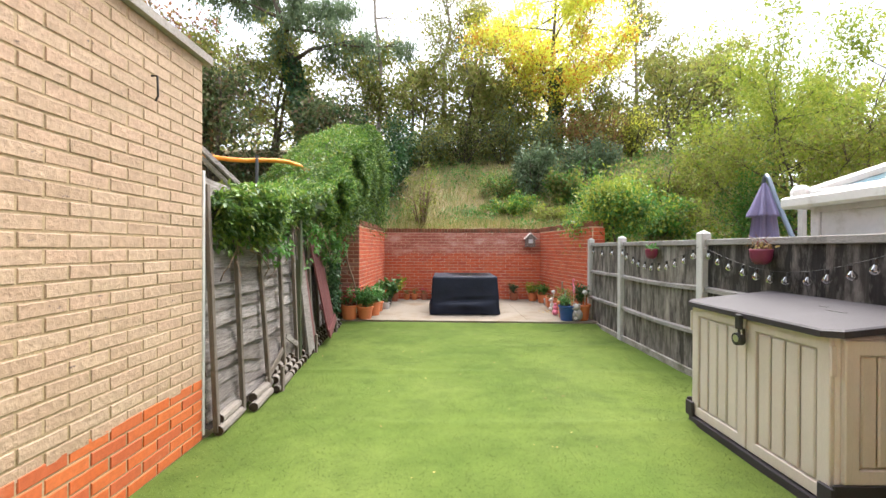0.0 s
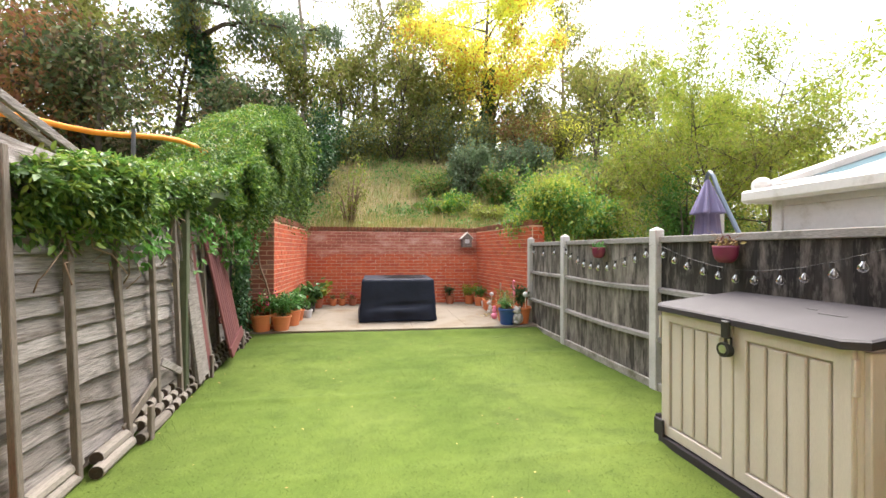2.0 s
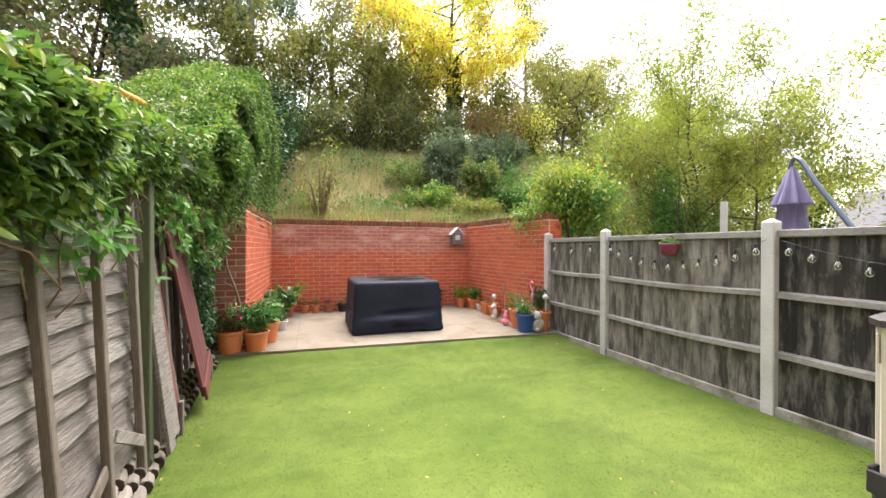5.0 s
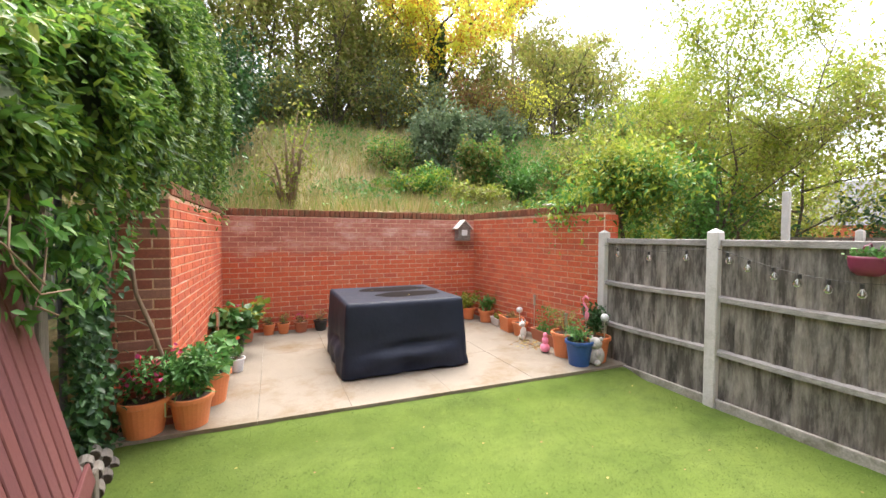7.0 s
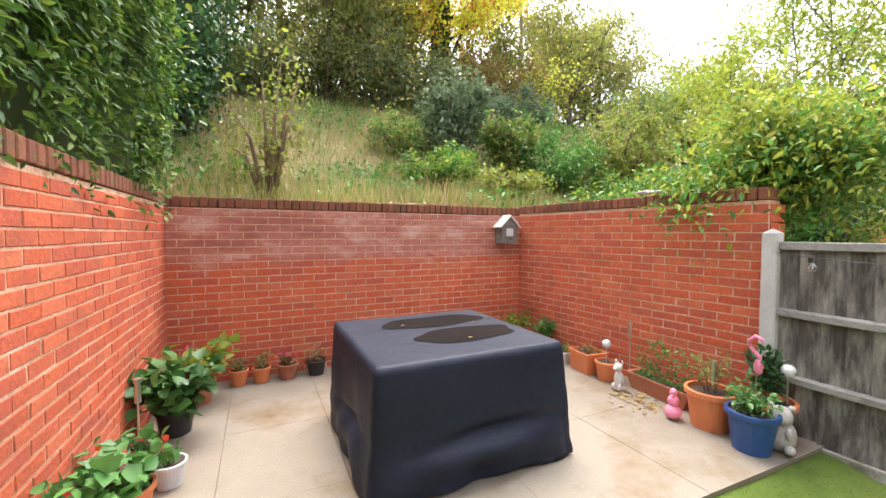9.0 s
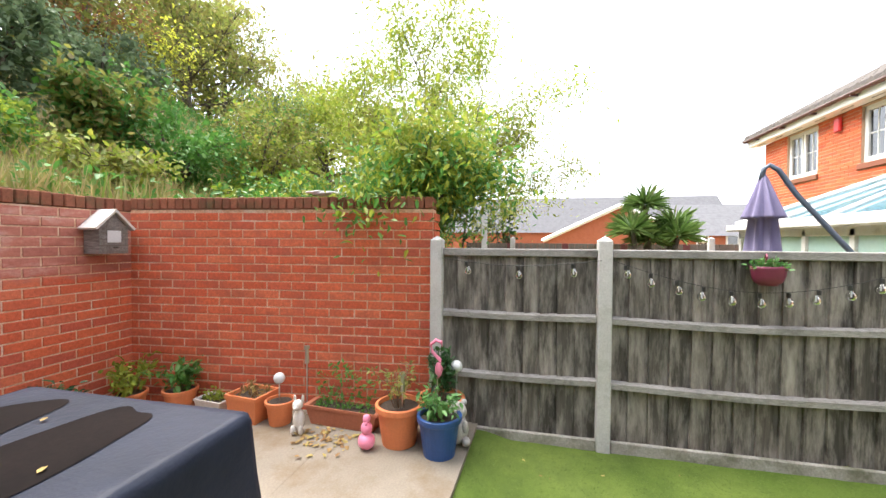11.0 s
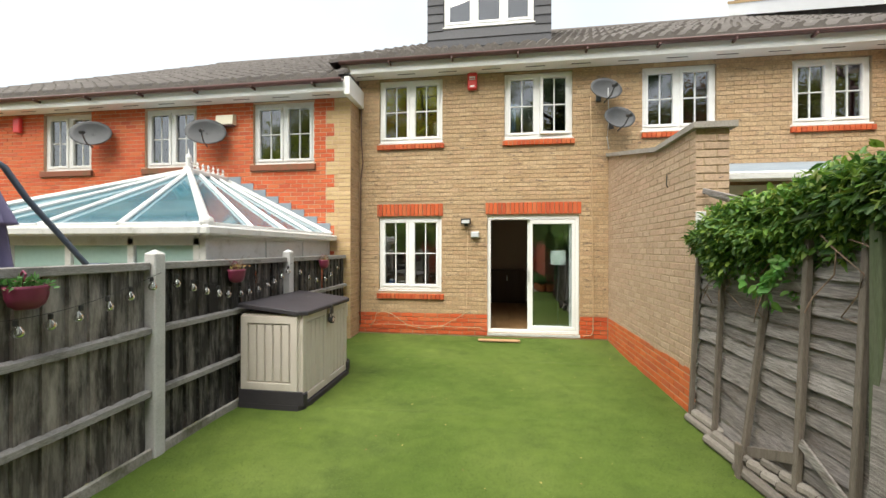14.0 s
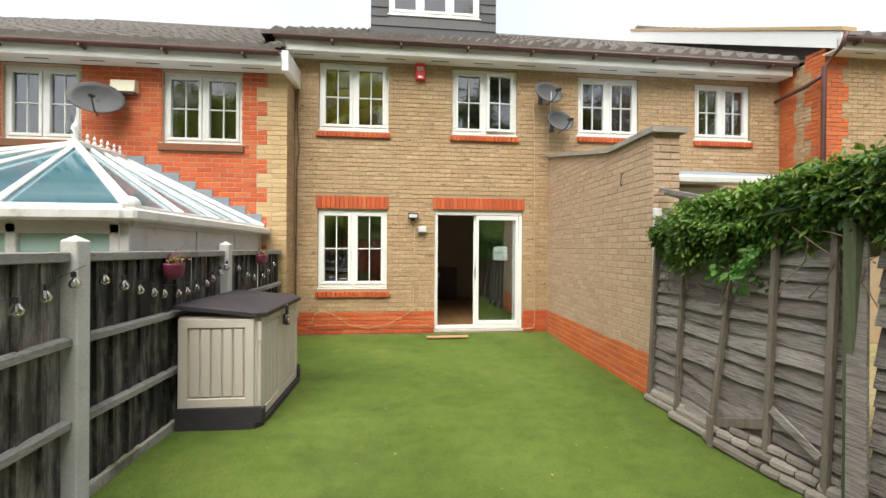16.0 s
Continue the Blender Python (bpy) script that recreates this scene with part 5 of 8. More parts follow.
for y in POSTS[1:]:
    p = part("concrete_post", post_geo(1.60), M["concrete"], fence, "pale grey concrete post with a pyramid top")
    p.location = (3.28, y, 0)
r = random.Random(5)
me_board = {}
for k, (a, b) in enumerate(zip([0.44] + POSTS[1:-1], POSTS[1:])):
    a, b = a + (0.052 if k else 0), b - 0.052
    part("gravel_board", Geo().cbox(3.246, a, -0.05, 3.281, b, 0.078, 0.006), M["gravel_board"], fence, "dirty concrete gravel board")
    nb_ = max(4, round((b - a) / 0.138))
    for i in range(nb_):
        c = a + (i + 0.5) * (b - a) / nb_
        w = (b - a) / nb_ + 0.030
        key = (round(w, 3), k < 2)
        if key not in me_board:
            g = Geo()
            g.add([(x, s * w / 2, z) for z in (0.06, 1.47) for s, x in ((-1, 0.010), (1, -0.020), (1, 0.010), (-1, 0.030))],
                  [(3, 2, 1, 0), (4, 5, 6, 7), (0, 1, 5, 4), (1, 2, 6, 5), (2, 3, 7, 6), (3, 0, 4, 7)])
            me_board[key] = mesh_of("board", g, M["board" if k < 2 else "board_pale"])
        ob = new("board", me_board[key])
        ob.parent = fence
        ob.matrix_basis = pose(3.305 + r.uniform(-0.003, 0.003), c, r.uniform(-0.006, 0.006), r.uniform(-0.5, 0.5), r.uniform(-0.4, 0.4), r.uniform(-2, 2))
    sag = r.uniform(-0.01, 0.01)
    for z in (0.50, 0.98):
        g = Geo()
        m_ = 6
        pts = []
        for i in range(m_ + 1):
            y = a + (b - a) * i / m_
            dz = -0.02 * math.sin(math.pi * i / m_) * (1 if k == 2 else 0.4) + sag * i / m_
            h = 0.024
            pts += [(3.252, y, z + dz - h), (3.252, y, z + dz + h * 0.7), (3.294, y, z + dz + h * 1.3), (3.294, y, z + dz - h)]
        g.add(pts, [(4 * i + j, 4 * i + (j + 1) % 4, 4 * i + 4 + (j + 1) % 4, 4 * i + 4 + j) for i in range(m_) for j in range(4)] + [(3, 2, 1, 0), tuple(4 * m_ + j for j in range(4))])
        part("rail", g, M["rail"], fence, "pale weathered arris rail")
    part("capping_rail", Geo().cbox(3.262, a, 1.44, 3.335, b, 1.50, 0.006), M["rail"], fence, "flat weathered top rail")


def catenary(a, b, sag, n_):
    return [(a[0] + (b[0] - a[0]) * i / n_, a[1] + (b[1] - a[1]) * i / n_, a[2] + (b[2] - a[2]) * i / n_ - sag * math.sin(math.pi * i / n_)) for i in range(n_ + 1)]


for a, b, cnt in ((6.12, 4.27, 11), (4.19, 2.34, 12), (7.40, 6.20, 3), (2.26, 0.8, 6)):
    st = thing("string_light", "festoon string of clear glass bulbs on black cable along the fence", "string lights", (3.225, a, 1.42), group="festoon lights")
    sg = 0.20 if cnt > 5 else 0.05
    line = catenary((0, 0, 0), (0, b - a, 0.0), sg, cnt * 2)
    part("wire", Geo().tube(line, 0.002, 5), M["black"], st)
    for i in range(cnt):
        x, y, z = line[2 * i + 1]
        tx, ty = r.uniform(-0.012, 0.008), r.uniform(-0.015, 0.015)
        sk = part("socket", Geo().lathe([(0.0005, z - 0.002), (0.013, z - 0.004), (0.013, z - 0.035), (0.0005, z - 0.035)], 10, (x, y, 0)), M["black"], st)
        part("bulb", Geo().lathe([(0.011, z - 0.036), (0.014, z - 0.045), (0.027, z - 0.062), (0.030, z - 0.078), (0.024, z - 0.095), (0.0005, z - 0.106)], 14, (x + tx, y + ty, 0)), M["bulb_glass"], sk, "clear glass bulb", smooth=True)
        part("filament", Geo().tube([(x + tx, y + ty, z - 0.04), (x + tx, y + ty, z - 0.08)], 0.004, 5), M["pale_plastic"], sk)


def hanging_pot(at, seed, leaf, n_, label, dry=False):
    h = thing("hanging_pot", label, "plant pot", at, group="pots hung on the fence")
    h.scale = (0.87, 0.87, 0.87)
    g = Geo()
    half = [(0.0005, -0.075), (0.06, -0.072), (0.095, -0.045), (0.112, 0.0), (0.118, 0.055), (0.122, 0.075), (0.112, 0.075), (0.108, 0.03), (0.0005, 0.03)]
    part("pot", g.lathe(half, 24, sx=0.62), M["burgundy"], h, "burgundy half-round planter", smooth=True)
    part("hook", Geo().cbox(-0.01, -0.015, 0.07, 0.055, 0.015, 0.085, 0.003).tube([(0.0, 0.03, 0.06), (-0.02, 0.02, 0.15), (0.03, 0.0, 0.17), (0.06, 0, 0.13)], 0.006, 6), M["burgundy"], h)
    part("soil", Geo().lathe([(0.0005, 0.055), (0.108, 0.05)], 18, sx=0.6), M["soil"], h)
    g_ = np.random.default_rng(seed)
    tw = Geo()
    for i in range(16 if dry else 8):
        an, le = g_.uniform(0, math.tau), g_.uniform(0.10, 0.24 if dry else 0.12)
        tw.tube([(0, 0, 0.05), (0.03 * math.cos(an), 0.4 * le * math.sin(an), 0.05 + le * 0.5), (0.07 * math.cos(an), le * math.sin(an), 0.05 + le * g_.uniform(0.3, 1.0))], [0.003, 0.002, 0.001], 4)
    part("twigs", tw, M["stem"], h, kind="stuff")
    pos = g_.normal(size=(n_, 3)) * np.array([0.03, 0.055, 0.02]) + np.array([0, 0, 0.085])
    part("leaves", leaves(pos, g_.normal(size=(n_, 3)) + np.array([0, 0, 0.5]), g_.normal(size=(n_, 3)) + np.array([0, 0, 1]), g_.uniform(0.02, 0.05, n_), 0.6), M[leaf], h, kind="stuff")


hanging_pot((3.20, 5.16, 1.335), 1, "pot_leaf", 220, "burgundy hanging pot with a small leafy plant")
hanging_pot((3.20, 3.42, 1.335), 2, "dead_leaf", 60, "burgundy hanging pot with dry bare twigs", True)
hanging_pot((3.20, 1.46, 1.375), 3, "dead_leaf", 50, "burgundy hanging pot with withered twigs", True)

# ---------------- garden storage box ----------------
BX0, BX1, BY0, BY1 = 2.552, 3.23, 2.15, 3.335
sb = thing("storage_box", "beige plastic garden storage box with a dark lid", "storage box", (0, 0, 0))
part("base", Geo().prism([(BX0 - 0.02, BY0 + 0.02), (BX0 + 0.04, BY0 - 0.02), (BX1, BY0 - 0.02), (BX1, BY1 + 0.02), (BX0 + 0.04, BY1 + 0.02), (BX0 - 0.02, BY1 - 0.03)], -0.02, 0.055), M["resin_grey"], sb, "dark grey-brown base")
for ys_ in (BY0, BY1):
    s = 1 if ys_ == BY1 else -1
    part("skirt", Geo().cbox(BX0 - 0.012, min(ys_, ys_ + s * 0.018), 0.05, BX1, max(ys_, ys_ + s * 0.018), 0.19, 0.006).cbox(BX0 - 0.022, ys_ - 0.07 if s > 0 else ys_ - 0.018, 0.05, BX0 + 0.0, ys_ + 0.018 if s > 0 else ys_ + 0.07, 0.17, 0.006), M["resin_grey"], sb)
part("body", Geo().cbox(BX0 + 0.03, BY0 + 0.01, 0.05, BX1 - 0.01, BY1 - 0.01, 0.95, 0.012), M["beige"], sb)


def panel(name, fixed, a, b, z0, z1, ribs, out, axis, label):
    """A raised frame, with upright ribs as pieces of their own between grooves."""
    def bx(geo, u0, u1, w0, w1, d1, c):
        lo, hi = sorted((fixed, fixed + out * d1))
        if axis == "x":
            return geo.cbox(lo, u0, w0, hi, u1, w1, c)
        return geo.cbox(u0, lo, w0, u1, hi, w1, c)
    m = 0.075
    g = Geo()
    c = 0.005
    loops = [(0.0, 0.0), (0.0, 0.024 - c), (c, 0.024), (m - c, 0.024), (m, 0.024 - c), (m, 0.0)]
    pts = [(u, fixed + out * dd, w) for k, dd in loops for u, w in ((a + k, z0 + k), (b - k, z0 + k), (b - k, z1 - k), (a + k, z1 - k))]
    g.add([(d_, u, w) if axis == "x" else (u, d_, w) for u, d_, w in pts],
          [(4 * i + j, 4 * i + (j + 1) % 4, (4 * i + 4) % 24 + (j + 1) % 4, (4 * i + 4) % 24 + j) for i in range(6) for j in range(4)])
    p = part(name, g, M["beige"], sb, label)
    for i in range(ribs):
        u0 = a + m + 0.008 + (b - a - 2 * m - 0.016) * i / ribs
        u1 = a + m + 0.008 + (b - a - 2 * m - 0.016) * (i + 1) / ribs
        part("rib", bx(Geo(), u0 + 0.006, u1 - 0.006, z0 + m + 0.010, z1 - m - 0.010, 0.018, 0.007), M["beige"], p)
    return p


mid = (BY0 + BY1) / 2
for a, b in ((BY0 + 0.025, mid - 0.004), (mid + 0.004, BY1 - 0.025)):
    dr = panel("door", BX0 + 0.03, a, b, 0.065, 0.94, 4, -1, "x", "beige ribbed door")
    part("hinge", Geo().cbox(BX0 - 0.002, (b + 0.004 if b > mid else a - 0.016), 0.74, BX0 + 0.03, (b + 0.016 if b > mid else a - 0.004), 0.90, 0.004), M["beige"], dr)
for yy, out in ((BY1 - 0.01, 1), (BY0 + 0.01, -1)):
    panel("side_panel", yy, BX0 + 0.05, BX1 - 0.02, 0.19, 0.93, 5, out, "y", "beige ribbed side")
lid = Geo()
ch = 0.06
out_ = [(BX0 - 0.035, BY0 + ch - 0.02), (BX0 - 0.035 + ch, BY0 - 0.03), (BX1 + 0.0, BY0 - 0.03), (BX1 + 0.0, BY1 + 0.03), (BX0 - 0.035 + ch, BY1 + 0.03), (BX0 - 0.035, BY1 - ch + 0.02)]
zt = lambda x, e: (0.985 if e else 0.955) + 0.075 * (x - BX0) / (BX1 - BX0)
inn = [(x + (0.012 if x < 2.8 else -0.012), y + (0.012 if y < 2.7 else -0.012)) for x, y in out_]
lv = [(x, y, zt(x, 0) - 0.012) for x, y in out_] + [(x, y, zt(x, 1) - 0.008) for x, y in out_] + [(x, y, zt(x, 1)) for x, y in inn]
lid.add(lv, [tuple(range(6))[::-1], tuple(range(12, 18))] + [(6 * t + i, 6 * t + (i + 1) % 6, 6 * t + 6 + (i + 1) % 6, 6 * t + 6 + i) for t in (0, 1) for i in range(6)])
lo_ = part("lid", lid, M["resin_grey"], sb, "dark grey-brown sloping lid")
part("lid_groove", Geo().cbox(2.9, 2.44, zt(2.9, 1) + 0.0015, 2.925, 2.56, zt(2.9, 1) + 0.004, 0.001).cbox(2.97, 2.62, zt(2.97, 1) + 0.001, 2.99, 2.67, zt(2.97, 1) + 0.004, 0.001), M["black"], lo_)
hp = part("hasp", Geo().cbox(BX0 - 0.055, mid - 0.025, 0.865, BX0 - 0.03, mid + 0.025, 0.965, 0.006).cbox(BX0 - 0.045, mid - 0.014, 0.77, BX0 - 0.005, mid + 0.014, 0.87, 0.006), M["black"], lo_, "black lid hasp")
pl = thing("padlock", "round black and silver padlock hanging on the storage box", "padlock", (BX0 - 0.04, mid, 0.80))
part("body", Geo().tube([(-0.022, 0, 0), (0.012, 0, 0)], 0.042, 18), M["black"], pl, smooth=False)
part("face", Geo().tube([(-0.026, 0, 0.004), (-0.022, 0, 0.004)], 0.024, 16), M["chrome"], pl)
part("shackle", Geo().tube([(0, -0.02, 0.03), (0, -0.018, 0.062), (0, 0, 0.072), (0, 0.018, 0.062), (0, 0.02, 0.03)], 0.006, 8), M["chrome"], pl)

# ---------------- covered table on the patio ----------------
cv = thing("covered_table", "table under a fitted black fabric cover with puddles on top", "table cover", (0.945, 8.445, 0.086))
g = Geo()
N, K, TOP = 160, 26, 0.745
ring = []


def cover_outline(f):
    """A rounded rectangle, walked by f from 0 to 1."""
    hx, hy, rr = 0.64, 0.62, 0.022
    seg = [(-hx, -hy, hx, -hy), (hx, -hy, hx, hy), (hx, hy, -hx, hy), (-hx, hy, -hx, -hy)]
    k = int(f * 4) % 4
    t_ = f * 4 - int(f * 4)
    x0, y0, x1, y1 = seg[k]
    x, y = x0 + (x1 - x0) * t_, y0 + (y1 - y0) * t_
    x = max(-hx + 0.0, min(hx, x))
    cx, cy = hx - rr, hy - rr
    if abs(x) > cx and abs(y) > cy:
        dx, dy = abs(x) - cx, abs(y) - cy
        l_ = math.hypot(dx, dy)
        x, y = math.copysign(cx + dx * rr / l_, x), math.copysign(cy + dy * rr / l_, y)
    return x, y


for k in range(K + 1):
    z = TOP * (1 - k / K)
    h = k / K
    for i in range(N):
        f = i / N
        x, y = cover_outline(f)
        side = int(f * 4) % 4
        t_ = f * 4 - side
        l_ = math.hypot(x, y)
        fold = 0.020 * h * math.sin(t_ * 9 + side * 2.1) + 0.012 * h * h * math.sin(t_ * 23 + side) + 0.030 * noise.noise((x * 2.2, y * 2.2, z * 4.0)) * (0.10 + h) + 0.016 * noise.noise((x * 5, y * 5, z * 9)) * h * h
        pucker = 0.085 * math.exp(-((z - 0.18) / 0.10) ** 2) * math.exp(-((t_ - 0.52) / 0.28) ** 2) - 0.075 * math.exp(-((z - 0.28 - 0.10 * (t_ - 0.5)) / 0.040) ** 2) * math.exp(-((t_ - 0.55) / 0.3) ** 2)
        flare = 0.045 * h + fold + pucker * (1 if side in (0, 1) else 0.5)
        if k == 0:
            flare = -0.012
        zz = z + (0.02 * math.sin(t_ * 5 + side * 1.7) * h if k < K else 0.006 + 0.018 * abs(math.sin(t_ * 6 + side)))
        g.v.append((x * (1 + flare / l_), y * (1 + flare / l_), zz if k else TOP + 0.008))
g.f = [(k * N + (i + 1) % N, k * N + i, (k + 1) * N + i, (k + 1) * N + (i + 1) % N) for k in range(K) for i in range(N)]
T_ = 18
o = len(g.v)
for j in range(1, T_):
    for i in range(N):
        x, y, z = g.v[i]
        s = 1 - j / T_
        g.v.append((x * s, y * s, TOP + 0.010 - 0.003 * (1 - s)))
g.v.append((0, 0, TOP + 0.007))
rows_ = [list(range(N))] + [[o + (j - 1) * N + i for i in range(N)] for j in range(1, T_)]
for a, b in zip(rows_, rows_[1:]):
    g.f += [(a[i], a[(i + 1) % N], b[(i + 1) % N], b[i]) for i in range(N)]
g.f += [(rows_[-1][i], rows_[-1][(i + 1) % N], len(g.v) - 1) for i in range(N)]
part("cover", g, M["cover"], cv, "black weatherproof fabric with sagging folds", smooth=True)
for cx, cy, ax, ay, tw in ((0.10, 0.29, 0.40, 0.19, 0.06), (0.16, -0.16, 0.42, 0.17, -0.05)):
    g = Geo()
    rim = []
    for i in range(40):
        a = i * math.tau / 40
        q = 1 + 0.10 * math.sin(2 * a + tw * 20) + 0.06 * math.sin(5 * a + cx * 30)
        rim.append((cx + ax * q * math.copysign(abs(math.cos(a)) ** 0.9, math.cos(a)), cy + ay * q * math.copysign(abs(math.sin(a)) ** 0.9, math.sin(a)), TOP + 0.0125))
    g.add(rim + [(cx, cy, TOP + 0.0128)], [(i, (i + 1) % 40, 40) for i in range(40)])
    part("puddle", g, M["puddle"], cv, "dark brown rainwater puddle")
for x, y in ((0.1, -0.3), (-0.2, 0.22), (0.35, 0.1)):
    solid("fallen_leaf", leaves(np.array([[0.945 + x, 8.445 + y, 0.086 + TOP + 0.018]]), np.array([[1.0, 0.4, 0.1]]), np.array([[0, 0, 1.0]]), np.array([0.04]), 0.5), M["dead_leaf"], "small pale leaf lying on the cover", "leaf")

# ---------------- pots and ornaments ----------------
def pot(at, r_top, h, mat, label, plant=None, seed=1, n_=260, spread=0.16, tall=0.22, leaf_size=0.05, leaf="pot_leaf", flower=0, rim=True, taper=0.74, slim=0.5):
    p = thing("plant_pot", label, "plant pot", at, group="patio pots")
    rb = r_top * taper
    pr = [(0.0005, 0.0), (rb, 0.0), (rb + (r_top - rb) * 0.8, h * 0.84)]
    pr += [(r_top * 1.0, h * 0.85), (r_top * 1.06, h * 0.87), (r_top * 1.06, h * 0.985), (r_top * 1.03, h)] if rim else [(r_top, h)]
    pr += [(r_top * 0.92, h), (r_top * 0.90, h * 0.88), (0.0005, h * 0.88)]
    part("pot", Geo().lathe(pr, 28), M[mat], p, smooth=False)
    part("soil", Geo().lathe([(0.0005, h * 0.905), (r_top * 0.5, h * 0.92), (r_top * 0.9, h * 0.89)], 20), M["soil"], p)
    if plant:
        g_ = np.random.default_rng(seed)
        st, tips = Geo(), []
        for i in range(12):
            an, rad = g_.uniform(0, math.tau), g_.uniform(0.2, 1.0)
            tip = (spread * rad * math.cos(an), spread * rad * math.sin(an), h * 0.9 + tall * g_.uniform(0.5, 1.0))
            st.tube([(0.2 * tip[0], 0.2 * tip[1], h * 0.88), (0.55 * tip[0], 0.55 * tip[1], h * 0.9 + (tip[2] - h * 0.9) * 0.6), tip], [0.004, 0.003, 0.0015], 4)
            for f in (0.45, 0.6, 0.75, 0.9, 1.0):
                tips.append((tip[0] * f, tip[1] * f, h * 0.9 + (tip[2] - h * 0.9) * f))
        part("stem", st, M["stem"], p)
        tp = np.array(tips)
        pos = tp[g_.integers(0, len(tp), n_)] + g_.normal(size=(n_, 3)) * leaf_size * 0.5
        ax = g_.normal(size=(n_, 3)) * 0.7 + pos * np.array([3, 3, 0.0]) + np.array([0, 0, 0.2])
        part("leaves", leaves(pos, ax, g_.normal(size=(n_, 3)) * 0.4 + np.array([0, 0, 1]), leaf_size * g_.uniform(0.6, 1.3, n_), slim), M[leaf], p, kind="stuff")
        if flower:
            pos = tp[g_.integers(0, len(tp), flower * 6)] + g_.normal(size=(flower * 6, 3)) * 0.02 + np.array([0, 0, 0.02])
            part("blossom", leaves(pos, g_.normal(size=(flower * 6, 3)), g_.normal(size=(flower * 6, 3)), g_.uniform(0.02, 0.045, flower * 6), 0.9), M["flower"], p, "red and pink flowers", kind="stuff")
    return p


PZ = 0.086
pot((2.79, 7.31, PZ), 0.148, 0.275, "blue_pot", "glossy blue pot with a leafy plant", True, 2, 240, 0.17, 0.20, 0.05)
pot((3.06, 7.36, PZ), 0.172, 0.29, "terracotta", "large orange pot with a dark green plant", True, 3, 420, 0.17, 0.38, 0.055, "ivy")
pot((2.87, 7.63, PZ), 0.165, 0.29, "terracotta", "large orange pot with a sparse plant", True, 4, 160, 0.20, 0.30, 0.04, "olive_leaf")
pot((2.93, 8.66, PZ), 0.11, 0.19, "terracotta", "small orange pot beside the wall")
pot((2.92, 9.62, PZ), 0.13, 0.20, "terracotta", "orange pot with bushy greenery", True, 6, 320, 0.18, 0.24, 0.06, "fresh_leaf")
pot((2.75, 9.95, PZ), 0.12, 0.20, "terracotta", "orange pot with bushy greenery", True, 7, 320, 0.20, 0.26, 0.06, "lime_leaf")
pot((2.30, 10.05, PZ), 0.11, 0.19, "terra_dark", "dark terracotta pot with a small shrub", True, 8, 220, 0.16, 0.26, 0.05, "ivy")
pot((-1.22, 7.36, PZ), 0.16, 0.26, "terracotta", "orange pot of red and pink flowering bedding plants", True, 9, 420, 0.24, 0.34, 0.05, "pot_leaf", 30)
pot((-0.93, 7.38, PZ), 0.145, 0.23, "terracotta", "orange pot with a bushy narrow-leaved plant", True, 10, 900, 0.20, 0.34, 0.075, "pot_leaf", 0, slim=0.3)
pot((-0.86, 7.78, PZ), 0.16, 0.27, "terracotta", "orange pot with a leafy plant", True, 11, 420, 0.21, 0.30, 0.075, "pot_leaf", 8, slim=0.8)
pot((-0.85, 8.25, PZ), 0.12, 0.20, "terracotta", "orange pot with orange flowers", True, 12, 240, 0.17, 0.22, 0.07, "pot_leaf", 10, slim=0.8)
pot((-0.72, 8.55, PZ), 0.085, 0.14, "pale_plastic", "small pale plastic pot", True, 13, 40, 0.05, 0.10, 0.04)
pot((-0.80, 9.25, PZ), 0.13, 0.20, "black", "dark pot with a broad-leaved plant", True, 14, 420, 0.26, 0.36, 0.10, "pot_leaf", 6, slim=0.85)
pot((-0.72, 9.78, PZ), 0.13, 0.20, "terra_dark", "terracotta pot with a broad-leaved plant", True, 15, 300, 0.24, 0.30, 0.09, "lime_leaf", 4, slim=0.8)
for k, (x, rr_, mt) in enumerate(((-0.42, 0.085, "terracotta"), (-0.22, 0.085, "terracotta"), (0.02, 0.10, "terra_dark"), (0.30, 0.10, "black"))):
    pot((x, 10.08, PZ), rr_, 0.15, mt, "small pot with low withered growth by the back wall", True, 20 + k, 70, 0.10, 0.14, 0.04, "dead_leaf" if k > 1 else "olive_leaf", 4 if k == 2 else 0)


def trough(at, rz, lx, ly, h, mat, label, seed, leaf="olive_leaf", n_=120, tall=0.2):
    t_ = thing("planter", label, "planter", at, rz, group="patio planters")
    g = Geo()
    o_ = [(lx / 2, ly / 2)]
    pts = [(sx * lx / 2 * f, sy * ly / 2 * f, z) for f, z in ((0.86, 0), (1.0, h * 0.86), (1.06, h * 0.86), (1.06, h), (0.94, h), (0.90, h * 0.8)) for sx, sy in ((-1, -1), (1, -1), (1, 1), (-1, 1))]
    g.add(pts, [(3, 2, 1, 0), (20, 21, 22, 23)] + [(4 * i + j, 4 * i + (j + 1) % 4, 4 * i + 4 + (j + 1) % 4, 4 * i + 4 + j) for i in range(5) for j in range(4)])
    part("box", g, M[mat], t_)
    part("soil", Geo().box(-lx * 0.44, -ly * 0.44, h * 0.75, lx * 0.44, ly * 0.44, h * 0.88), M["soil"], t_)
    g_ = np.random.default_rng(seed)
    pos = np.stack([g_.uniform(-lx * 0.4, lx * 0.4, n_), g_.uniform(-ly * 0.35, ly * 0.35, n_), h * 0.9 + tall * g_.uniform(0, 1, n_) ** 2], 1)
    part("leaves", leaves(pos, g_.normal(size=(n_, 3)) + np.array([0, 0, 0.6]), g_.normal(size=(n_, 3)), g_.uniform(0.02, 0.05, n_), 0.5), M[leaf], t_, kind="stuff")


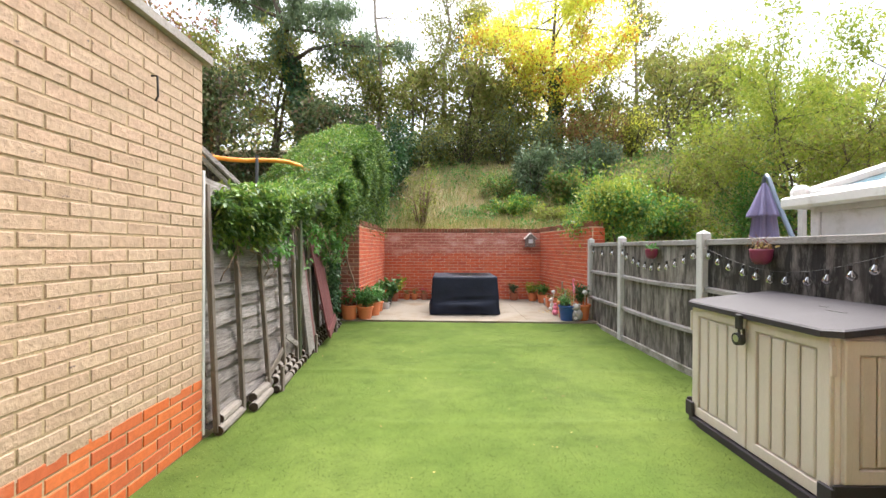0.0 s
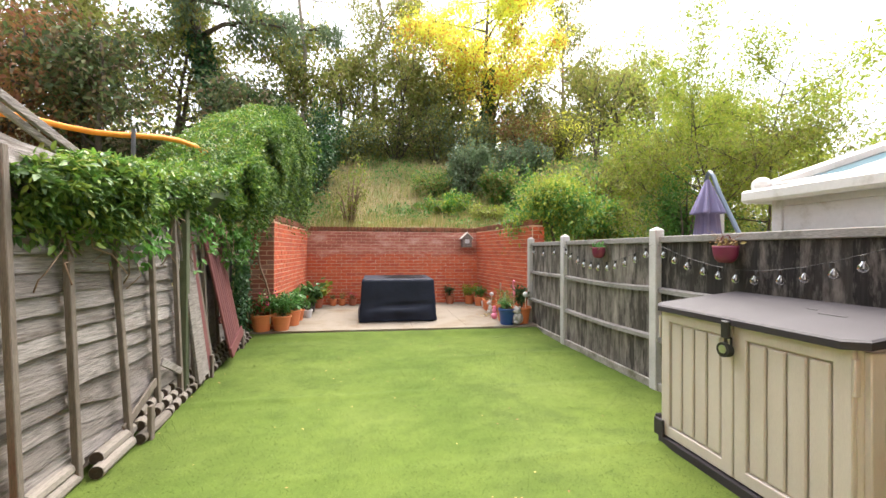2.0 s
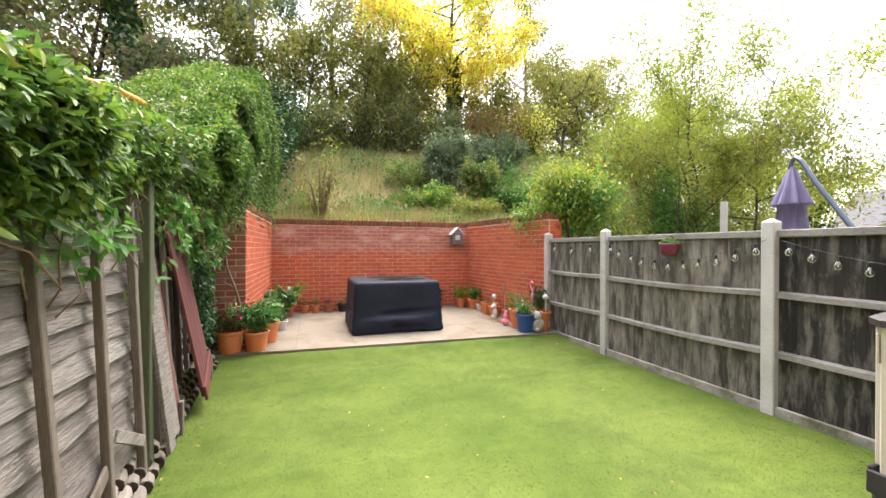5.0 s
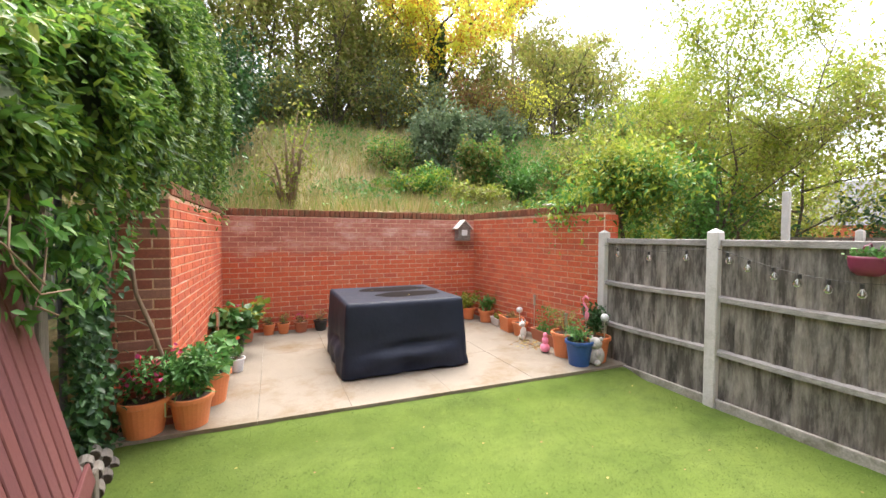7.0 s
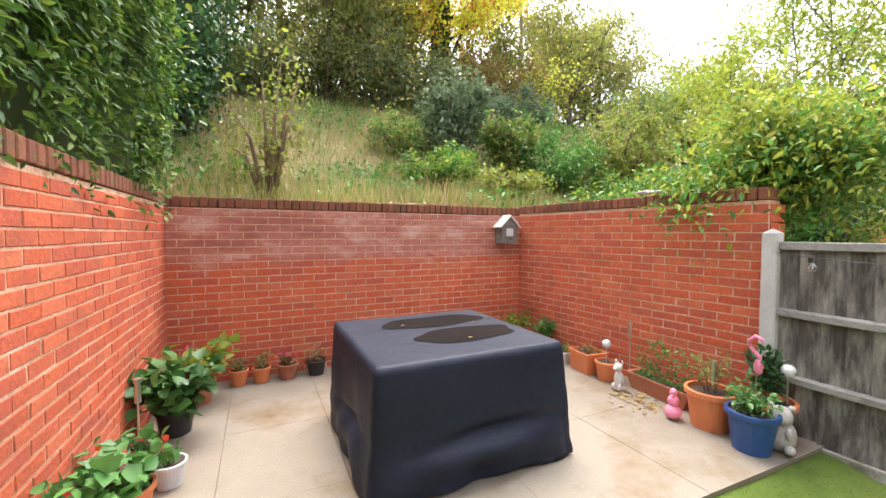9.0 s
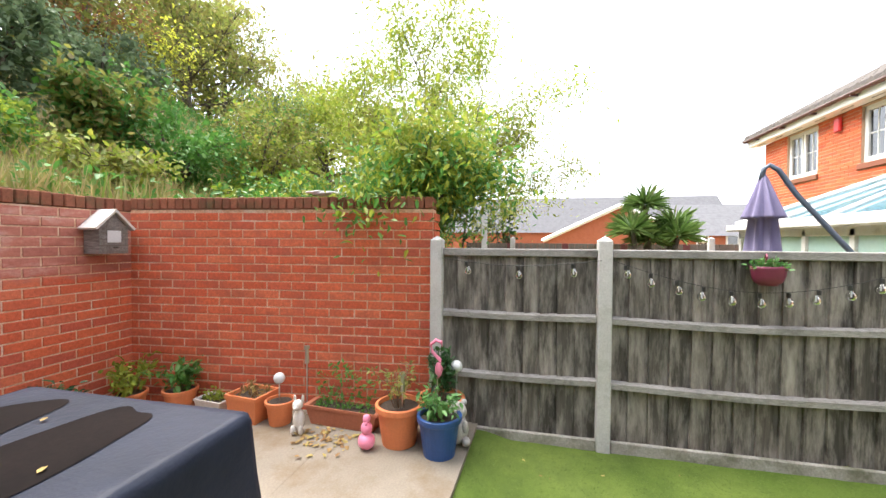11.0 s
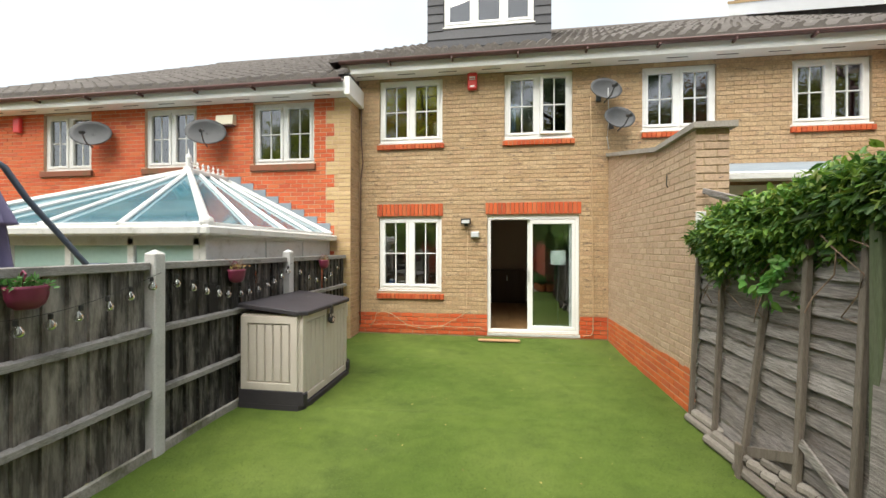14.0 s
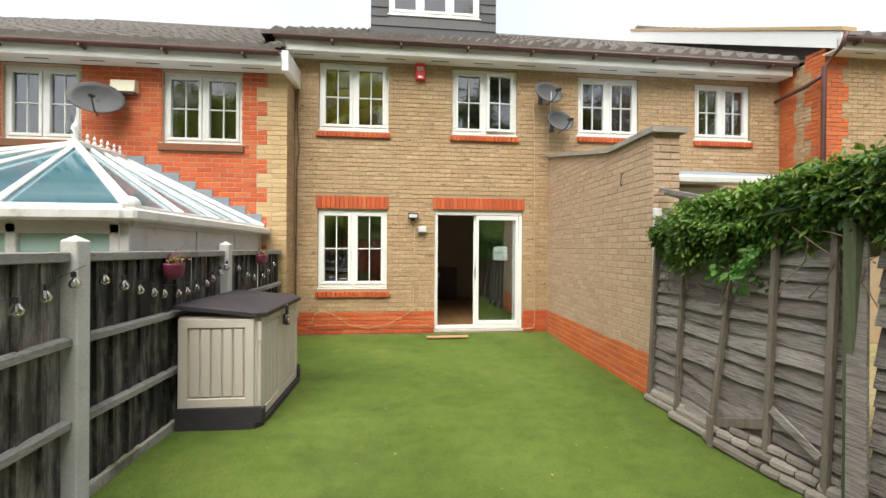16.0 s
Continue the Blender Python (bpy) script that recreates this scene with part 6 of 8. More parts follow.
trough((3.03, 8.14, PZ), 86, 0.62, 0.17, 0.15, "terra_dark", "long dull terracotta trough with sprouting plants", 31, "fresh_leaf", 300, 0.34)
trough((2.96, 8.94, PZ), 84, 0.30, 0.26, 0.22, "terracotta", "square orange planter with dead leaves", 32, "dead_leaf", 120, 0.06)
trough((2.99, 9.33, PZ), 84, 0.28, 0.18, 0.12, "pale_stone", "pale stone trough with creeping plants", 33, "lime_leaf", 120, 0.08)
n = 90
dl = leaves(np.stack([rng.normal(2.78, 0.10, n), rng.uniform(7.95, 8.4, n), np.full(n, PZ + 0.008)], 1), rng.normal(size=(n, 3)) * np.array([1, 1, 0.2]), np.tile([0, 0, 1.0], (n, 1)), rng.uniform(0.03, 0.06, n), 0.6)
tagged(new("leaf_litter", mesh_of("leaf_litter", dl, M["dead_leaf"])), "drift of dead brown leaves beside the trough", "leaves", kind="stuff")


def ornament(name, label, cat, at, rz, blobs, mat):
    g = Geo()
    for (x, y, z), r_, sx, sy, sz in blobs:
        g.ball((x, y, z), r_, 10, sx, sy, sz)
    return solid(name, g, M[mat], label, cat, smooth=True, at=at, rz=rz)


ornament("animal_statue", "rounded grey cast-stone animal statue on the patio", "statue", (2.95, 7.22, PZ), 200,
         [((0, 0, 0.11), 0.10, 1, 0.9, 1.1), ((0.02, 0, 0.245), 0.072, 1, 1, 0.95), ((0.09, 0, 0.235), 0.03, 1, 1, 0.8), ((0.0, 0.055, 0.30), 0.022, 1, 1, 1), ((0.0, -0.055, 0.30), 0.022, 1, 1, 1),
          ((0.08, 0.055, 0.05), 0.04, 1.2, 0.8, 0.8), ((0.08, -0.055, 0.05), 0.04, 1.2, 0.8, 0.8), ((0.075, 0.05, 0.15), 0.028, 1, 0.9, 1.6), ((0.075, -0.05, 0.15), 0.028, 1, 0.9, 1.6)], "stone_grey")
ornament("dog_statue", "small pale stone dog statue sitting upright", "statue", (2.82, 8.42, PZ), 190,
         [((0, 0, 0.10), 0.055, 0.8, 0.8, 1.5), ((0.02, 0, 0.22), 0.045, 1.1, 0.85, 0.9), ((0.06, 0, 0.215), 0.02, 1.3, 0.9, 0.8), ((0.0, 0.03, 0.262), 0.018, 0.6, 0.6, 1.6), ((0.0, -0.03, 0.262), 0.018, 0.6, 0.6, 1.6),
          ((0.035, 0.03, 0.035), 0.024, 1.1, 0.8, 1.5), ((0.035, -0.03, 0.035), 0.024, 1.1, 0.8, 1.5)], "pale_stone")
ornament("garden_gnome", "small pink and white garden ornament", "ornament", (2.72, 7.82, PZ), 200,
         [((0, 0, 0.06), 0.062, 1, 1, 0.95), ((0, 0, 0.15), 0.042, 1, 1, 1.1), ((0, 0, 0.215), 0.028, 1, 1, 1.2), ((0.02, 0, 0.19), 0.014, 1, 1, 1)], "pink")
fl = thing("flamingo_stake", "bright pink plastic flamingo on a stake in a pot", "ornament", (2.93, 7.36, 0.46))
part("bird", Geo().tube([(0, 0, 0.10), (0.0, -0.03, 0.17), (0.0, -0.02, 0.23), (0, 0.04, 0.29), (0, 0.05, 0.34), (0, 0.01, 0.375), (0, -0.03, 0.36), (0, -0.035, 0.33)],
                        [0.012, 0.016, 0.014, 0.012, 0.012, 0.014, 0.012, 0.005], 8).ball((0.0, -0.01, 0.16), 0.022, 8, 0.9, 1.3, 2.6), M["pink"], fl, smooth=True)
part("stake", Geo().tube([(0, 0, -0.16), (0, 0, 0.11)], 0.004, 6), M["chrome"], fl)


def solar_stake(at, h, kind_):
    s = thing("solar_light", "small solar stake light pushed into a pot", "garden light", at, group="solar lights")
    part("stake", Geo().tube([(0, 0, -0.12), (0, 0, h)], 0.006, 6), M["chrome"], s)
    if kind_ == "globe":
        part("globe", Geo().ball((0, 0, h + 0.04), 0.045, 12), M["pale_plastic"], s, "pale frosted globe", smooth=True)
    else:
        part("head", Geo().lathe([(0.0005, h + 0.15), (0.022, h + 0.145), (0.022, h + 0.12), (0.014, h + 0.115), (0.018, h), (0.0005, h)], 12), M["chrome"], s)


solar_stake((3.10, 7.25, 0.36), 0.20, "globe")
solar_stake((2.85, 7.60, 0.36), 0.10, "tube")
solar_stake((2.92, 8.66, 0.25), 0.16, "globe")
solar_stake((3.06, 8.50, 0.24), 0.30, "tube")
solar_stake((-0.95, 8.55, 0.20), 0.10, "globe")
solar_stake((-0.90, 8.72, 0.20), 0.34, "tube")
solar_stake((-1.08, 7.30, 0.32), 0.14, "tube")

# birdhouse on the back wall
bh = thing("bird_box", "weathered grey wooden bird box hung on the brick wall", "bird box", (2.73, 10.235, 1.435))
part("body", Geo().add([(x, y, z) for y in (-0.16, 0.0) for x, z in ((-0.115, 0), (0.115, 0), (0.115, 0.22), (0, 0.335), (-0.115, 0.22))],
                       [(4, 3, 2, 1, 0), (5, 6, 7, 8, 9)] + [(i, (i + 1) % 5, 5 + (i + 1) % 5, 5 + i) for i in range(5)][::1]), M["slat"], bh)
for s in (-1, 1):
    part("roof_board", Geo().add([(s * p, y, z) for y in (-0.19, 0.0) for p, z in ((0.0, 0.345), (0.15, 0.195), (0.16, 0.21), (0.0, 0.368))],
                                 [(0, 1, 2, 3), (7, 6, 5, 4), (0, 4, 5, 1), (1, 5, 6, 2), (2, 6, 7, 3), (3, 7, 4, 0)]), M["pale_stone"], bh)
part("front_plate", Geo().cbox(-0.055, -0.168, 0.09, 0.055, -0.161, 0.19, 0.003), M["pale_plastic"], bh, "pale square plate")
part("perch", Geo().tube([(0, -0.161, 0.05), (0, -0.21, 0.05)], 0.006, 8), M["batten"], bh)
for i in range(4):
    part("side_slat", Geo().cbox(-0.118, -0.164, 0.012 + i * 0.052, 0.118, -0.1605, 0.018 + i * 0.052, 0.001), M["batten"], bh)

# ---------------- fixtures on the house ----------------
def satellite_dish(at, rz, label, s=1.0):
    d_ = thing("satellite_dish", label, "satellite dish", at, rz, group="satellite dishes")
    g = Geo()
    n_ = 28
    for k in range(6):
        f = k / 5
        g.v += [(0.33 * s * f * math.cos(a), 0.30 - 0.09 * (1 - f * f) * s, 0.26 * s * f * math.sin(a)) for a in [math.tau * i / n_ for i in range(n_)]]
    g.f = [(k * n_ + i, k * n_ + (i + 1) % n_, (k + 1) * n_ + (i + 1) % n_, (k + 1) * n_ + i) for k in range(5) for i in range(n_)]
    b = len(g.v)
    g.v += [(x, y - 0.012, z) for x, y, z in g.v[:b]]
    g.f += [tuple(b + i for i in f[::-1]) for f in g.f[:5 * n_]] + [(5 * n_ + i, 5 * n_ + (i + 1) % n_, b + 5 * n_ + (i + 1) % n_, b + 5 * n_ + i) for i in range(n_)]
    g.v = [(x, 0.26 + (y - 0.26) * 0.94 - z * 0.34, z * 0.94 + (y - 0.26) * 0.34) for x, y, z in g.v]
    part("reflector", g, M["dish"], d_, "grey mesh reflector", smooth=True)
    part("arm", Geo().tube([(0, 0.22, -0.24 * s), (0, 0.45, -0.20 * s), (0, 0.58, -0.06)], 0.011, 8), M["dish"], d_)
    part("receiver", Geo().tube([(0, 0.52, -0.04), (0, 0.62, -0.07)], 0.028, 10), M["black"], d_)
    part("mount", Geo().cbox(-0.04, 0.0, -0.10, 0.04, 0.03, 0.06, 0.005).tube([(0, 0.02, -0.02), (0, 0.22, 0.0)], 0.018, 8), M["dish"], d_)


satellite_dish((-1.05, 0.0, 4.22), 12, "grey satellite dish on the buff brick wall", 0.80)
satellite_dish((-1.26, 0.0, 3.74), 12, "grey satellite dish below another on the buff brick wall", 0.78)
satellite_dish((5.91, NB_Y, 3.68), 25, "grey satellite dish on the red brick wall", 1.0)
satellite_dish((8.28, NB_Y, 3.75), 25, "grey satellite dish on the red brick wall", 1.0)
al = thing("alarm_box", "red and white burglar alarm box on the house wall", "alarm box", (1.09, 0.014, 4.42))
part("body", Geo().cbox(-0.085, 0, 0, 0.085, 0.07, 0.30, 0.02), M["alarm_red"], al)
for w_b, z_a, z_b in ((0.055, 0.20, 0.225), (0.05, 0.165, 0.185), (0.04, 0.04, 0.07)):
    part("lettering_bar", Geo().cbox(-w_b, 0.0705, z_a, w_b, 0.073, z_b, 0.001), M["white"], al)
al2 = thing("alarm_box", "red burglar alarm box on the red brick house", "alarm box", (10.1, NB_Y + 0.01, 3.9))
part("body", Geo().cbox(-0.085, 0, 0, 0.085, 0.07, 0.30, 0.02), M["alarm_red"], al2)
vt = thing("vent_cowl", "cream plastic vent cowl on the red brick wall", "vent", (5.55, NB_Y + 0.008, 3.86))
part("hood", Geo().add([(x, y, z) for x in (-0.17, 0.17) for y, z in ((0, 0), (0.11, 0.0), (0.09, 0.17), (0, 0.20))], [(0, 1, 2, 3), (7, 6, 5, 4), (0, 4, 5, 1), (1, 5, 6, 2), (2, 6, 7, 3)]), M["cream"], vt)
part("grille", Geo().cbox(-0.15, 0.005, -0.03, 0.15, 0.09, -0.002, 0.004), M["gutter"], vt)
fl_ = thing("flood_light", "small black outdoor flood light on a bracket", "outdoor light", (1.20, 0.014, 2.06))
part("head", Geo().add([(x, y, z) for x, q in ((-0.085, 1), (0.085, 1)) for y, z in ((0.03, 0.0), (0.12, -0.02), (0.13, 0.07), (0.03, 0.09))], [(0, 1, 2, 3), (7, 6, 5, 4), (0, 4, 5, 1), (1, 5, 6, 2), (2, 6, 7, 3), (3, 7, 4, 0)]), M["black"], fl_)
part("bracket", Geo().cbox(-0.03, 0, -0.05, 0.03, 0.035, 0.03, 0.005), M["black"], fl_)
part("lens", Geo().cbox(-0.07, 0.118, -0.005, 0.07, 0.134, 0.055, 0.004), M["pale_plastic"], fl_)
sw = thing("outdoor_socket", "grey weatherproof outdoor socket on the wall", "socket", (1.04, 0.014, 1.80))
part("box", Geo().cbox(-0.075, 0, 0, 0.075, 0.075, 0.115, 0.012), M["concrete"], sw)
part("cover_flap", Geo().cbox(-0.06, 0.076, 0.015, 0.06, 0.092, 0.10, 0.008), M["pale_plastic"], sw)
cb = thing("wall_cable", "buff outdoor cable hanging in loops along the house wall", "cable", (0, 0.028, 0))
part("cable", Geo().tube([(1.17, 0, 1.98), (1.18, 0, 1.2), (1.19, 0, 0.50), (1.25, 0.01, 0.44), (1.35, 0.012, 0.38), (1.6, 0.015, 0.24), (1.95, 0.015, 0.17), (2.25, 0.015, 0.22), (2.55, 0.015, 0.42), (2.72, 0.012, 0.47), (2.85, 0.01, 0.42), (2.88, 0.01, 0.28), (2.98, 0.02, 0.20)], 0.005, 6), M["cable"], cb, smooth=True)
part("cable", Geo().tube([(2.95, 0.02, 0.22), (2.6, 0.025, 0.24), (2.0, 0.02, 0.225), (1.3, 0.02, 0.215), (0.95, 0.015, 0.215), (0.86, 0.012, 0.17)], 0.004, 6), M["cable"], cb, smooth=True)
cb2 = thing("aerial_cable", "pale aerial cable clipped down the wall", "cable", (0, 0.026, 0))
part("cable", Geo().tube([(-0.92, 0.0, 4.2), (-0.94, 0, 3.4), (-0.95, 0, 2.2), (-0.97, 0, 1.0), (-0.965, 0, 0.2), (-0.93, 0.004, 0.13), (-0.80, 0.004, 0.12)], 0.008, 6), M["cable"], cb2, smooth=True)
part("cable", Geo().tube([(-1.10, 0.40, 4.18), (-1.16, 0.20, 3.95), (-1.2, 0.05, 3.7), (-1.19, 0.0, 3.5), (-1.22, 0.0, 3.30)], 0.007, 6), M["pale_plastic"], cb2, smooth=True)
cb3 = thing("corner_cable", "dark cable running down the house corner", "cable", (3.14, 0.026, 0))
part("cable", Geo().tube([(0.0, 0, 4.6), (0.0, 0, 3.6), (-0.03, 0, 3.2), (0.01, 0, 2.9), (0.02, 0, 0.2)], 0.010, 6), M["gutter"], cb3, smooth=True)
plank = solid("loose_plank", Geo().cbox(-0.35, -0.055, 0, 0.35, 0.055, 0.022, 0.004), M["board_plank"], "bare orange-brown plank lying on the turf by the door", "plank", at=(0.62, 0.30, 0.052), rz=1)



# ---------------- old lap-panel fence on the left ----------------
lf = structure("fence_left", "old grey waney-lap fence panels, warped and broken")
r = random.Random(11)


def fx(y):
    return float(np.interp(y, (3.0, 4.8, 7.0), (-1.225, -1.25, -1.60)))


LEAN = 0.045
for (ya, yb) in ((2.99, 4.74), (4.86, 6.70)):
    for i in range(16):
        z = 0.10 + i * 0.112
        sag0 = r.uniform(-0.016, 0.016)
        g = Geo()
        m_ = 14
        pts = []
        for k in range(m_ + 1):
            y = ya + (yb - ya) * k / m_
            wob = 0.026 * noise.noise((y * 1.7, i * 3.1, 0)) + 0.008 * noise.noise((y * 7, i * 5.3, 1)) + sag0 * (k / m_ - 0.5)
            brk = -0.10 * math.exp(-((y - 3.95) / 0.33) ** 2) * (1 if i in (2, 3) else 0.35 if i in (1, 4) else 0) if ya < 4 else 0
            bow = 0.026 * noise.noise((y * 1.3, i * 1.7, 4))
            x = fx(y) + bow - LEAN * z
            up = 0.145 + 0.010 * noise.noise((y * 5, i * 2.3, 6))
            pts += [(x + 0.042, y, z + wob + brk), (x + 0.004, y, z + up + wob + brk * 0.8), (x - 0.008, y, z + up + wob + brk * 0.8), (x + 0.026, y, z + wob + brk)]
        g.add(pts, [(4 * k + j, 4 * k + 4 + j, 4 * k + 4 + (j + 1) % 4, 4 * k + (j + 1) % 4) for k in range(m_) for j in range(4)] + [(0, 1, 2, 3), tuple(4 * m_ + j for j in (3, 2, 1, 0))])
        part("slat", g, M["slat"], lf)
for y, top, lean_ in ((3.42, 1.85, 0.0), (3.85, 1.68, 0.045), (4.30, 1.8, 0.0), (4.68, 1.85, 0.0), (5.05, 1.8, 0.0), (5.55, 1.6, 0.0), (6.1, 1.6, 0.0), (6.6, 1.6, 0.0), (3.03, 1.85, 0.0)):
    b = part("batten", Geo().cbox(-0.02, -0.019, 0.0, 0.018, 0.019, top, 0.004), M["batten"], lf, "brown upright batten")
    b.matrix_basis = pose(fx(y) + (0.115 if lean_ else 0.078), y, 0.02, -math.degrees(lean_), -math.degrees(LEAN) * (2.2 if lean_ else 1.0), 0)
part("white_strip", Geo().cbox(-1.30, 2.966, 0.02, -1.215, 2.996, 1.96, 0.004), M["dull_white"], lf, "white trim strip against the brick wall")
gp = part("green_post", Geo().cbox(-0.03, -0.032, -0.05, 0.03, 0.032, 1.9, 0.006), M["post_green"], lf, "algae-stained green post")
gp.location = (fx(4.8) + 0.05, 4.80, 0)
part("post", Geo().cbox(fx(6.8) - 0.04, 6.75, -0.05, fx(6.8) + 0.05, 6.84, 1.9, 0.006), M["batten"], lf)
part("broken_slat", Geo().cbox(-0.008, -0.25, -0.035, 0.008, 0.25, 0.035, 0.004, pose(-1.16, 4.05, 0.22, 22, 0, 4)), M["batten"], lf)
part("broken_slat", Geo().cbox(-0.008, -0.18, -0.03, 0.008, 0.18, 0.03, 0.004, pose(-1.165, 4.50, 0.36, -28, 0, 0)), M["slat"], lf)
part("top_lath", Geo().cbox(-0.012, -0.45, -0.025, 0.012, 0.45, 0.025, 0.004, pose(-1.30, 3.42, 2.03, -16, 0, 3)).cbox(-0.012, -0.45, -0.02, 0.012, 0.45, 0.02, 0.004, pose(-1.34, 3.44, 1.98, -18, 0, 3)), M["slat"], lf, "loose lath on the fence top")

# leaning timber and maroon panel
for k, (y, w, h, ln, m_, lb) in enumerate(((5.12, 0.10, 1.7, 9, "slat", "grey plank leaning on the fence"), (5.34, 0.14, 1.62, 10, "slat", "pale plank leaning on the fence"),
                                         (5.56, 0.09, 1.6, 11, "maroon", "maroon post leaning on the fence"), (5.70, 0.07, 1.55, 12, "batten", "brown batten leaning on the fence"))):
    solid("leaning_plank", Geo().cbox(-0.012, -w / 2, 0, 0.012, w / 2, h, 0.004), M[m_], lb, "plank", at=(0, 0, 0)).matrix_world = pose(fx(y) + 0.20 - 0.01 * k, y - 0.22, 0.09, 4, -ln * 0.6, 0)
pn = thing("slatted_gate", "old maroon slatted timber gate leaning against the fence", "gate", (0, 0, 0))
pn.matrix_world = pose(fx(6.1) + 0.27, 6.10, 0.17, 7, -10, 9)
for i in range(8):
    part("slat", Geo().cbox(-0.012, -0.38 + i * 0.098, 0.0, 0.012, -0.295 + i * 0.098, 1.45, 0.004), M["maroon"], pn)
part("bottom_board", Geo().cbox(0.013, -0.42, -0.02, 0.035, 0.44, 0.10, 0.004), M["maroon"], pn)
for z in (0.4, 1.1):
    part("rail", Geo().cbox(-0.035, -0.40, z, -0.013, 0.42, z + 0.08, 0.004), M["maroon"], pn)

# log-roll edging
edge = thing("log_edging", "weathered half-log edging laid along the turf", "edging", (0, 0, 0), kind="structure")


def log_line(y):
    """Where the edging's foot runs, beside the turf."""
    return float(np.interp(y, (2.95, 3.3, 3.8, 4.36, 5.15, 6.13, 7.4), (-1.17, -1.12, -1.075, -1.12, -1.20, -1.29, -1.32)))


for row in range(3):
    y = 3.02 + 0.06 * row
    while y < 7.05:
        L_ = r.uniform(0.12, 0.16) if y > 3.9 else r.uniform(0.40, 0.47)
        x = log_line(y + 0.1) - row * 0.040
        z = 0.034 + row * 0.060
        if not (row == 2 and y < 3.9):
            g = Geo()
            rr_ = r.uniform(0.034, 0.041)
            g.tube([(x + 0.014, y, z), (x - 0.004, y + L_ * 0.5, z + r.uniform(-0.006, 0.006)), (x - 0.026, y + L_ - 0.022, z - 0.004)], [rr_, rr_ * 1.05, rr_ * 0.95], 9)
            lg = part("log", g, M["log"], edge)
            # A dark disc closes the near end of each log.
            part("log_end", Geo().lathe([(0.0005, 0.0), (rr_ * 0.93, 0.0)], 9), M["soil"], lg, "dark log end").matrix_basis = pose(x + 0.0145, y - 0.002, z, 90, 0, 4)
        y += L_
for y in (3.95, 5.35, 6.6):
    part("peg", Geo().cbox(log_line(y) + 0.03, y - 0.025, -0.03, log_line(y) + 0.06, y + 0.025, 0.24, 0.006), M["batten"], edge, "brown wooden peg")
part("soil", Geo().add([(log_line(y) + dx, y, z) for y in (3.0, 4.4, 5.8, 7.2) for dx, z in ((-0.02, 0.05), (-0.30, 0.14))], [(2 * i, 2 * i + 2, 2 * i + 3, 2 * i + 1) for i in range(3)]), M["soil"], edge)

# ---------------- creeper over the fence and ivy over the wall ----------------
def hx_(y):
    return float(np.interp(y, (3.0, 4.8, 7.0), (-1.27, -1.30, -1.36)))


def hedge_top(y):
    return float(np.interp(y, (3.1, 3.6, 5.0, 6.0, 6.8, 8.0, 8.8, 9.4, 10.4), (1.78, 1.93, 2.12, 2.38, 2.85, 3.60, 4.10, 4.2, 4.3)))


def hedge_low(y):
    return 1.47 - 0.10 * math.sin(y * 2.3) - (-0.14 * smooth01((y - 4.9) / 0.5) if y < 7.3 else -0.34)


hedge = thing("creeper_hedge", "dense green Virginia creeper spilling over the fence and wall", "climbing plant", (0, 0, 0))
n = 62000
hy = 3.10 + 6.9 * rng.uniform(0, 1, n) ** 1.15
q = rng.uniform(0, 1, n)
tops, lows = np.array([hedge_top(y) for y in hy]), np.array([hedge_low(y) for y in hy])
ang = q * 1.9
depthx = 0.15 + 0.06 * np.sin(hy * 2.1) + np.where(hy > 6.2, 0.16, 0)
bumpy = np.array([0.16 * noise.noise((y * 1.5, a * 1.6, 7)) + 0.07 * noise.noise((y * 5, a * 5, 2)) for y, a in zip(hy, ang)])
front = np.array([hx_(y) for y in hy]) + 0.02 + np.where(hy > 7.3, 0.13, 0)
hx = front + (depthx + bumpy) * np.sin(np.minimum(ang, 1.57)) - np.where(ang > 1.57, (ang - 1.57) * 0.35, 0)
mid_ = lows + (tops - lows) * 0.45
hz = np.where(ang < 1.57, mid_ + (tops - mid_ + bumpy * 0.6) * np.cos(np.minimum(ang, 1.57)), mid_ - (mid_ - lows) * ((ang - 1.57) / 0.33) * rng.uniform(0.2, 1.2, n))
hx -= rng.exponential(0.05, n)
keep = (rng.uniform(0, 1, n) < np.minimum(1, 0.35 + (hy - 3.1) * 0.9))
pos = np.stack([hx, hy, hz], 1)[keep]
m = len(pos)
axis = rng.normal(size=(m, 3)) * 0.60 + np.array([0.45, 0, -0.65])
nrm_ = rng.normal(size=(m, 3)) * 0.62 + np.array([0.5, 0, 0.7])
part("leaves", leaves(pos, axis, nrm_, rng.uniform(0.034, 0.075, m), 0.42), M["creeper_shaded"], hedge, kind="stuff")
# the far side and crown of the same growth
n = 24000
hy = rng.uniform(3.2, 10.2, n)
hx = np.array([hx_(y) for y in hy]) + 0.25 - rng.uniform(0, 1.5, n)
hz = np.array([hedge_top(y) for y in hy]) + 0.10 * np.array([noise.noise((x * 2, y * 2, 9)) for x, y in zip(hx, hy)]) - rng.exponential(0.06, n) - 0.35 * np.maximum(0, -(hx + 1.9)) ** 1.2
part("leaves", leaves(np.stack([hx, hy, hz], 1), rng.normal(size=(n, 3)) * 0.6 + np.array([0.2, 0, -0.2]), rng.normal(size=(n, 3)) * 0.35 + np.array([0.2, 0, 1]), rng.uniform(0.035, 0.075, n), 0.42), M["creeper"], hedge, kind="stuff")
# Closed body that fills the hedge behind its leaves.
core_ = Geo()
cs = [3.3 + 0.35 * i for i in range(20)]
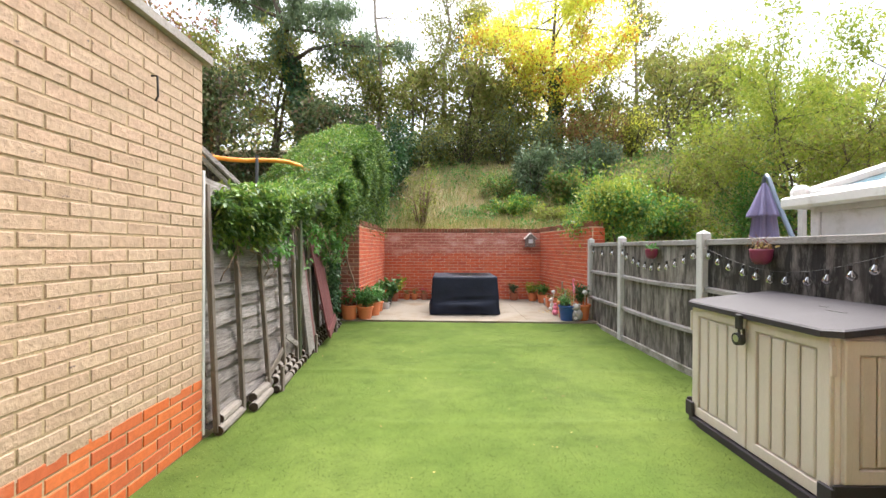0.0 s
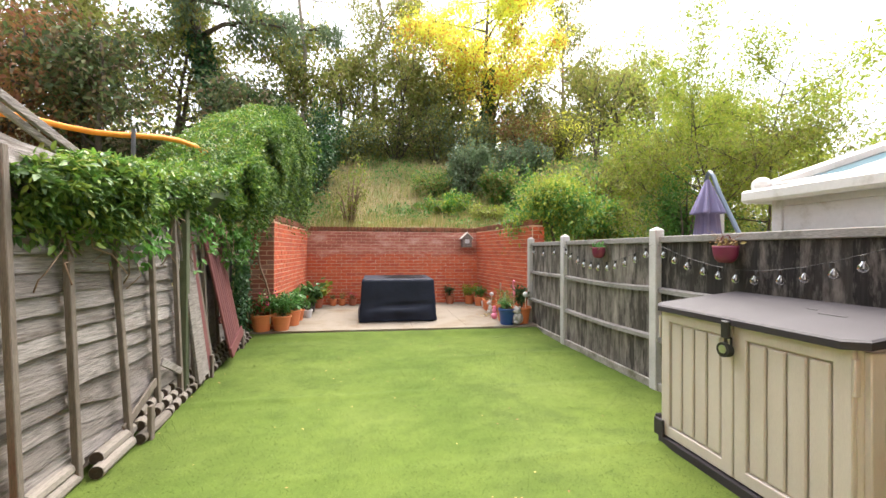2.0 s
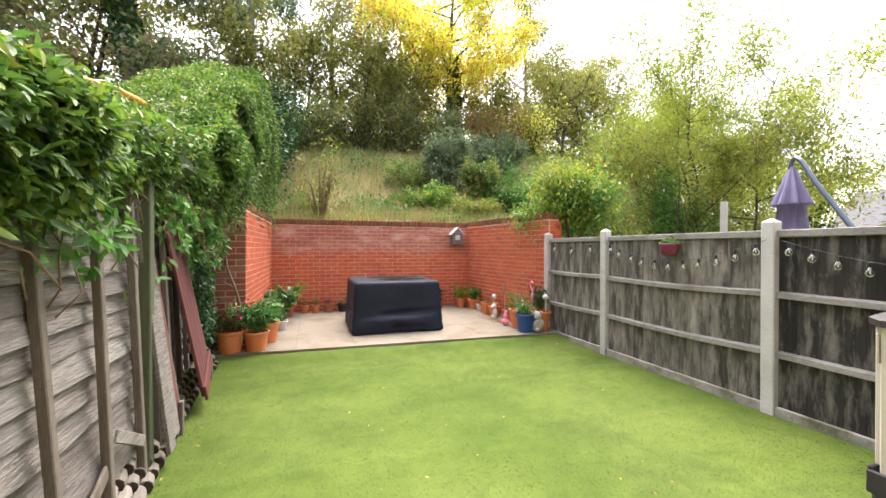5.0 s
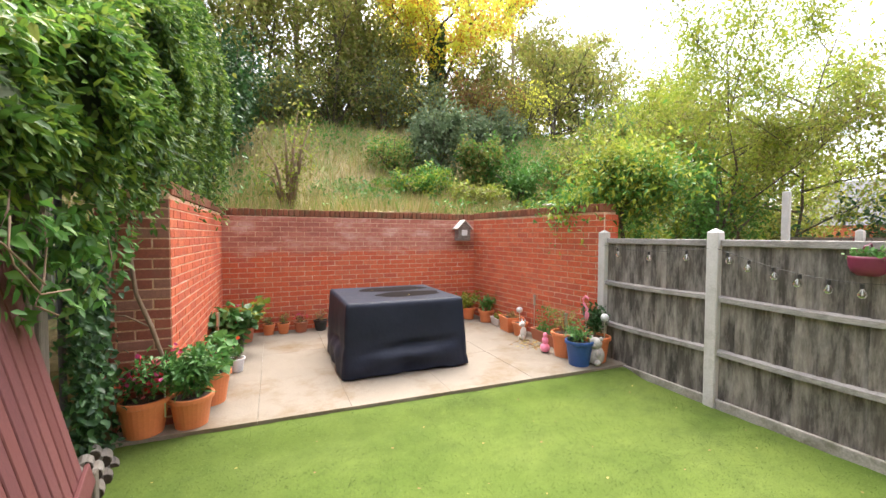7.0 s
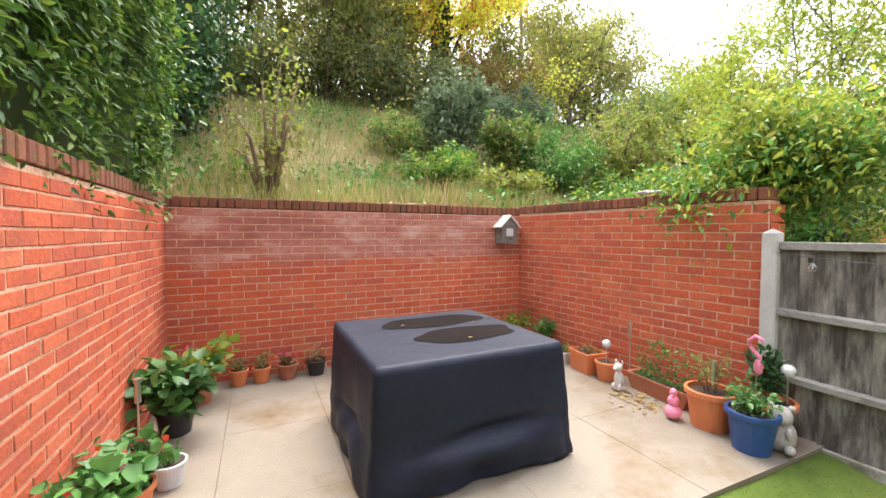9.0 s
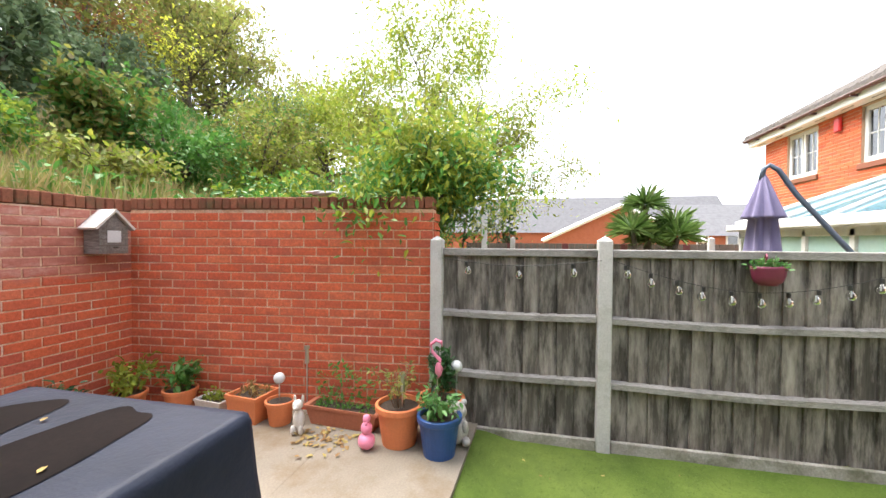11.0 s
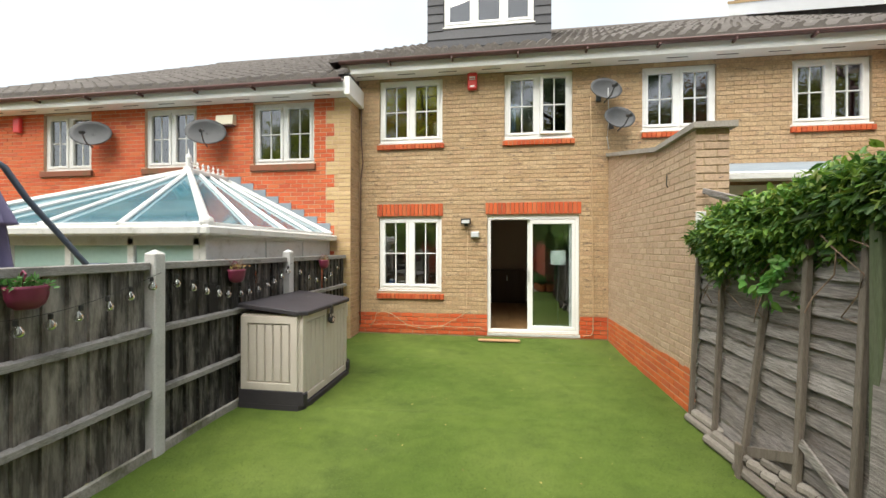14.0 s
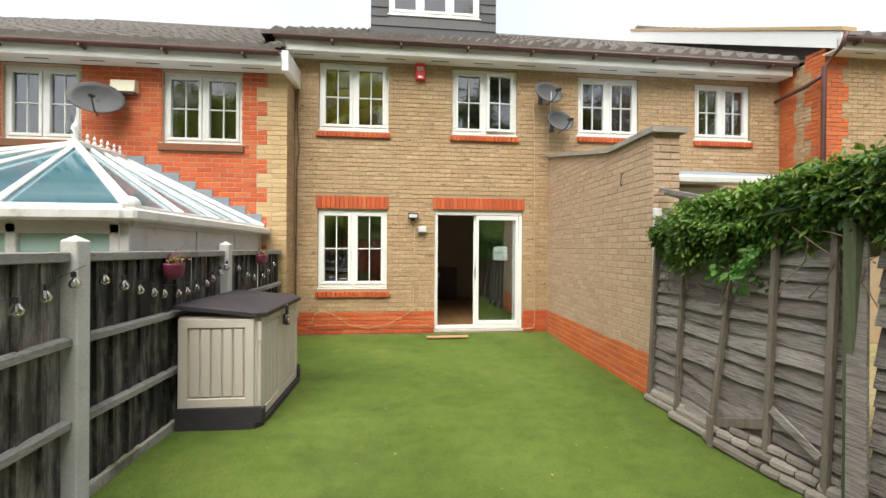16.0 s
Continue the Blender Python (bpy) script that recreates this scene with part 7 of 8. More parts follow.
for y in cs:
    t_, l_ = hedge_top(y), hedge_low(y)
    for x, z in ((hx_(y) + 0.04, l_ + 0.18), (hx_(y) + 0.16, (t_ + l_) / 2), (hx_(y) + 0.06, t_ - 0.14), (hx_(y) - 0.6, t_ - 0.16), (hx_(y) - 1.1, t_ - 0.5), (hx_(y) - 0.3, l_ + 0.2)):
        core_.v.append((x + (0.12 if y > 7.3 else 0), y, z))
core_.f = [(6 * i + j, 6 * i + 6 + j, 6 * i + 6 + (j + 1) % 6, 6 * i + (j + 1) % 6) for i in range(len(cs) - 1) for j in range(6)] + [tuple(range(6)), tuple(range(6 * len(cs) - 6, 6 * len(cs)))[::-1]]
part("inner_growth", core_, M["dark_leaf"], hedge, "solid dark green body filling the hedge")
vines = Geo()
for k in range(26):
    y = r.uniform(3.3, 7.3)
    z = hedge_low(y) + r.uniform(0.0, 0.2)
    p = [Vector((hx_(y) + 0.06 + r.uniform(0, 0.08), y, z))]
    for s in range(4):
        p.append(p[-1] + Vector((r.uniform(-0.05, 0.05), r.uniform(-0.16, 0.16), -r.uniform(0.0, 0.16))))
    vines.tube(p, 0.004, 4)
part("stem_tangle", vines, M["stem"], hedge, "thin hanging vine stems", smooth=True, kind="stuff")
for path_, radii_ in (
        ([(-1.30, 7.40, 1.45), (-1.25, 7.36, 1.1), (-1.16, 7.35, 0.85), (-1.10, 7.36, 0.62), (-1.15, 7.37, 0.45), (-1.22, 7.4, 0.3)], [0.014, 0.014, 0.016, 0.014, 0.012, 0.010]),
        ([(-1.16, 7.35, 0.85), (-1.3, 7.32, 0.95), (-1.45, 7.3, 0.98)], [0.007, 0.005, 0.003]),
        ([(-1.42, 7.3, 0.1), (-1.44, 7.32, 0.8), (-1.38, 7.34, 1.6)], [0.035, 0.03, 0.02])):
    part("vine_stem", Geo().tube(path_, radii_, 7), M["stem"], hedge, "bare twisting vine stem", smooth=True)
n = 900
k_ = rng.integers(0, 26, n)
sy, sl = rng.uniform(3.3, 7.2, 26), rng.uniform(0.15, 0.62, 26)
tt = rng.uniform(0, 1, n)
base_z = np.array([hedge_low(y) for y in sy])
pos = np.stack([np.array([hx_(y) for y in sy])[k_] + 0.10 + 0.10 * np.sin(tt * 5 + k_), sy[k_] + 0.06 * np.sin(tt * 6 + k_) + rng.normal(0, 0.03, n), base_z[k_] + 0.12 - tt * sl[k_]], 1)
part("trailing_shoot", leaves(pos, rng.normal(size=(n, 3)) * 0.6 + np.array([0.3, 0, -0.7]), rng.normal(size=(n, 3)) * 0.4 + np.array([0.7, 0, 0.5]), rng.uniform(0.04, 0.09, n), 0.5), M["fresh_leaf"], hedge, kind="stuff")
n = 2600
iy, iz = rng.uniform(6.98, 7.36, n), rng.uniform(0.1, 1.6, n)
pos = np.stack([np.where(iy > 6.86, -1.46, -1.40) + rng.normal(0, 0.05, n), iy, iz], 1)
part("leaves", leaves(pos, rng.normal(size=(n, 3)) * 0.6 + np.array([0.4, -0.2, -0.6]), rng.normal(size=(n, 3)) * 0.4 + np.array([0.6, -0.4, 0.5]), rng.uniform(0.035, 0.07, n), 0.6), M["ivy"], hedge, kind="stuff")

# ---------------- trampoline next door ----------------
tr = thing("trampoline", "trampoline with an orange padded ring and black safety net", "trampoline", (-3.42, 7.25, 0))
RR = 1.65
ringz = 2.73
part("padded_ring", Geo().tube([(RR * math.cos(a), RR * math.sin(a), ringz - 0.05 * math.cos(a * 6)) for a in [math.tau * i / 48 for i in range(49)]], 0.035, 8), M["orange_foam"], tr, smooth=True)
netg = Geo()
netg.v = [(RR * math.cos(a), RR * math.sin(a), z) for z in (1.0, ringz - 0.03) for a in [math.tau * i / 48 for i in range(48)]]
netg.f = [(i, (i + 1) % 48, 48 + (i + 1) % 48, 48 + i) for i in range(48)]
part("safety_net", netg, M["net"], tr, "sheer black safety net")
part("mat", Geo().lathe([(0.0005, 0.95), (1.4, 0.95), (1.62, 0.97), (1.7, 0.95), (1.62, 0.93)], 40), M["black"], tr)
for i in range(6):
    a = math.tau * (i + 0.2) / 6
    part("pole", Geo().tube([(RR * 1.03 * math.cos(a), RR * 1.03 * math.sin(a), -0.05), (RR * 1.03 * math.cos(a), RR * 1.03 * math.sin(a), ringz + 0.05)], 0.022, 8), M["dish"], tr, "grey padded pole")

# ---------------- beyond the right fence: conservatory, parasol, palm ----------------
co = thing("conservatory", "white conservatory with a blue-tinted glazed hipped roof", "conservatory", (0, 0, 0), kind="structure")
CX0, CX1, CY0, CY1, EZ = 3.57, 7.55, NB_Y + 0.02, 3.38, 1.84
AP, RZ = (5.58, 1.30), 2.84
cw = Geo().box(CX0, CY0, -0.05, CX0 + 0.07, CY1, 0.6).box(CX0 + 0.07, CY1 - 0.07, -0.05, CX1, CY1, 0.6).box(CX1 - 0.07, CY0, -0.05, CX1, CY1 - 0.07, 0.6)
part("base_wall", cw, M["nb_red"], co)
fr = Geo()
for a, b in ((CY0, CY0 + 0.08), (CY1 - 0.08, CY1), (1.30, 1.38), (2.25, 2.33)):
    fr.cbox(CX0, a, 0.6, CX0 + 0.07, b, 1.72)
fr.cbox(CX0, CY0, 1.70, CX0 + 0.072, CY1, 1.80).cbox(CX0, CY0, 0.6, CX0 + 0.072, CY1, 0.66).cbox(CX0, CY0, 1.34, CX0 + 0.071, CY1, 1.40)
for i in range(6):
    x = CX0 + 0.07 + i * (CX1 - CX0 - 0.15) / 5
    fr.cbox(x, CY1 - 0.07, 0.6, x + 0.08, CY1, 1.72)
fr.cbox(CX0 + 0.072, CY1 - 0.071, 1.64, CX1, CY1, 1.80).cbox(CX0 + 0.072, CY1 - 0.071, 0.6, CX1, CY1, 0.66)
part("frame", fr, M["dull_white"], co, "white plastic wall framing")
part("panel", Geo().cbox(CX0 + 0.015, CY0 + 0.08, 1.40, CX0 + 0.05, CY1 - 0.08, 1.70, 0.003), M["dull_white"], co)
for i in range(5):
    x = CX0 + 0.07 + i * (CX1 - CX0 - 0.15) / 5
    part("pane", Geo().box(x + 0.08, CY1 - 0.04, 0.66, x + (CX1 - CX0 - 0.15) / 5, CY1 - 0.034, 1.64), M["pale_glazing"], co).visible_shadow = False
gut = Geo()
O = 0.14
for (xa, ya, xb, yb) in ((CX0 - O, CY0, CX0 - O + 0.10, CY1 + O), (CX0 - O + 0.10, CY1 + O - 0.10, CX1 + O, CY1 + O), (CX1 + O - 0.1, CY0, CX1 + O, CY1 + O - 0.1)):
    gut.cbox(xa, ya, EZ - 0.10, xb, yb, EZ, 0.02)
part("gutter", gut, M["dull_white"], co, "white moulded gutter")
part("eave_board", Geo().cbox(CX0 - 0.03, CY0, 1.78, CX0 + 0.10, CY1 + 0.03, 1.88).cbox(CX0 + 0.1, CY1 - 0.1, 1.78, CX1 + 0.03, CY1 + 0.03, 1.88), M["dull_white"], co)
corners = [(CX0 - 0.02, CY1 + 0.02), (CX1 + 0.02, CY1 + 0.02)]
ap = Vector((AP[0], AP[1], RZ))
back = Vector((AP[0], CY0, RZ))


def roof_face(eave_a, eave_b, top_a, top_b, bars):
    """Panes between bars, from an eave line to a ridge line."""
    ea, eb, ta, tb = map(Vector, (eave_a, eave_b, top_a, top_b))
    nrm2 = (eb - ea).cross(ta - ea).normalized()
    if nrm2.z < 0:
        nrm2 = -nrm2
    for i in range(bars):
        f0, f1 = i / bars, (i + 1) / bars
        g = Geo().quad(ea.lerp(eb, f0), ea.lerp(eb, f1), ta.lerp(tb, f1), ta.lerp(tb, f0))
        part("roof_pane", g, M["roof_glass"], co).visible_shadow = False
    for i in range(bars + 1):
        f = i / bars
        a, b = ea.lerp(eb, f) + nrm2 * 0.02, ta.lerp(tb, f) + nrm2 * 0.02
        w = 0.042 if i in (0, bars) else 0.027
        part("glazing_bar", Geo().tube([a, b], w, 6), M["dull_white"], co)


roof_face((*corners[0], EZ), (*corners[1], EZ), ap - Vector((0.02, 0, 0)), ap + Vector((0.02, 0, 0)), 4)
roof_face((CX0 - 0.02, CY0, EZ), (CX0 - 0.02, CY1 + 0.02, EZ), back, ap, 4)
roof_face((CX1 + 0.02, CY0, EZ), (CX1 + 0.02, CY1 + 0.02, EZ), back, ap, 4)
part("ridge", Geo().cbox(AP[0] - 0.07, CY0, RZ - 0.02, AP[0] + 0.07, AP[1] + 0.06, RZ + 0.07, 0.02), M["dull_white"], co)
for i in range(7):
    part("crest", Geo().lathe([(0.012, 0.07), (0.03, 0.10), (0.008, 0.13), (0.022, 0.16), (0.0005, 0.21)], 8, (AP[0], CY0 + 0.08 + i * 0.12, RZ)), M["dull_white"], co)
part("finial", Geo().lathe([(0.03, 0.06), (0.045, 0.12), (0.02, 0.16), (0.05, 0.21), (0.04, 0.26), (0.012, 0.30), (0.0005, 0.40)], 12, (AP[0], AP[1], RZ)), M["dull_white"], co, smooth=True)
part("hub_cap", Geo().ball((CX0 - 0.04, CY1 + 0.04, EZ + 0.03), 0.07, 8), M["dull_white"], co)
for i in range(8):
    f = i / 8
    part("flashing", Geo().cbox(CX0 + f * 1.96, CY0 - 0.018, EZ + f * 0.98, CX0 + (f + 0.14) * 1.96, CY0 - 0.003, EZ + f * 0.98 + 0.22, 0.004), M["lead"], co, "stepped lead flashing")
structure("floor_conservatory", "pale floor", Geo().box(CX0 + 0.07, CY0, -0.05, CX1 - 0.07, CY1 - 0.07, 0.05), M["slab"])

um = thing("parasol", "closed lavender cantilever parasol on a blue-grey arm", "parasol", (4.25, 4.68, 0))
prof_ = [(0.015, 2.17), (0.045, 2.09), (0.085, 1.95), (0.135, 1.80), (0.140, 1.78), (0.09, 1.77), (0.115, 1.5), (0.16, 1.15), (0.15, 1.1)]
cg = Geo()
n_ = 40
for rad, z in prof_:
    cg.v += [(rad * (1 + 0.28 * math.cos(8 * a + 0.4) * (0.3 if z > 2.05 else 1)) * math.cos(a), rad * (1 + 0.28 * math.cos(8 * a + 0.4)) * math.sin(a), z) for a in [math.tau * i / n_ for i in range(n_)]]
cg.f = [(j * n_ + i, j * n_ + (i + 1) % n_, (j + 1) * n_ + (i + 1) % n_, (j + 1) * n_ + i) for j in range(len(prof_) - 1) for i in range(n_)]
part("canopy", cg, M["lavender"], um, "folded lavender canvas", smooth=True)
part("arm", Geo().tube([(0, 0.02, 2.12), (0.0, 0.0, 2.22), (-0.01, -0.04, 2.25), (-0.03, -0.10, 2.20), (-0.06, -0.22, 1.98), (-0.17, -0.62, 1.40), (-0.32, -1.15, 0.55)], 0.022, 10), M["blue_metal"], um, smooth=True)
part("pole", Geo().tube([(-0.30, -1.1, 0.0), (-0.30, -1.1, 1.38)], 0.03, 10), M["blue_metal"], um)
part("crank_box", Geo().cbox(-0.23, -0.72, 1.22, -0.13, -0.60, 1.48, 0.01), M["blue_metal"], um)
part("base_plate", Geo().cbox(-0.7, -1.5, -0.06, 0.1, -0.7, 0.0), M["blue_metal"], um)

pm = thing("palm_shrub", "spiky cordyline palm with strap leaves", "palm", (7.8, 4.62, 0))
g = Geo()
P, A_, NN, S_ = [], [], [], []
gr = np.random.default_rng(3)
for hx_, hy_, hz_ in ((0.0, 0.12, 2.22), (0.25, 0.3, 1.8), (-0.25, 0.38, 1.75), (0.15, -0.4, 1.85), (-0.2, -0.35, 1.65), (0.0, 0.05, 1.6)):
    g.tube([(hx_ * 0.2, hy_ * 0.2, -0.05), (hx_ * 0.6, hy_ * 0.6, hz_ * 0.55), (hx_, hy_, hz_)], [0.07, 0.055, 0.04], 8)
    m = 170
    dd = gr.normal(size=(m, 3))
    dd /= np.linalg.norm(dd, axis=1, keepdims=True)
    dd[:, 2] = np.abs(dd[:, 2]) * 0.9 - 0.25
    P.append(np.tile([hx_, hy_, hz_], (m, 1)) + dd * 0.04)
    A_.append(dd)
    NN.append(np.tile([0, 0, 1.0], (m, 1)) + gr.normal(size=(m, 3)) * 0.2)
    S_.append(gr.uniform(0.28, 0.46, m))
part("stem", g, M["bark"], pm, smooth=True)
part("fronds", leaves(np.concatenate(P), np.concatenate(A_), np.concatenate(NN), np.concatenate(S_), 0.09, 0.5), M["palm_leaf"], pm, kind="stuff")

bf = structure("fence_far", "brown board fence of the next garden with concrete posts")
for i in range(44):
    part("board", Geo().cbox(8.6, 2.6 + i * 0.125, -0.05, 8.622, 2.6 + i * 0.125 + 0.12, 1.52, 0.003), M["maroon"] if i % 9 == 0 else M["batten"], bf)
for y in (3.4, 5.25, 7.1):
    part("concrete_post", post_geo(1.66), M["concrete"], bf).location = (8.52, y, 0)
solid("leaning_post", Geo().cbox(-0.05, -0.05, -0.05, 0.05, 0.05, 2.26, 0.01), M["concrete"], "grey concrete post standing beyond the fence", "post", at=(7.3, 7.55, 0), rz=10)

# houses across the gardens
def far_house(name, label, x0, x1, y0, y1, ze, zr, wall_m, along="y", gable=True):
    h = thing(name, label, "house", (0, 0, 0))
    part("wall", Geo().box(x0, y0, -0.06, x1, y1, ze), M[wall_m], h)
    if along == "y":
        xm = (x0 + x1) / 2
        part("roof", Geo().add([(x0 - 0.25, y0 - 0.2, ze - 0.08), (x0 - 0.25, y1 + 0.2, ze - 0.08), (xm, y0 - 0.2, zr), (xm, y1 + 0.2, zr), (x1 + 0.25, y0 - 0.2, ze - 0.08), (x1 + 0.25, y1 + 0.2, ze - 0.08)],
                               [(0, 2, 3, 1), (2, 4, 5, 3), (0, 4, 2), (1, 3, 5)]), M["grey_tile"], h)
    else:
        ym = (y0 + y1) / 2
        part("gable", Geo().add([(x, y, z) for x in (x0, x0 + 0.3) for y, z in ((y0, ze), (y1, ze), (ym, zr - 0.1))], [(0, 2, 1), (3, 4, 5), (0, 1, 4, 3), (1, 2, 5, 4), (2, 0, 3, 5)]), M[wall_m], h)
        part("roof", Geo().add([(x0 - 0.2, y0 - 0.3, ze - 0.15), (x1, y0 - 0.3, ze - 0.15), (x1, ym, zr), (x0 - 0.2, ym, zr), (x1, y1 + 0.3, ze - 0.15), (x0 - 0.2, y1 + 0.3, ze - 0.15)],
                               [(0, 1, 2, 3), (3, 2, 4, 5)]), M["grey_tile"], h)
        for ya in (y0 - 0.3, y1 + 0.3):
            part("bargeboard", Geo().tube([(x0 - 0.22, ya, ze - 0.15), (x0 - 0.22, ym, zr)], 0.11, 4), M["white"], h)
    return h


M["far_brick"] = surface("distant_red_brick", [(0.40, 0.12, 0.06), (0.46, 0.15, 0.08)], 0.9, 6, 30, 0.2, grain=0.3)
far_house("garage_house", "low red brick gable with white bargeboards across the gardens", 21.0, 27, -0.9, 5.9, 1.75, 3.35, "far_brick", "x")
h2 = far_house("terraced_house", "long pale house with a grey tiled roof", 31, 38, -7, 18, 2.3, 5.2, "far_brick", "y")
h3 = far_house("terraced_house", "distant house with a grey tiled roof and white windows", 24.0, 31, -11, -1.4, 2.0, 3.9, "far_brick", "y")
for y in (-4.6, -2.6):
    wv = part("window", Geo().cbox(23.93, y, 1.35, 23.99, y + 1.2, 1.95, 0.02), M["white"], h3)
    part("pane", Geo().box(23.92, y + 0.08, 1.42, 23.928, y + 0.55, 1.9).box(23.92, y + 0.65, 1.42, 23.928, y + 1.12, 1.9), M["glass"], wv)

# neighbour's lean-to and window past the wing wall
nbx = thing("porch", "white lean-to porch with a window beyond the wing wall", "porch", (0, 0, 0), kind="structure")
part("wall", Geo().box(-4.4, 0.02, -0.05, -1.72, 2.2, 1.6), M["dull_white"], nbx)
part("window_frame", Geo().cbox(-4.4, 2.13, 1.6, -1.72, 2.2, 1.68).cbox(-4.4, 2.13, 2.22, -1.72, 2.2, 2.32).cbox(-1.80, 2.13, 1.68, -1.72, 2.2, 2.22).cbox(-3.1, 2.13, 1.68, -3.02, 2.2, 2.22), M["white"], nbx)
part("pane", Geo().box(-4.4, 2.15, 1.68, -1.80, 2.16, 2.22), M["glass"], nbx)
part("roof", Geo().add([(x, y, z) for x in (-4.5, -1.66) for y, z in ((2.35, 2.36), (2.35, 2.44), (0.02, 3.0), (0.02, 2.9))], [(0, 1, 2, 3), (7, 6, 5, 4), (0, 4, 5, 1), (1, 5, 6, 2), (3, 7, 4, 0)]), M["lead"], nbx)
part("gutter", Geo().cbox(-4.5, 2.352, 2.33, -1.66, 2.45, 2.43, 0.02), M["dull_white"], nbx)

# ---------------- the bank: grass, saplings, bushes, trees ----------------
n = 52000
bx, by = rng.uniform(-6, 14, n), 10.38 + 9.5 * rng.uniform(0, 1, n) ** 1.3
side = (bx > 3.4) & (rng.uniform(0, 1, n) < 0.5)
by = np.where(side, rng.uniform(8.3, 14, n), by)
bz = np.array([land(x, y) for x, y in zip(bx, by)])
okz = bz > 0.2
bx, by, bz = bx[okz], by[okz], bz[okz]
hgt = rng.uniform(0.10, 0.42, len(bx)) * (0.6 + 0.6 * np.array([noise.noise((x * 0.8, y * 0.8, 2)) for x, y in zip(bx, by)]) ** 2 + 0.3)
gr_ = new("bank_grass", mesh_of("bank_grass", blades(np.stack([bx, by, bz - 0.03], 1), hgt, rng.uniform(0.010, 0.028, len(bx)), rng.uniform(0.0, 0.20, len(bx))), M["straw"]))
tagged(gr_, "long dry and green grass covering the bank", "grass", kind="stuff")
n = 34000
bx, by = rng.uniform(-6, 14, n), rng.uniform(8.4, 19, n)
bz = np.array([land(x, y) for x, y in zip(bx, by)])
okz = (bz > 0.3) & (np.array([noise.noise((x * 0.5, y * 0.5, 12)) for x, y in zip(bx, by)]) > 0.0)
pos = np.stack([bx, by, bz + rng.uniform(0.0, 0.25, n)], 1)[okz]
m = len(pos)
tagged(new("bank_weeds", mesh_of("bank_weeds", leaves(pos, rng.normal(size=(m, 3)) * 0.7 + np.array([0, -0.2, 0.3]), rng.normal(size=(m, 3)) * 0.4 + np.array([0, -0.3, 1]), rng.uniform(0.05, 0.13, m), 0.5), M["fresh_leaf"])),
       "low green weeds and brambles on the bank", "weeds", kind="stuff")


def on(x, y):
    return (x, y, land(x, y) - 0.05)


tree("tall_tree", "tall grey-green tree with an ivy-clad leaning trunk on the bank", on(-5.1, 16.5), 11.5, 4.2, 0.25, "grey_leaf", 30000, 0.19, 41, first=0.36, limbs=14, lean=(-3.0, 0), droop=0.5, ivy=4.2, clump=0.42, slim=0.3)
tree("slender_tree", "slender pale tree with few leaves", on(-2.5, 17.5), 12.5, 1.6, 0.10, "olive_leaf", 900, 0.12, 42, "pale_bark", 0.5, 8, clump=0.5)
tree("yellow_tree", "tall tree in bright yellow autumn leaf with an ivy-clad trunk", on(5.8, 18.8), 9.4, 4.4, 0.15, "yellow_leaf", 42000, 0.14, 43, first=0.10, limbs=26, ivy=4.0, clump=0.62, leaf2="orange_leaf", share2=0.18, rise=0.30)
tree("bare_tree", "thin half-bare tree with olive leaves", on(0.6, 19.0), 9.6, 2.6, 0.12, "olive_leaf", 6000, 0.13, 44, "pale_bark", 0.30, 12, clump=0.55, rise=0.9)
tree("bare_tree", "thin half-bare tree with olive leaves", on(2.2, 20.0), 8.2, 2.4, 0.10, "olive_leaf", 5000, 0.13, 45, "pale_bark", 0.3, 12, clump=0.55, rise=0.9)
tree("bare_tree", "thin half-bare tree with a pale trunk", on(10.3, 20.0), 9.0, 2.4, 0.12, "olive_leaf", 4500, 0.14, 46, "pale_bark", 0.35, 11, clump=0.55, rise=0.8)
tree("oak_tree", "rounded olive-green tree on the bank", on(13.6, 20.5), 6.8, 3.2, 0.18, "olive_leaf", 9000, 0.16, 47, first=0.25, limbs=12, clump=0.6)
tree("feathery_tree", "feathery yellow-green tree with airy spreading branches", on(9.1, 8.85), 5.4, 2.6, 0.034, "lime_leaf", 40000, 0.092, 48, first=0.22, limbs=30, clump=0.44, slim=0.36, droop=0.12, rise=0.5, trunks=3, leaf2="olive_leaf", share2=0.3)
tree("lime_tree", "yellow-green spreading tree behind the conservatory", on(13.2, 14.0), 3.2, 3.2, 0.10, "lime_leaf", 14000, 0.15, 49, first=0.12, limbs=16, clump=0.6, slim=0.4, rise=0.4)
tree("lime_tree", "yellow-green spreading tree at the bank end", on(17.5, 12.5), 4.0, 3.4, 0.14, "lime_leaf", 9000, 0.16, 50, first=0.2, limbs=12, clump=0.6, slim=0.4)
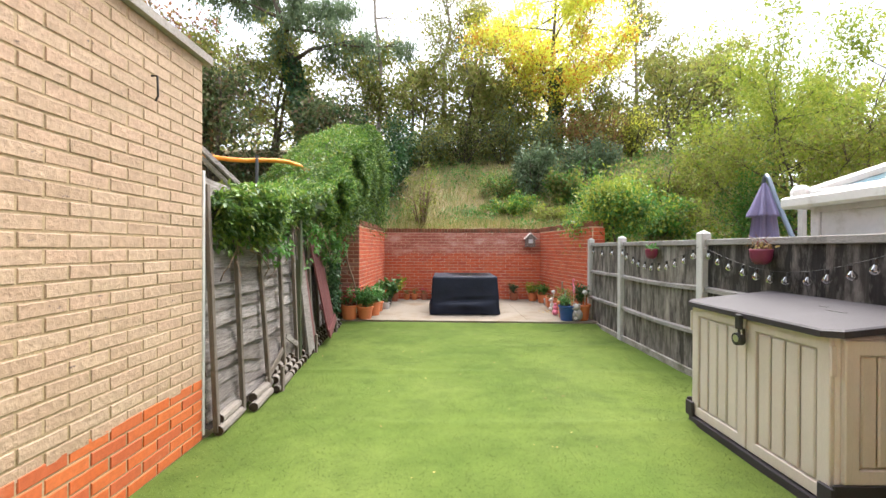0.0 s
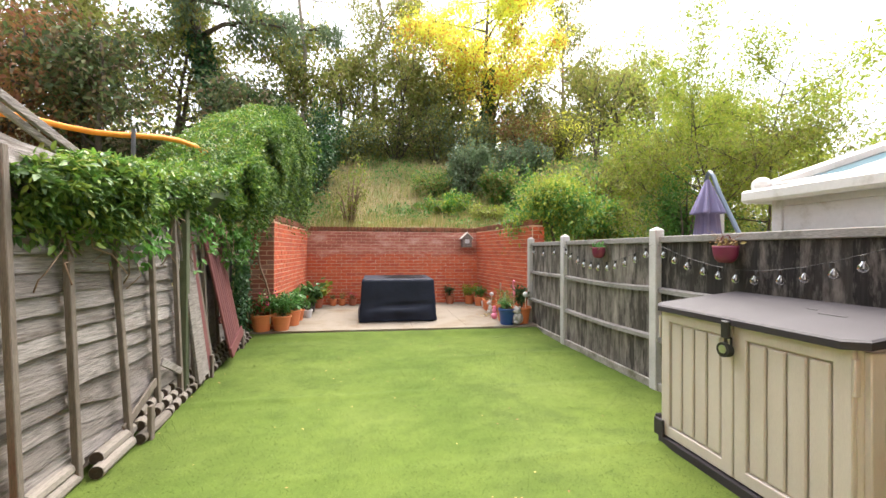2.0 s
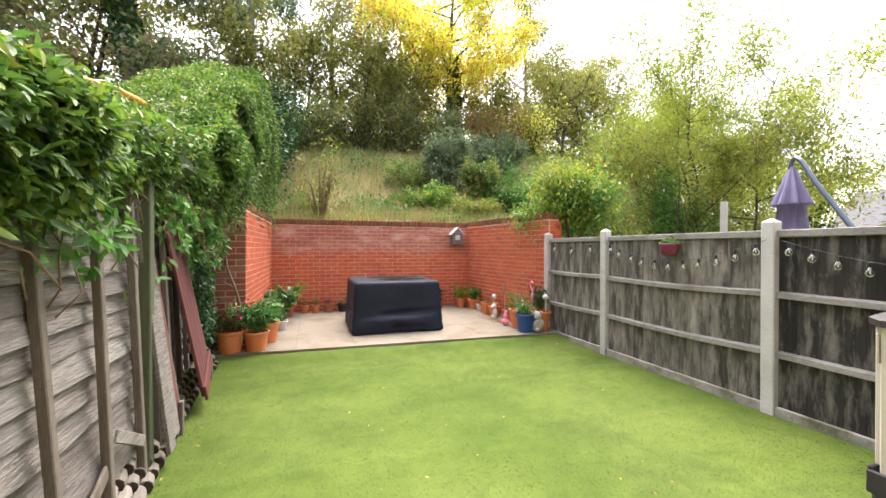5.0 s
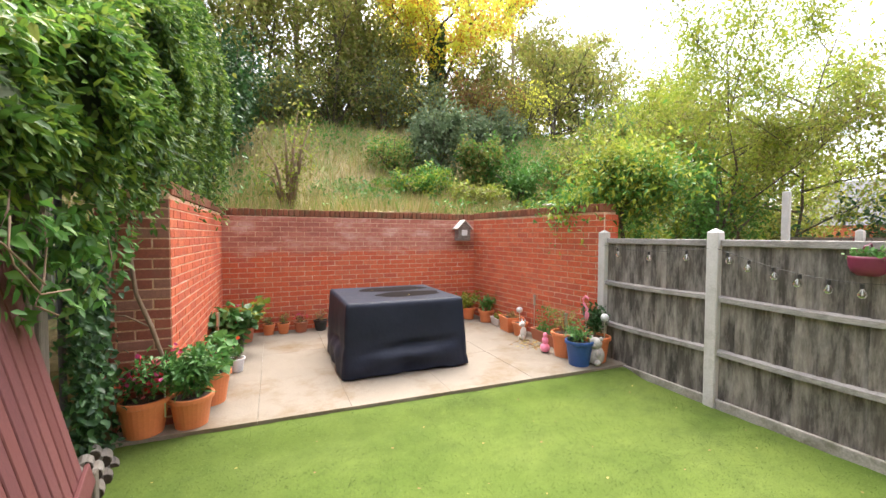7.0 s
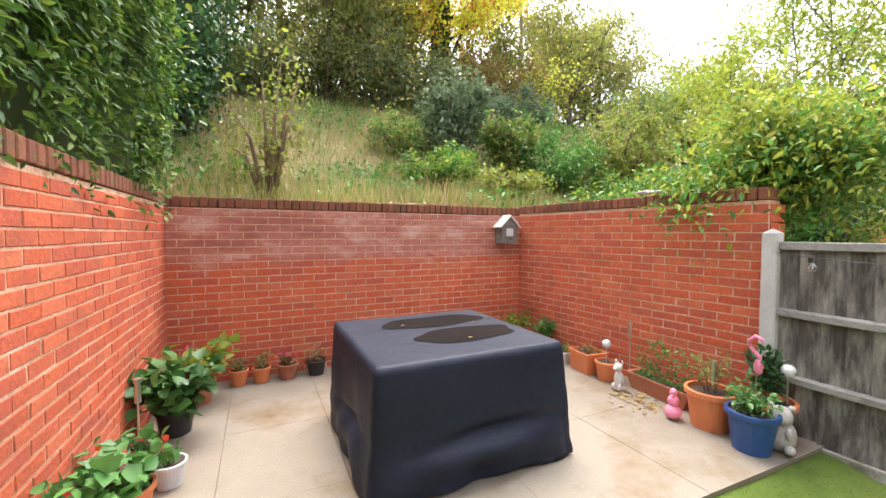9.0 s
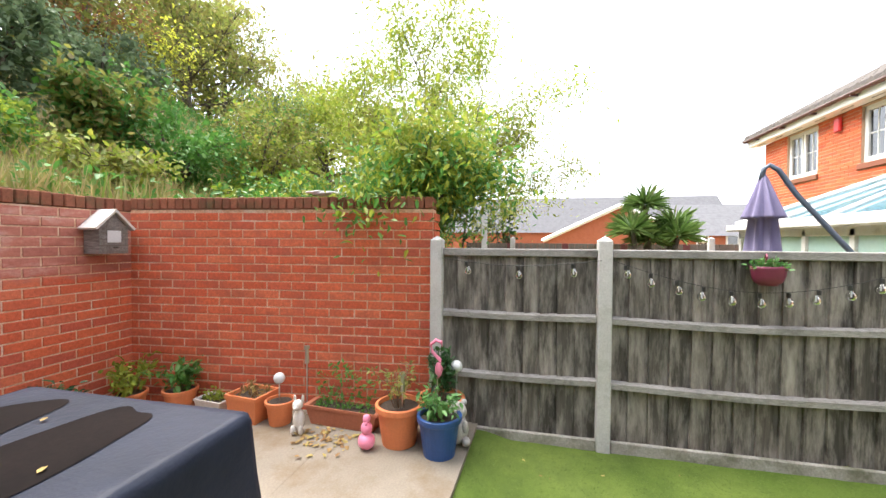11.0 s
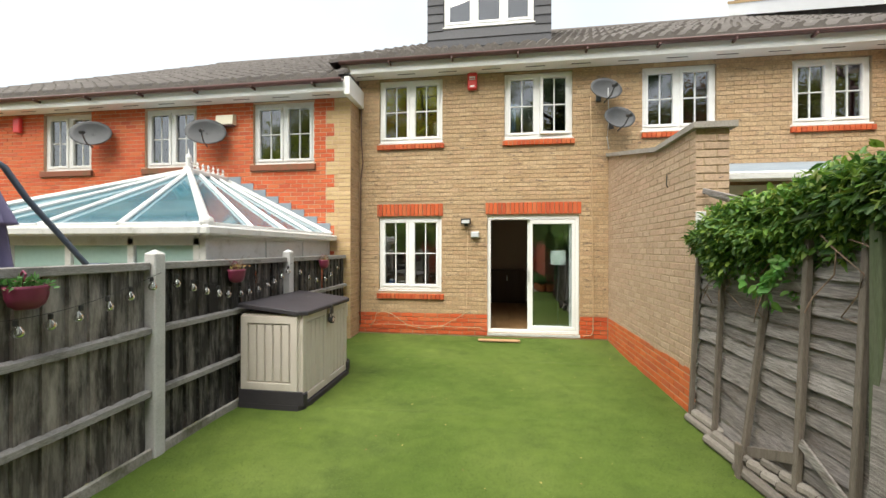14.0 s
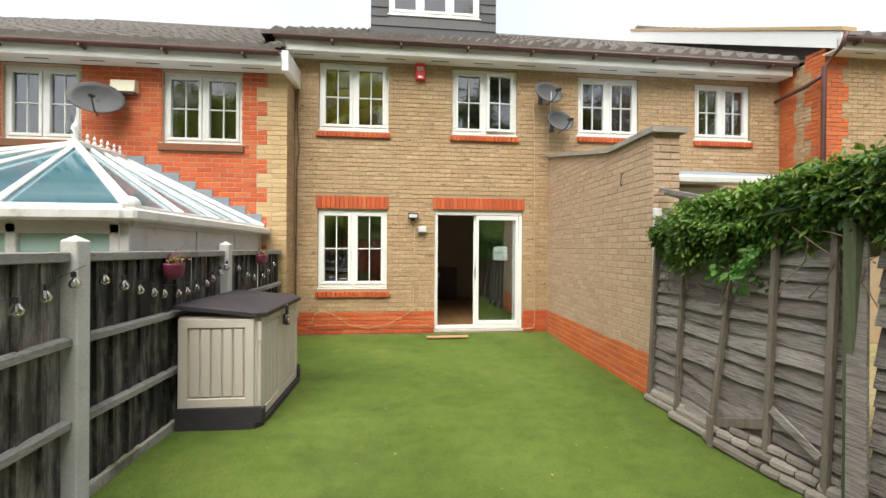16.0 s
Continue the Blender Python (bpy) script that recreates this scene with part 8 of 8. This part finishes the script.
for k, (x, y, h, s, lf_, nn_) in enumerate(((-12.0, 16.5, 6.5, 3.2, "rust_leaf", 6000), (-9.6, 15.8, 5.4, 2.8, "olive_leaf", 9000), (-7.4, 17.5, 4.8, 2.6, "olive_leaf", 9000), (-2.9, 18.5, 5.0, 2.6, "olive_leaf", 8500),
                                           (-0.9, 17.2, 4.4, 2.4, "olive_leaf", 8000), (1.7, 17.4, 4.2, 2.4, "olive_leaf", 8000), (3.6, 18.2, 2.8, 1.9, "olive_leaf", 5000), (7.8, 18.0, 2.7, 2.0, "olive_leaf", 5000),
                                           (10.5, 17.0, 4.3, 2.6, "olive_leaf", 5500), (-15.5, 17.0, 7.0, 3.6, "olive_leaf", 7000), (15.5, 17.5, 5.8, 3.2, "olive_leaf", 9000), (13.0, 18.5, 5.4, 3.0, "olive_leaf", 9000), (20.5, 17.0, 4.6, 3.2, "olive_leaf", 6000), (-7.4, 13.6, 3.8, 2.2, "dark_leaf", 9000),
                                           (-10.0, 13.4, 4.8, 2.6, "rust_leaf", 8000), (-12.5, 13.2, 5.6, 3.0, "olive_leaf", 9000), (-3.6, 14.8, 2.6, 1.8, "dark_leaf", 6000), (-16.5, 13.5, 6.5, 3.4, "olive_leaf", 8000))):
    tree("hedgerow_tree", "tangled %s thicket tree on the crest of the bank" % {"rust_leaf": "russet", "olive_leaf": "olive-green", "dark_leaf": "dark", "grey_leaf": "grey-green"}[lf_], on(x, y), h, s, 0.09, lf_, int(nn_ * 0.75), 0.17, 60 + k,
         first=0.08, limbs=14, clump=0.75, rise=0.7, trunks=2)
n = 11000
wx = rng.uniform(-22, 24, n)
wy = rng.uniform(21.5, 26, n)
wz = np.array([land(x, y) for x, y in zip(wx, wy)]) + rng.uniform(0, 1, n) ** 1.6 * (3.2 + 1.2 * np.sin(wx * 0.7))
tagged(new("far_woods", mesh_of("far_woods", leaves(np.stack([wx, wy, wz], 1), rng.normal(size=(n, 3)), rng.normal(size=(n, 3)), rng.uniform(0.15, 0.34, n), 0.6), M["olive_leaf"])), "olive wood edge behind the bank", "trees", kind="stuff")

for k, (x, y, sx, h, lf_, l2) in enumerate(((-3.2, 14.8, 1.5, 2.2, "ivy", "dark_leaf"), (-0.4, 15.6, 1.4, 2.0, "olive_leaf", "grey_leaf"), (1.3, 16.0, 1.4, 2.3, "olive_leaf", "dark_leaf"), (2.9, 16.2, 1.4, 2.4, "olive_leaf", "grey_leaf"),
                                              (4.6, 16.4, 1.4, 2.0, "grey_leaf", "olive_leaf"), (6.4, 16.0, 1.5, 2.2, "rust_leaf", "olive_leaf"), (8.2, 16.2, 1.6, 2.3, "olive_leaf", "yellow_leaf"), (11.5, 15.0, 1.8, 2.4, "grey_leaf", "lime_leaf"),
                                              (4.3, 12.3, 0.7, 1.2, "olive_leaf", "fresh_leaf"), (6.5, 11.2, 1.2, 1.2, "fresh_leaf", "lime_leaf"), (8.0, 10.2, 1.3, 1.3, "lime_leaf", "fresh_leaf"))):
    bush("bank_bush", "tangled %s undergrowth on the bank" % {"ivy": "dark ivy", "dark_leaf": "dark leafy", "olive_leaf": "olive-green", "grey_leaf": "grey-green", "rust_leaf": "russet", "fresh_leaf": "fresh green", "lime_leaf": "yellow-green"}[lf_],
         on(x, y), (sx, sx * 0.8, h), lf_, 4600, 0.105, 120 + k, leaf2=l2, share2=0.4, stems=10)
bush("grey_bush", "grey-green bush on the bank", on(3.4, 13.2), (1.0, 0.9, 1.9), "grey_leaf", 4200, 0.11, 80)
bush("grey_bush", "grey-green bush on the bank", on(5.6, 14.2), (1.4, 1.1, 1.7), "grey_leaf", 4200, 0.11, 81)
for k_b, (x, y, sx, h, lf_, l2) in enumerate(((2.6, 11.9, 0.9, 0.7, "fresh_leaf", "lime_leaf"), (3.6, 11.3, 0.8, 0.6, "olive_leaf", "lime_leaf"), (2.4, 13.2, 1.0, 1.0, "olive_leaf", "fresh_leaf"),
                                                  (4.6, 10.2, 0.9, 0.7, "fresh_leaf", "lime_leaf"))):
    bush("bank_bush", "low %s scrub among the bank grass" % ("fresh green" if lf_ == "fresh_leaf" else "olive-green"), on(x, y), (sx, sx * 0.8, h), lf_, 2600, 0.08, 160 + k_b, leaf2=l2, share2=0.4, stems=9)
bush("green_bush", "fresh green bush on the bank", on(5.0, 12.0), (1.0, 0.8, 1.3), "fresh_leaf", 3600, 0.09, 82)
tree("wall_shrub", "feathery green shrub arching over the wall end", (3.90, 7.74, 0.0), 2.78, 0.62, 0.05, "lime_leaf", 11000, 0.075, 83, first=0.70, limbs=13, clump=0.32, leaf2="fresh_leaf", share2=0.5, slim=0.4, rise=0.25, lean=(-0.12, -0.05))
bush("green_bush", "tall bright green bush behind the fence", on(7.7, 8.9), (1.0, 0.8, 2.9), "fresh_leaf", 6500, 0.085, 84, slim=0.4, stems=10)
bush("green_bush", "low green bush behind the fence", on(5.4, 9.0), (0.9, 0.8, 1.0), "fresh_leaf", 2600, 0.085, 94, slim=0.4, leaf2="straw", share2=0.4)
bush("bramble_bush", "tangled olive brambles on the bank", on(7.5, 12.5), (1.7, 1.2, 1.8), "olive_leaf", 5200, 0.10, 85, leaf2="lime_leaf")
bush("bramble_bush", "tangled olive brambles on the bank", on(9.5, 13.5), (1.7, 1.2, 2.0), "olive_leaf", 5200, 0.10, 86, leaf2="fresh_leaf")
bush("bramble_bush", "dark ivy-covered mound of growth beside the wall", on(-1.7, 11.6), (1.1, 1.3, 2.4), "ivy", 7500, 0.09, 87, leaf2="creeper", share2=0.4)
bush("bramble_bush", "dark ivy-covered mound of growth on the bank", on(-1.3, 13.4), (1.1, 1.1, 2.6), "ivy", 6500, 0.10, 88)
bush("dry_shrub", "thin yellowing shrub growing on the bank", on(-0.1, 11.0), (0.6, 0.5, 1.9), "olive_leaf", 1000, 0.07, 89, bark="stem", stems=9, leaf2="lime_leaf", share2=0.4)
bush("bramble_bush", "bramble thicket behind the trampoline", (-5.5, 11.5, 0.8), (2.4, 1.4, 2.6), "ivy", 7000, 0.11, 90, leaf2="dark_leaf", share2=0.5)
bush("bramble_bush", "bramble thicket behind the trampoline", (-9.0, 11.5, 0.8), (2.4, 1.4, 2.6), "dark_leaf", 6000, 0.12, 91, leaf2="olive_leaf", share2=0.4)
bush("dark_bush", "dark laurel bush beyond the far fence", (9.6, 7.4, 0.0), (1.0, 0.9, 2.0), "ivy", 3000, 0.10, 92)
bush("bramble_bush", "olive undergrowth on the low end of the bank", on(13.0, 10.5), (2.2, 1.3, 1.7), "olive_leaf", 5200, 0.11, 93, leaf2="lime_leaf")
solid("roof_slate_scrap", Geo().cbox(-0.12, -0.05, 0, 0.12, 0.05, 0.02, 0.006).cbox(0.02, -0.03, 0.02, 0.2, 0.06, 0.035, 0.006), M["pale_plastic"], "crumpled pale scrap lying on the wall coping", "scrap", at=(3.27, 8.45, 1.952), rz=70)
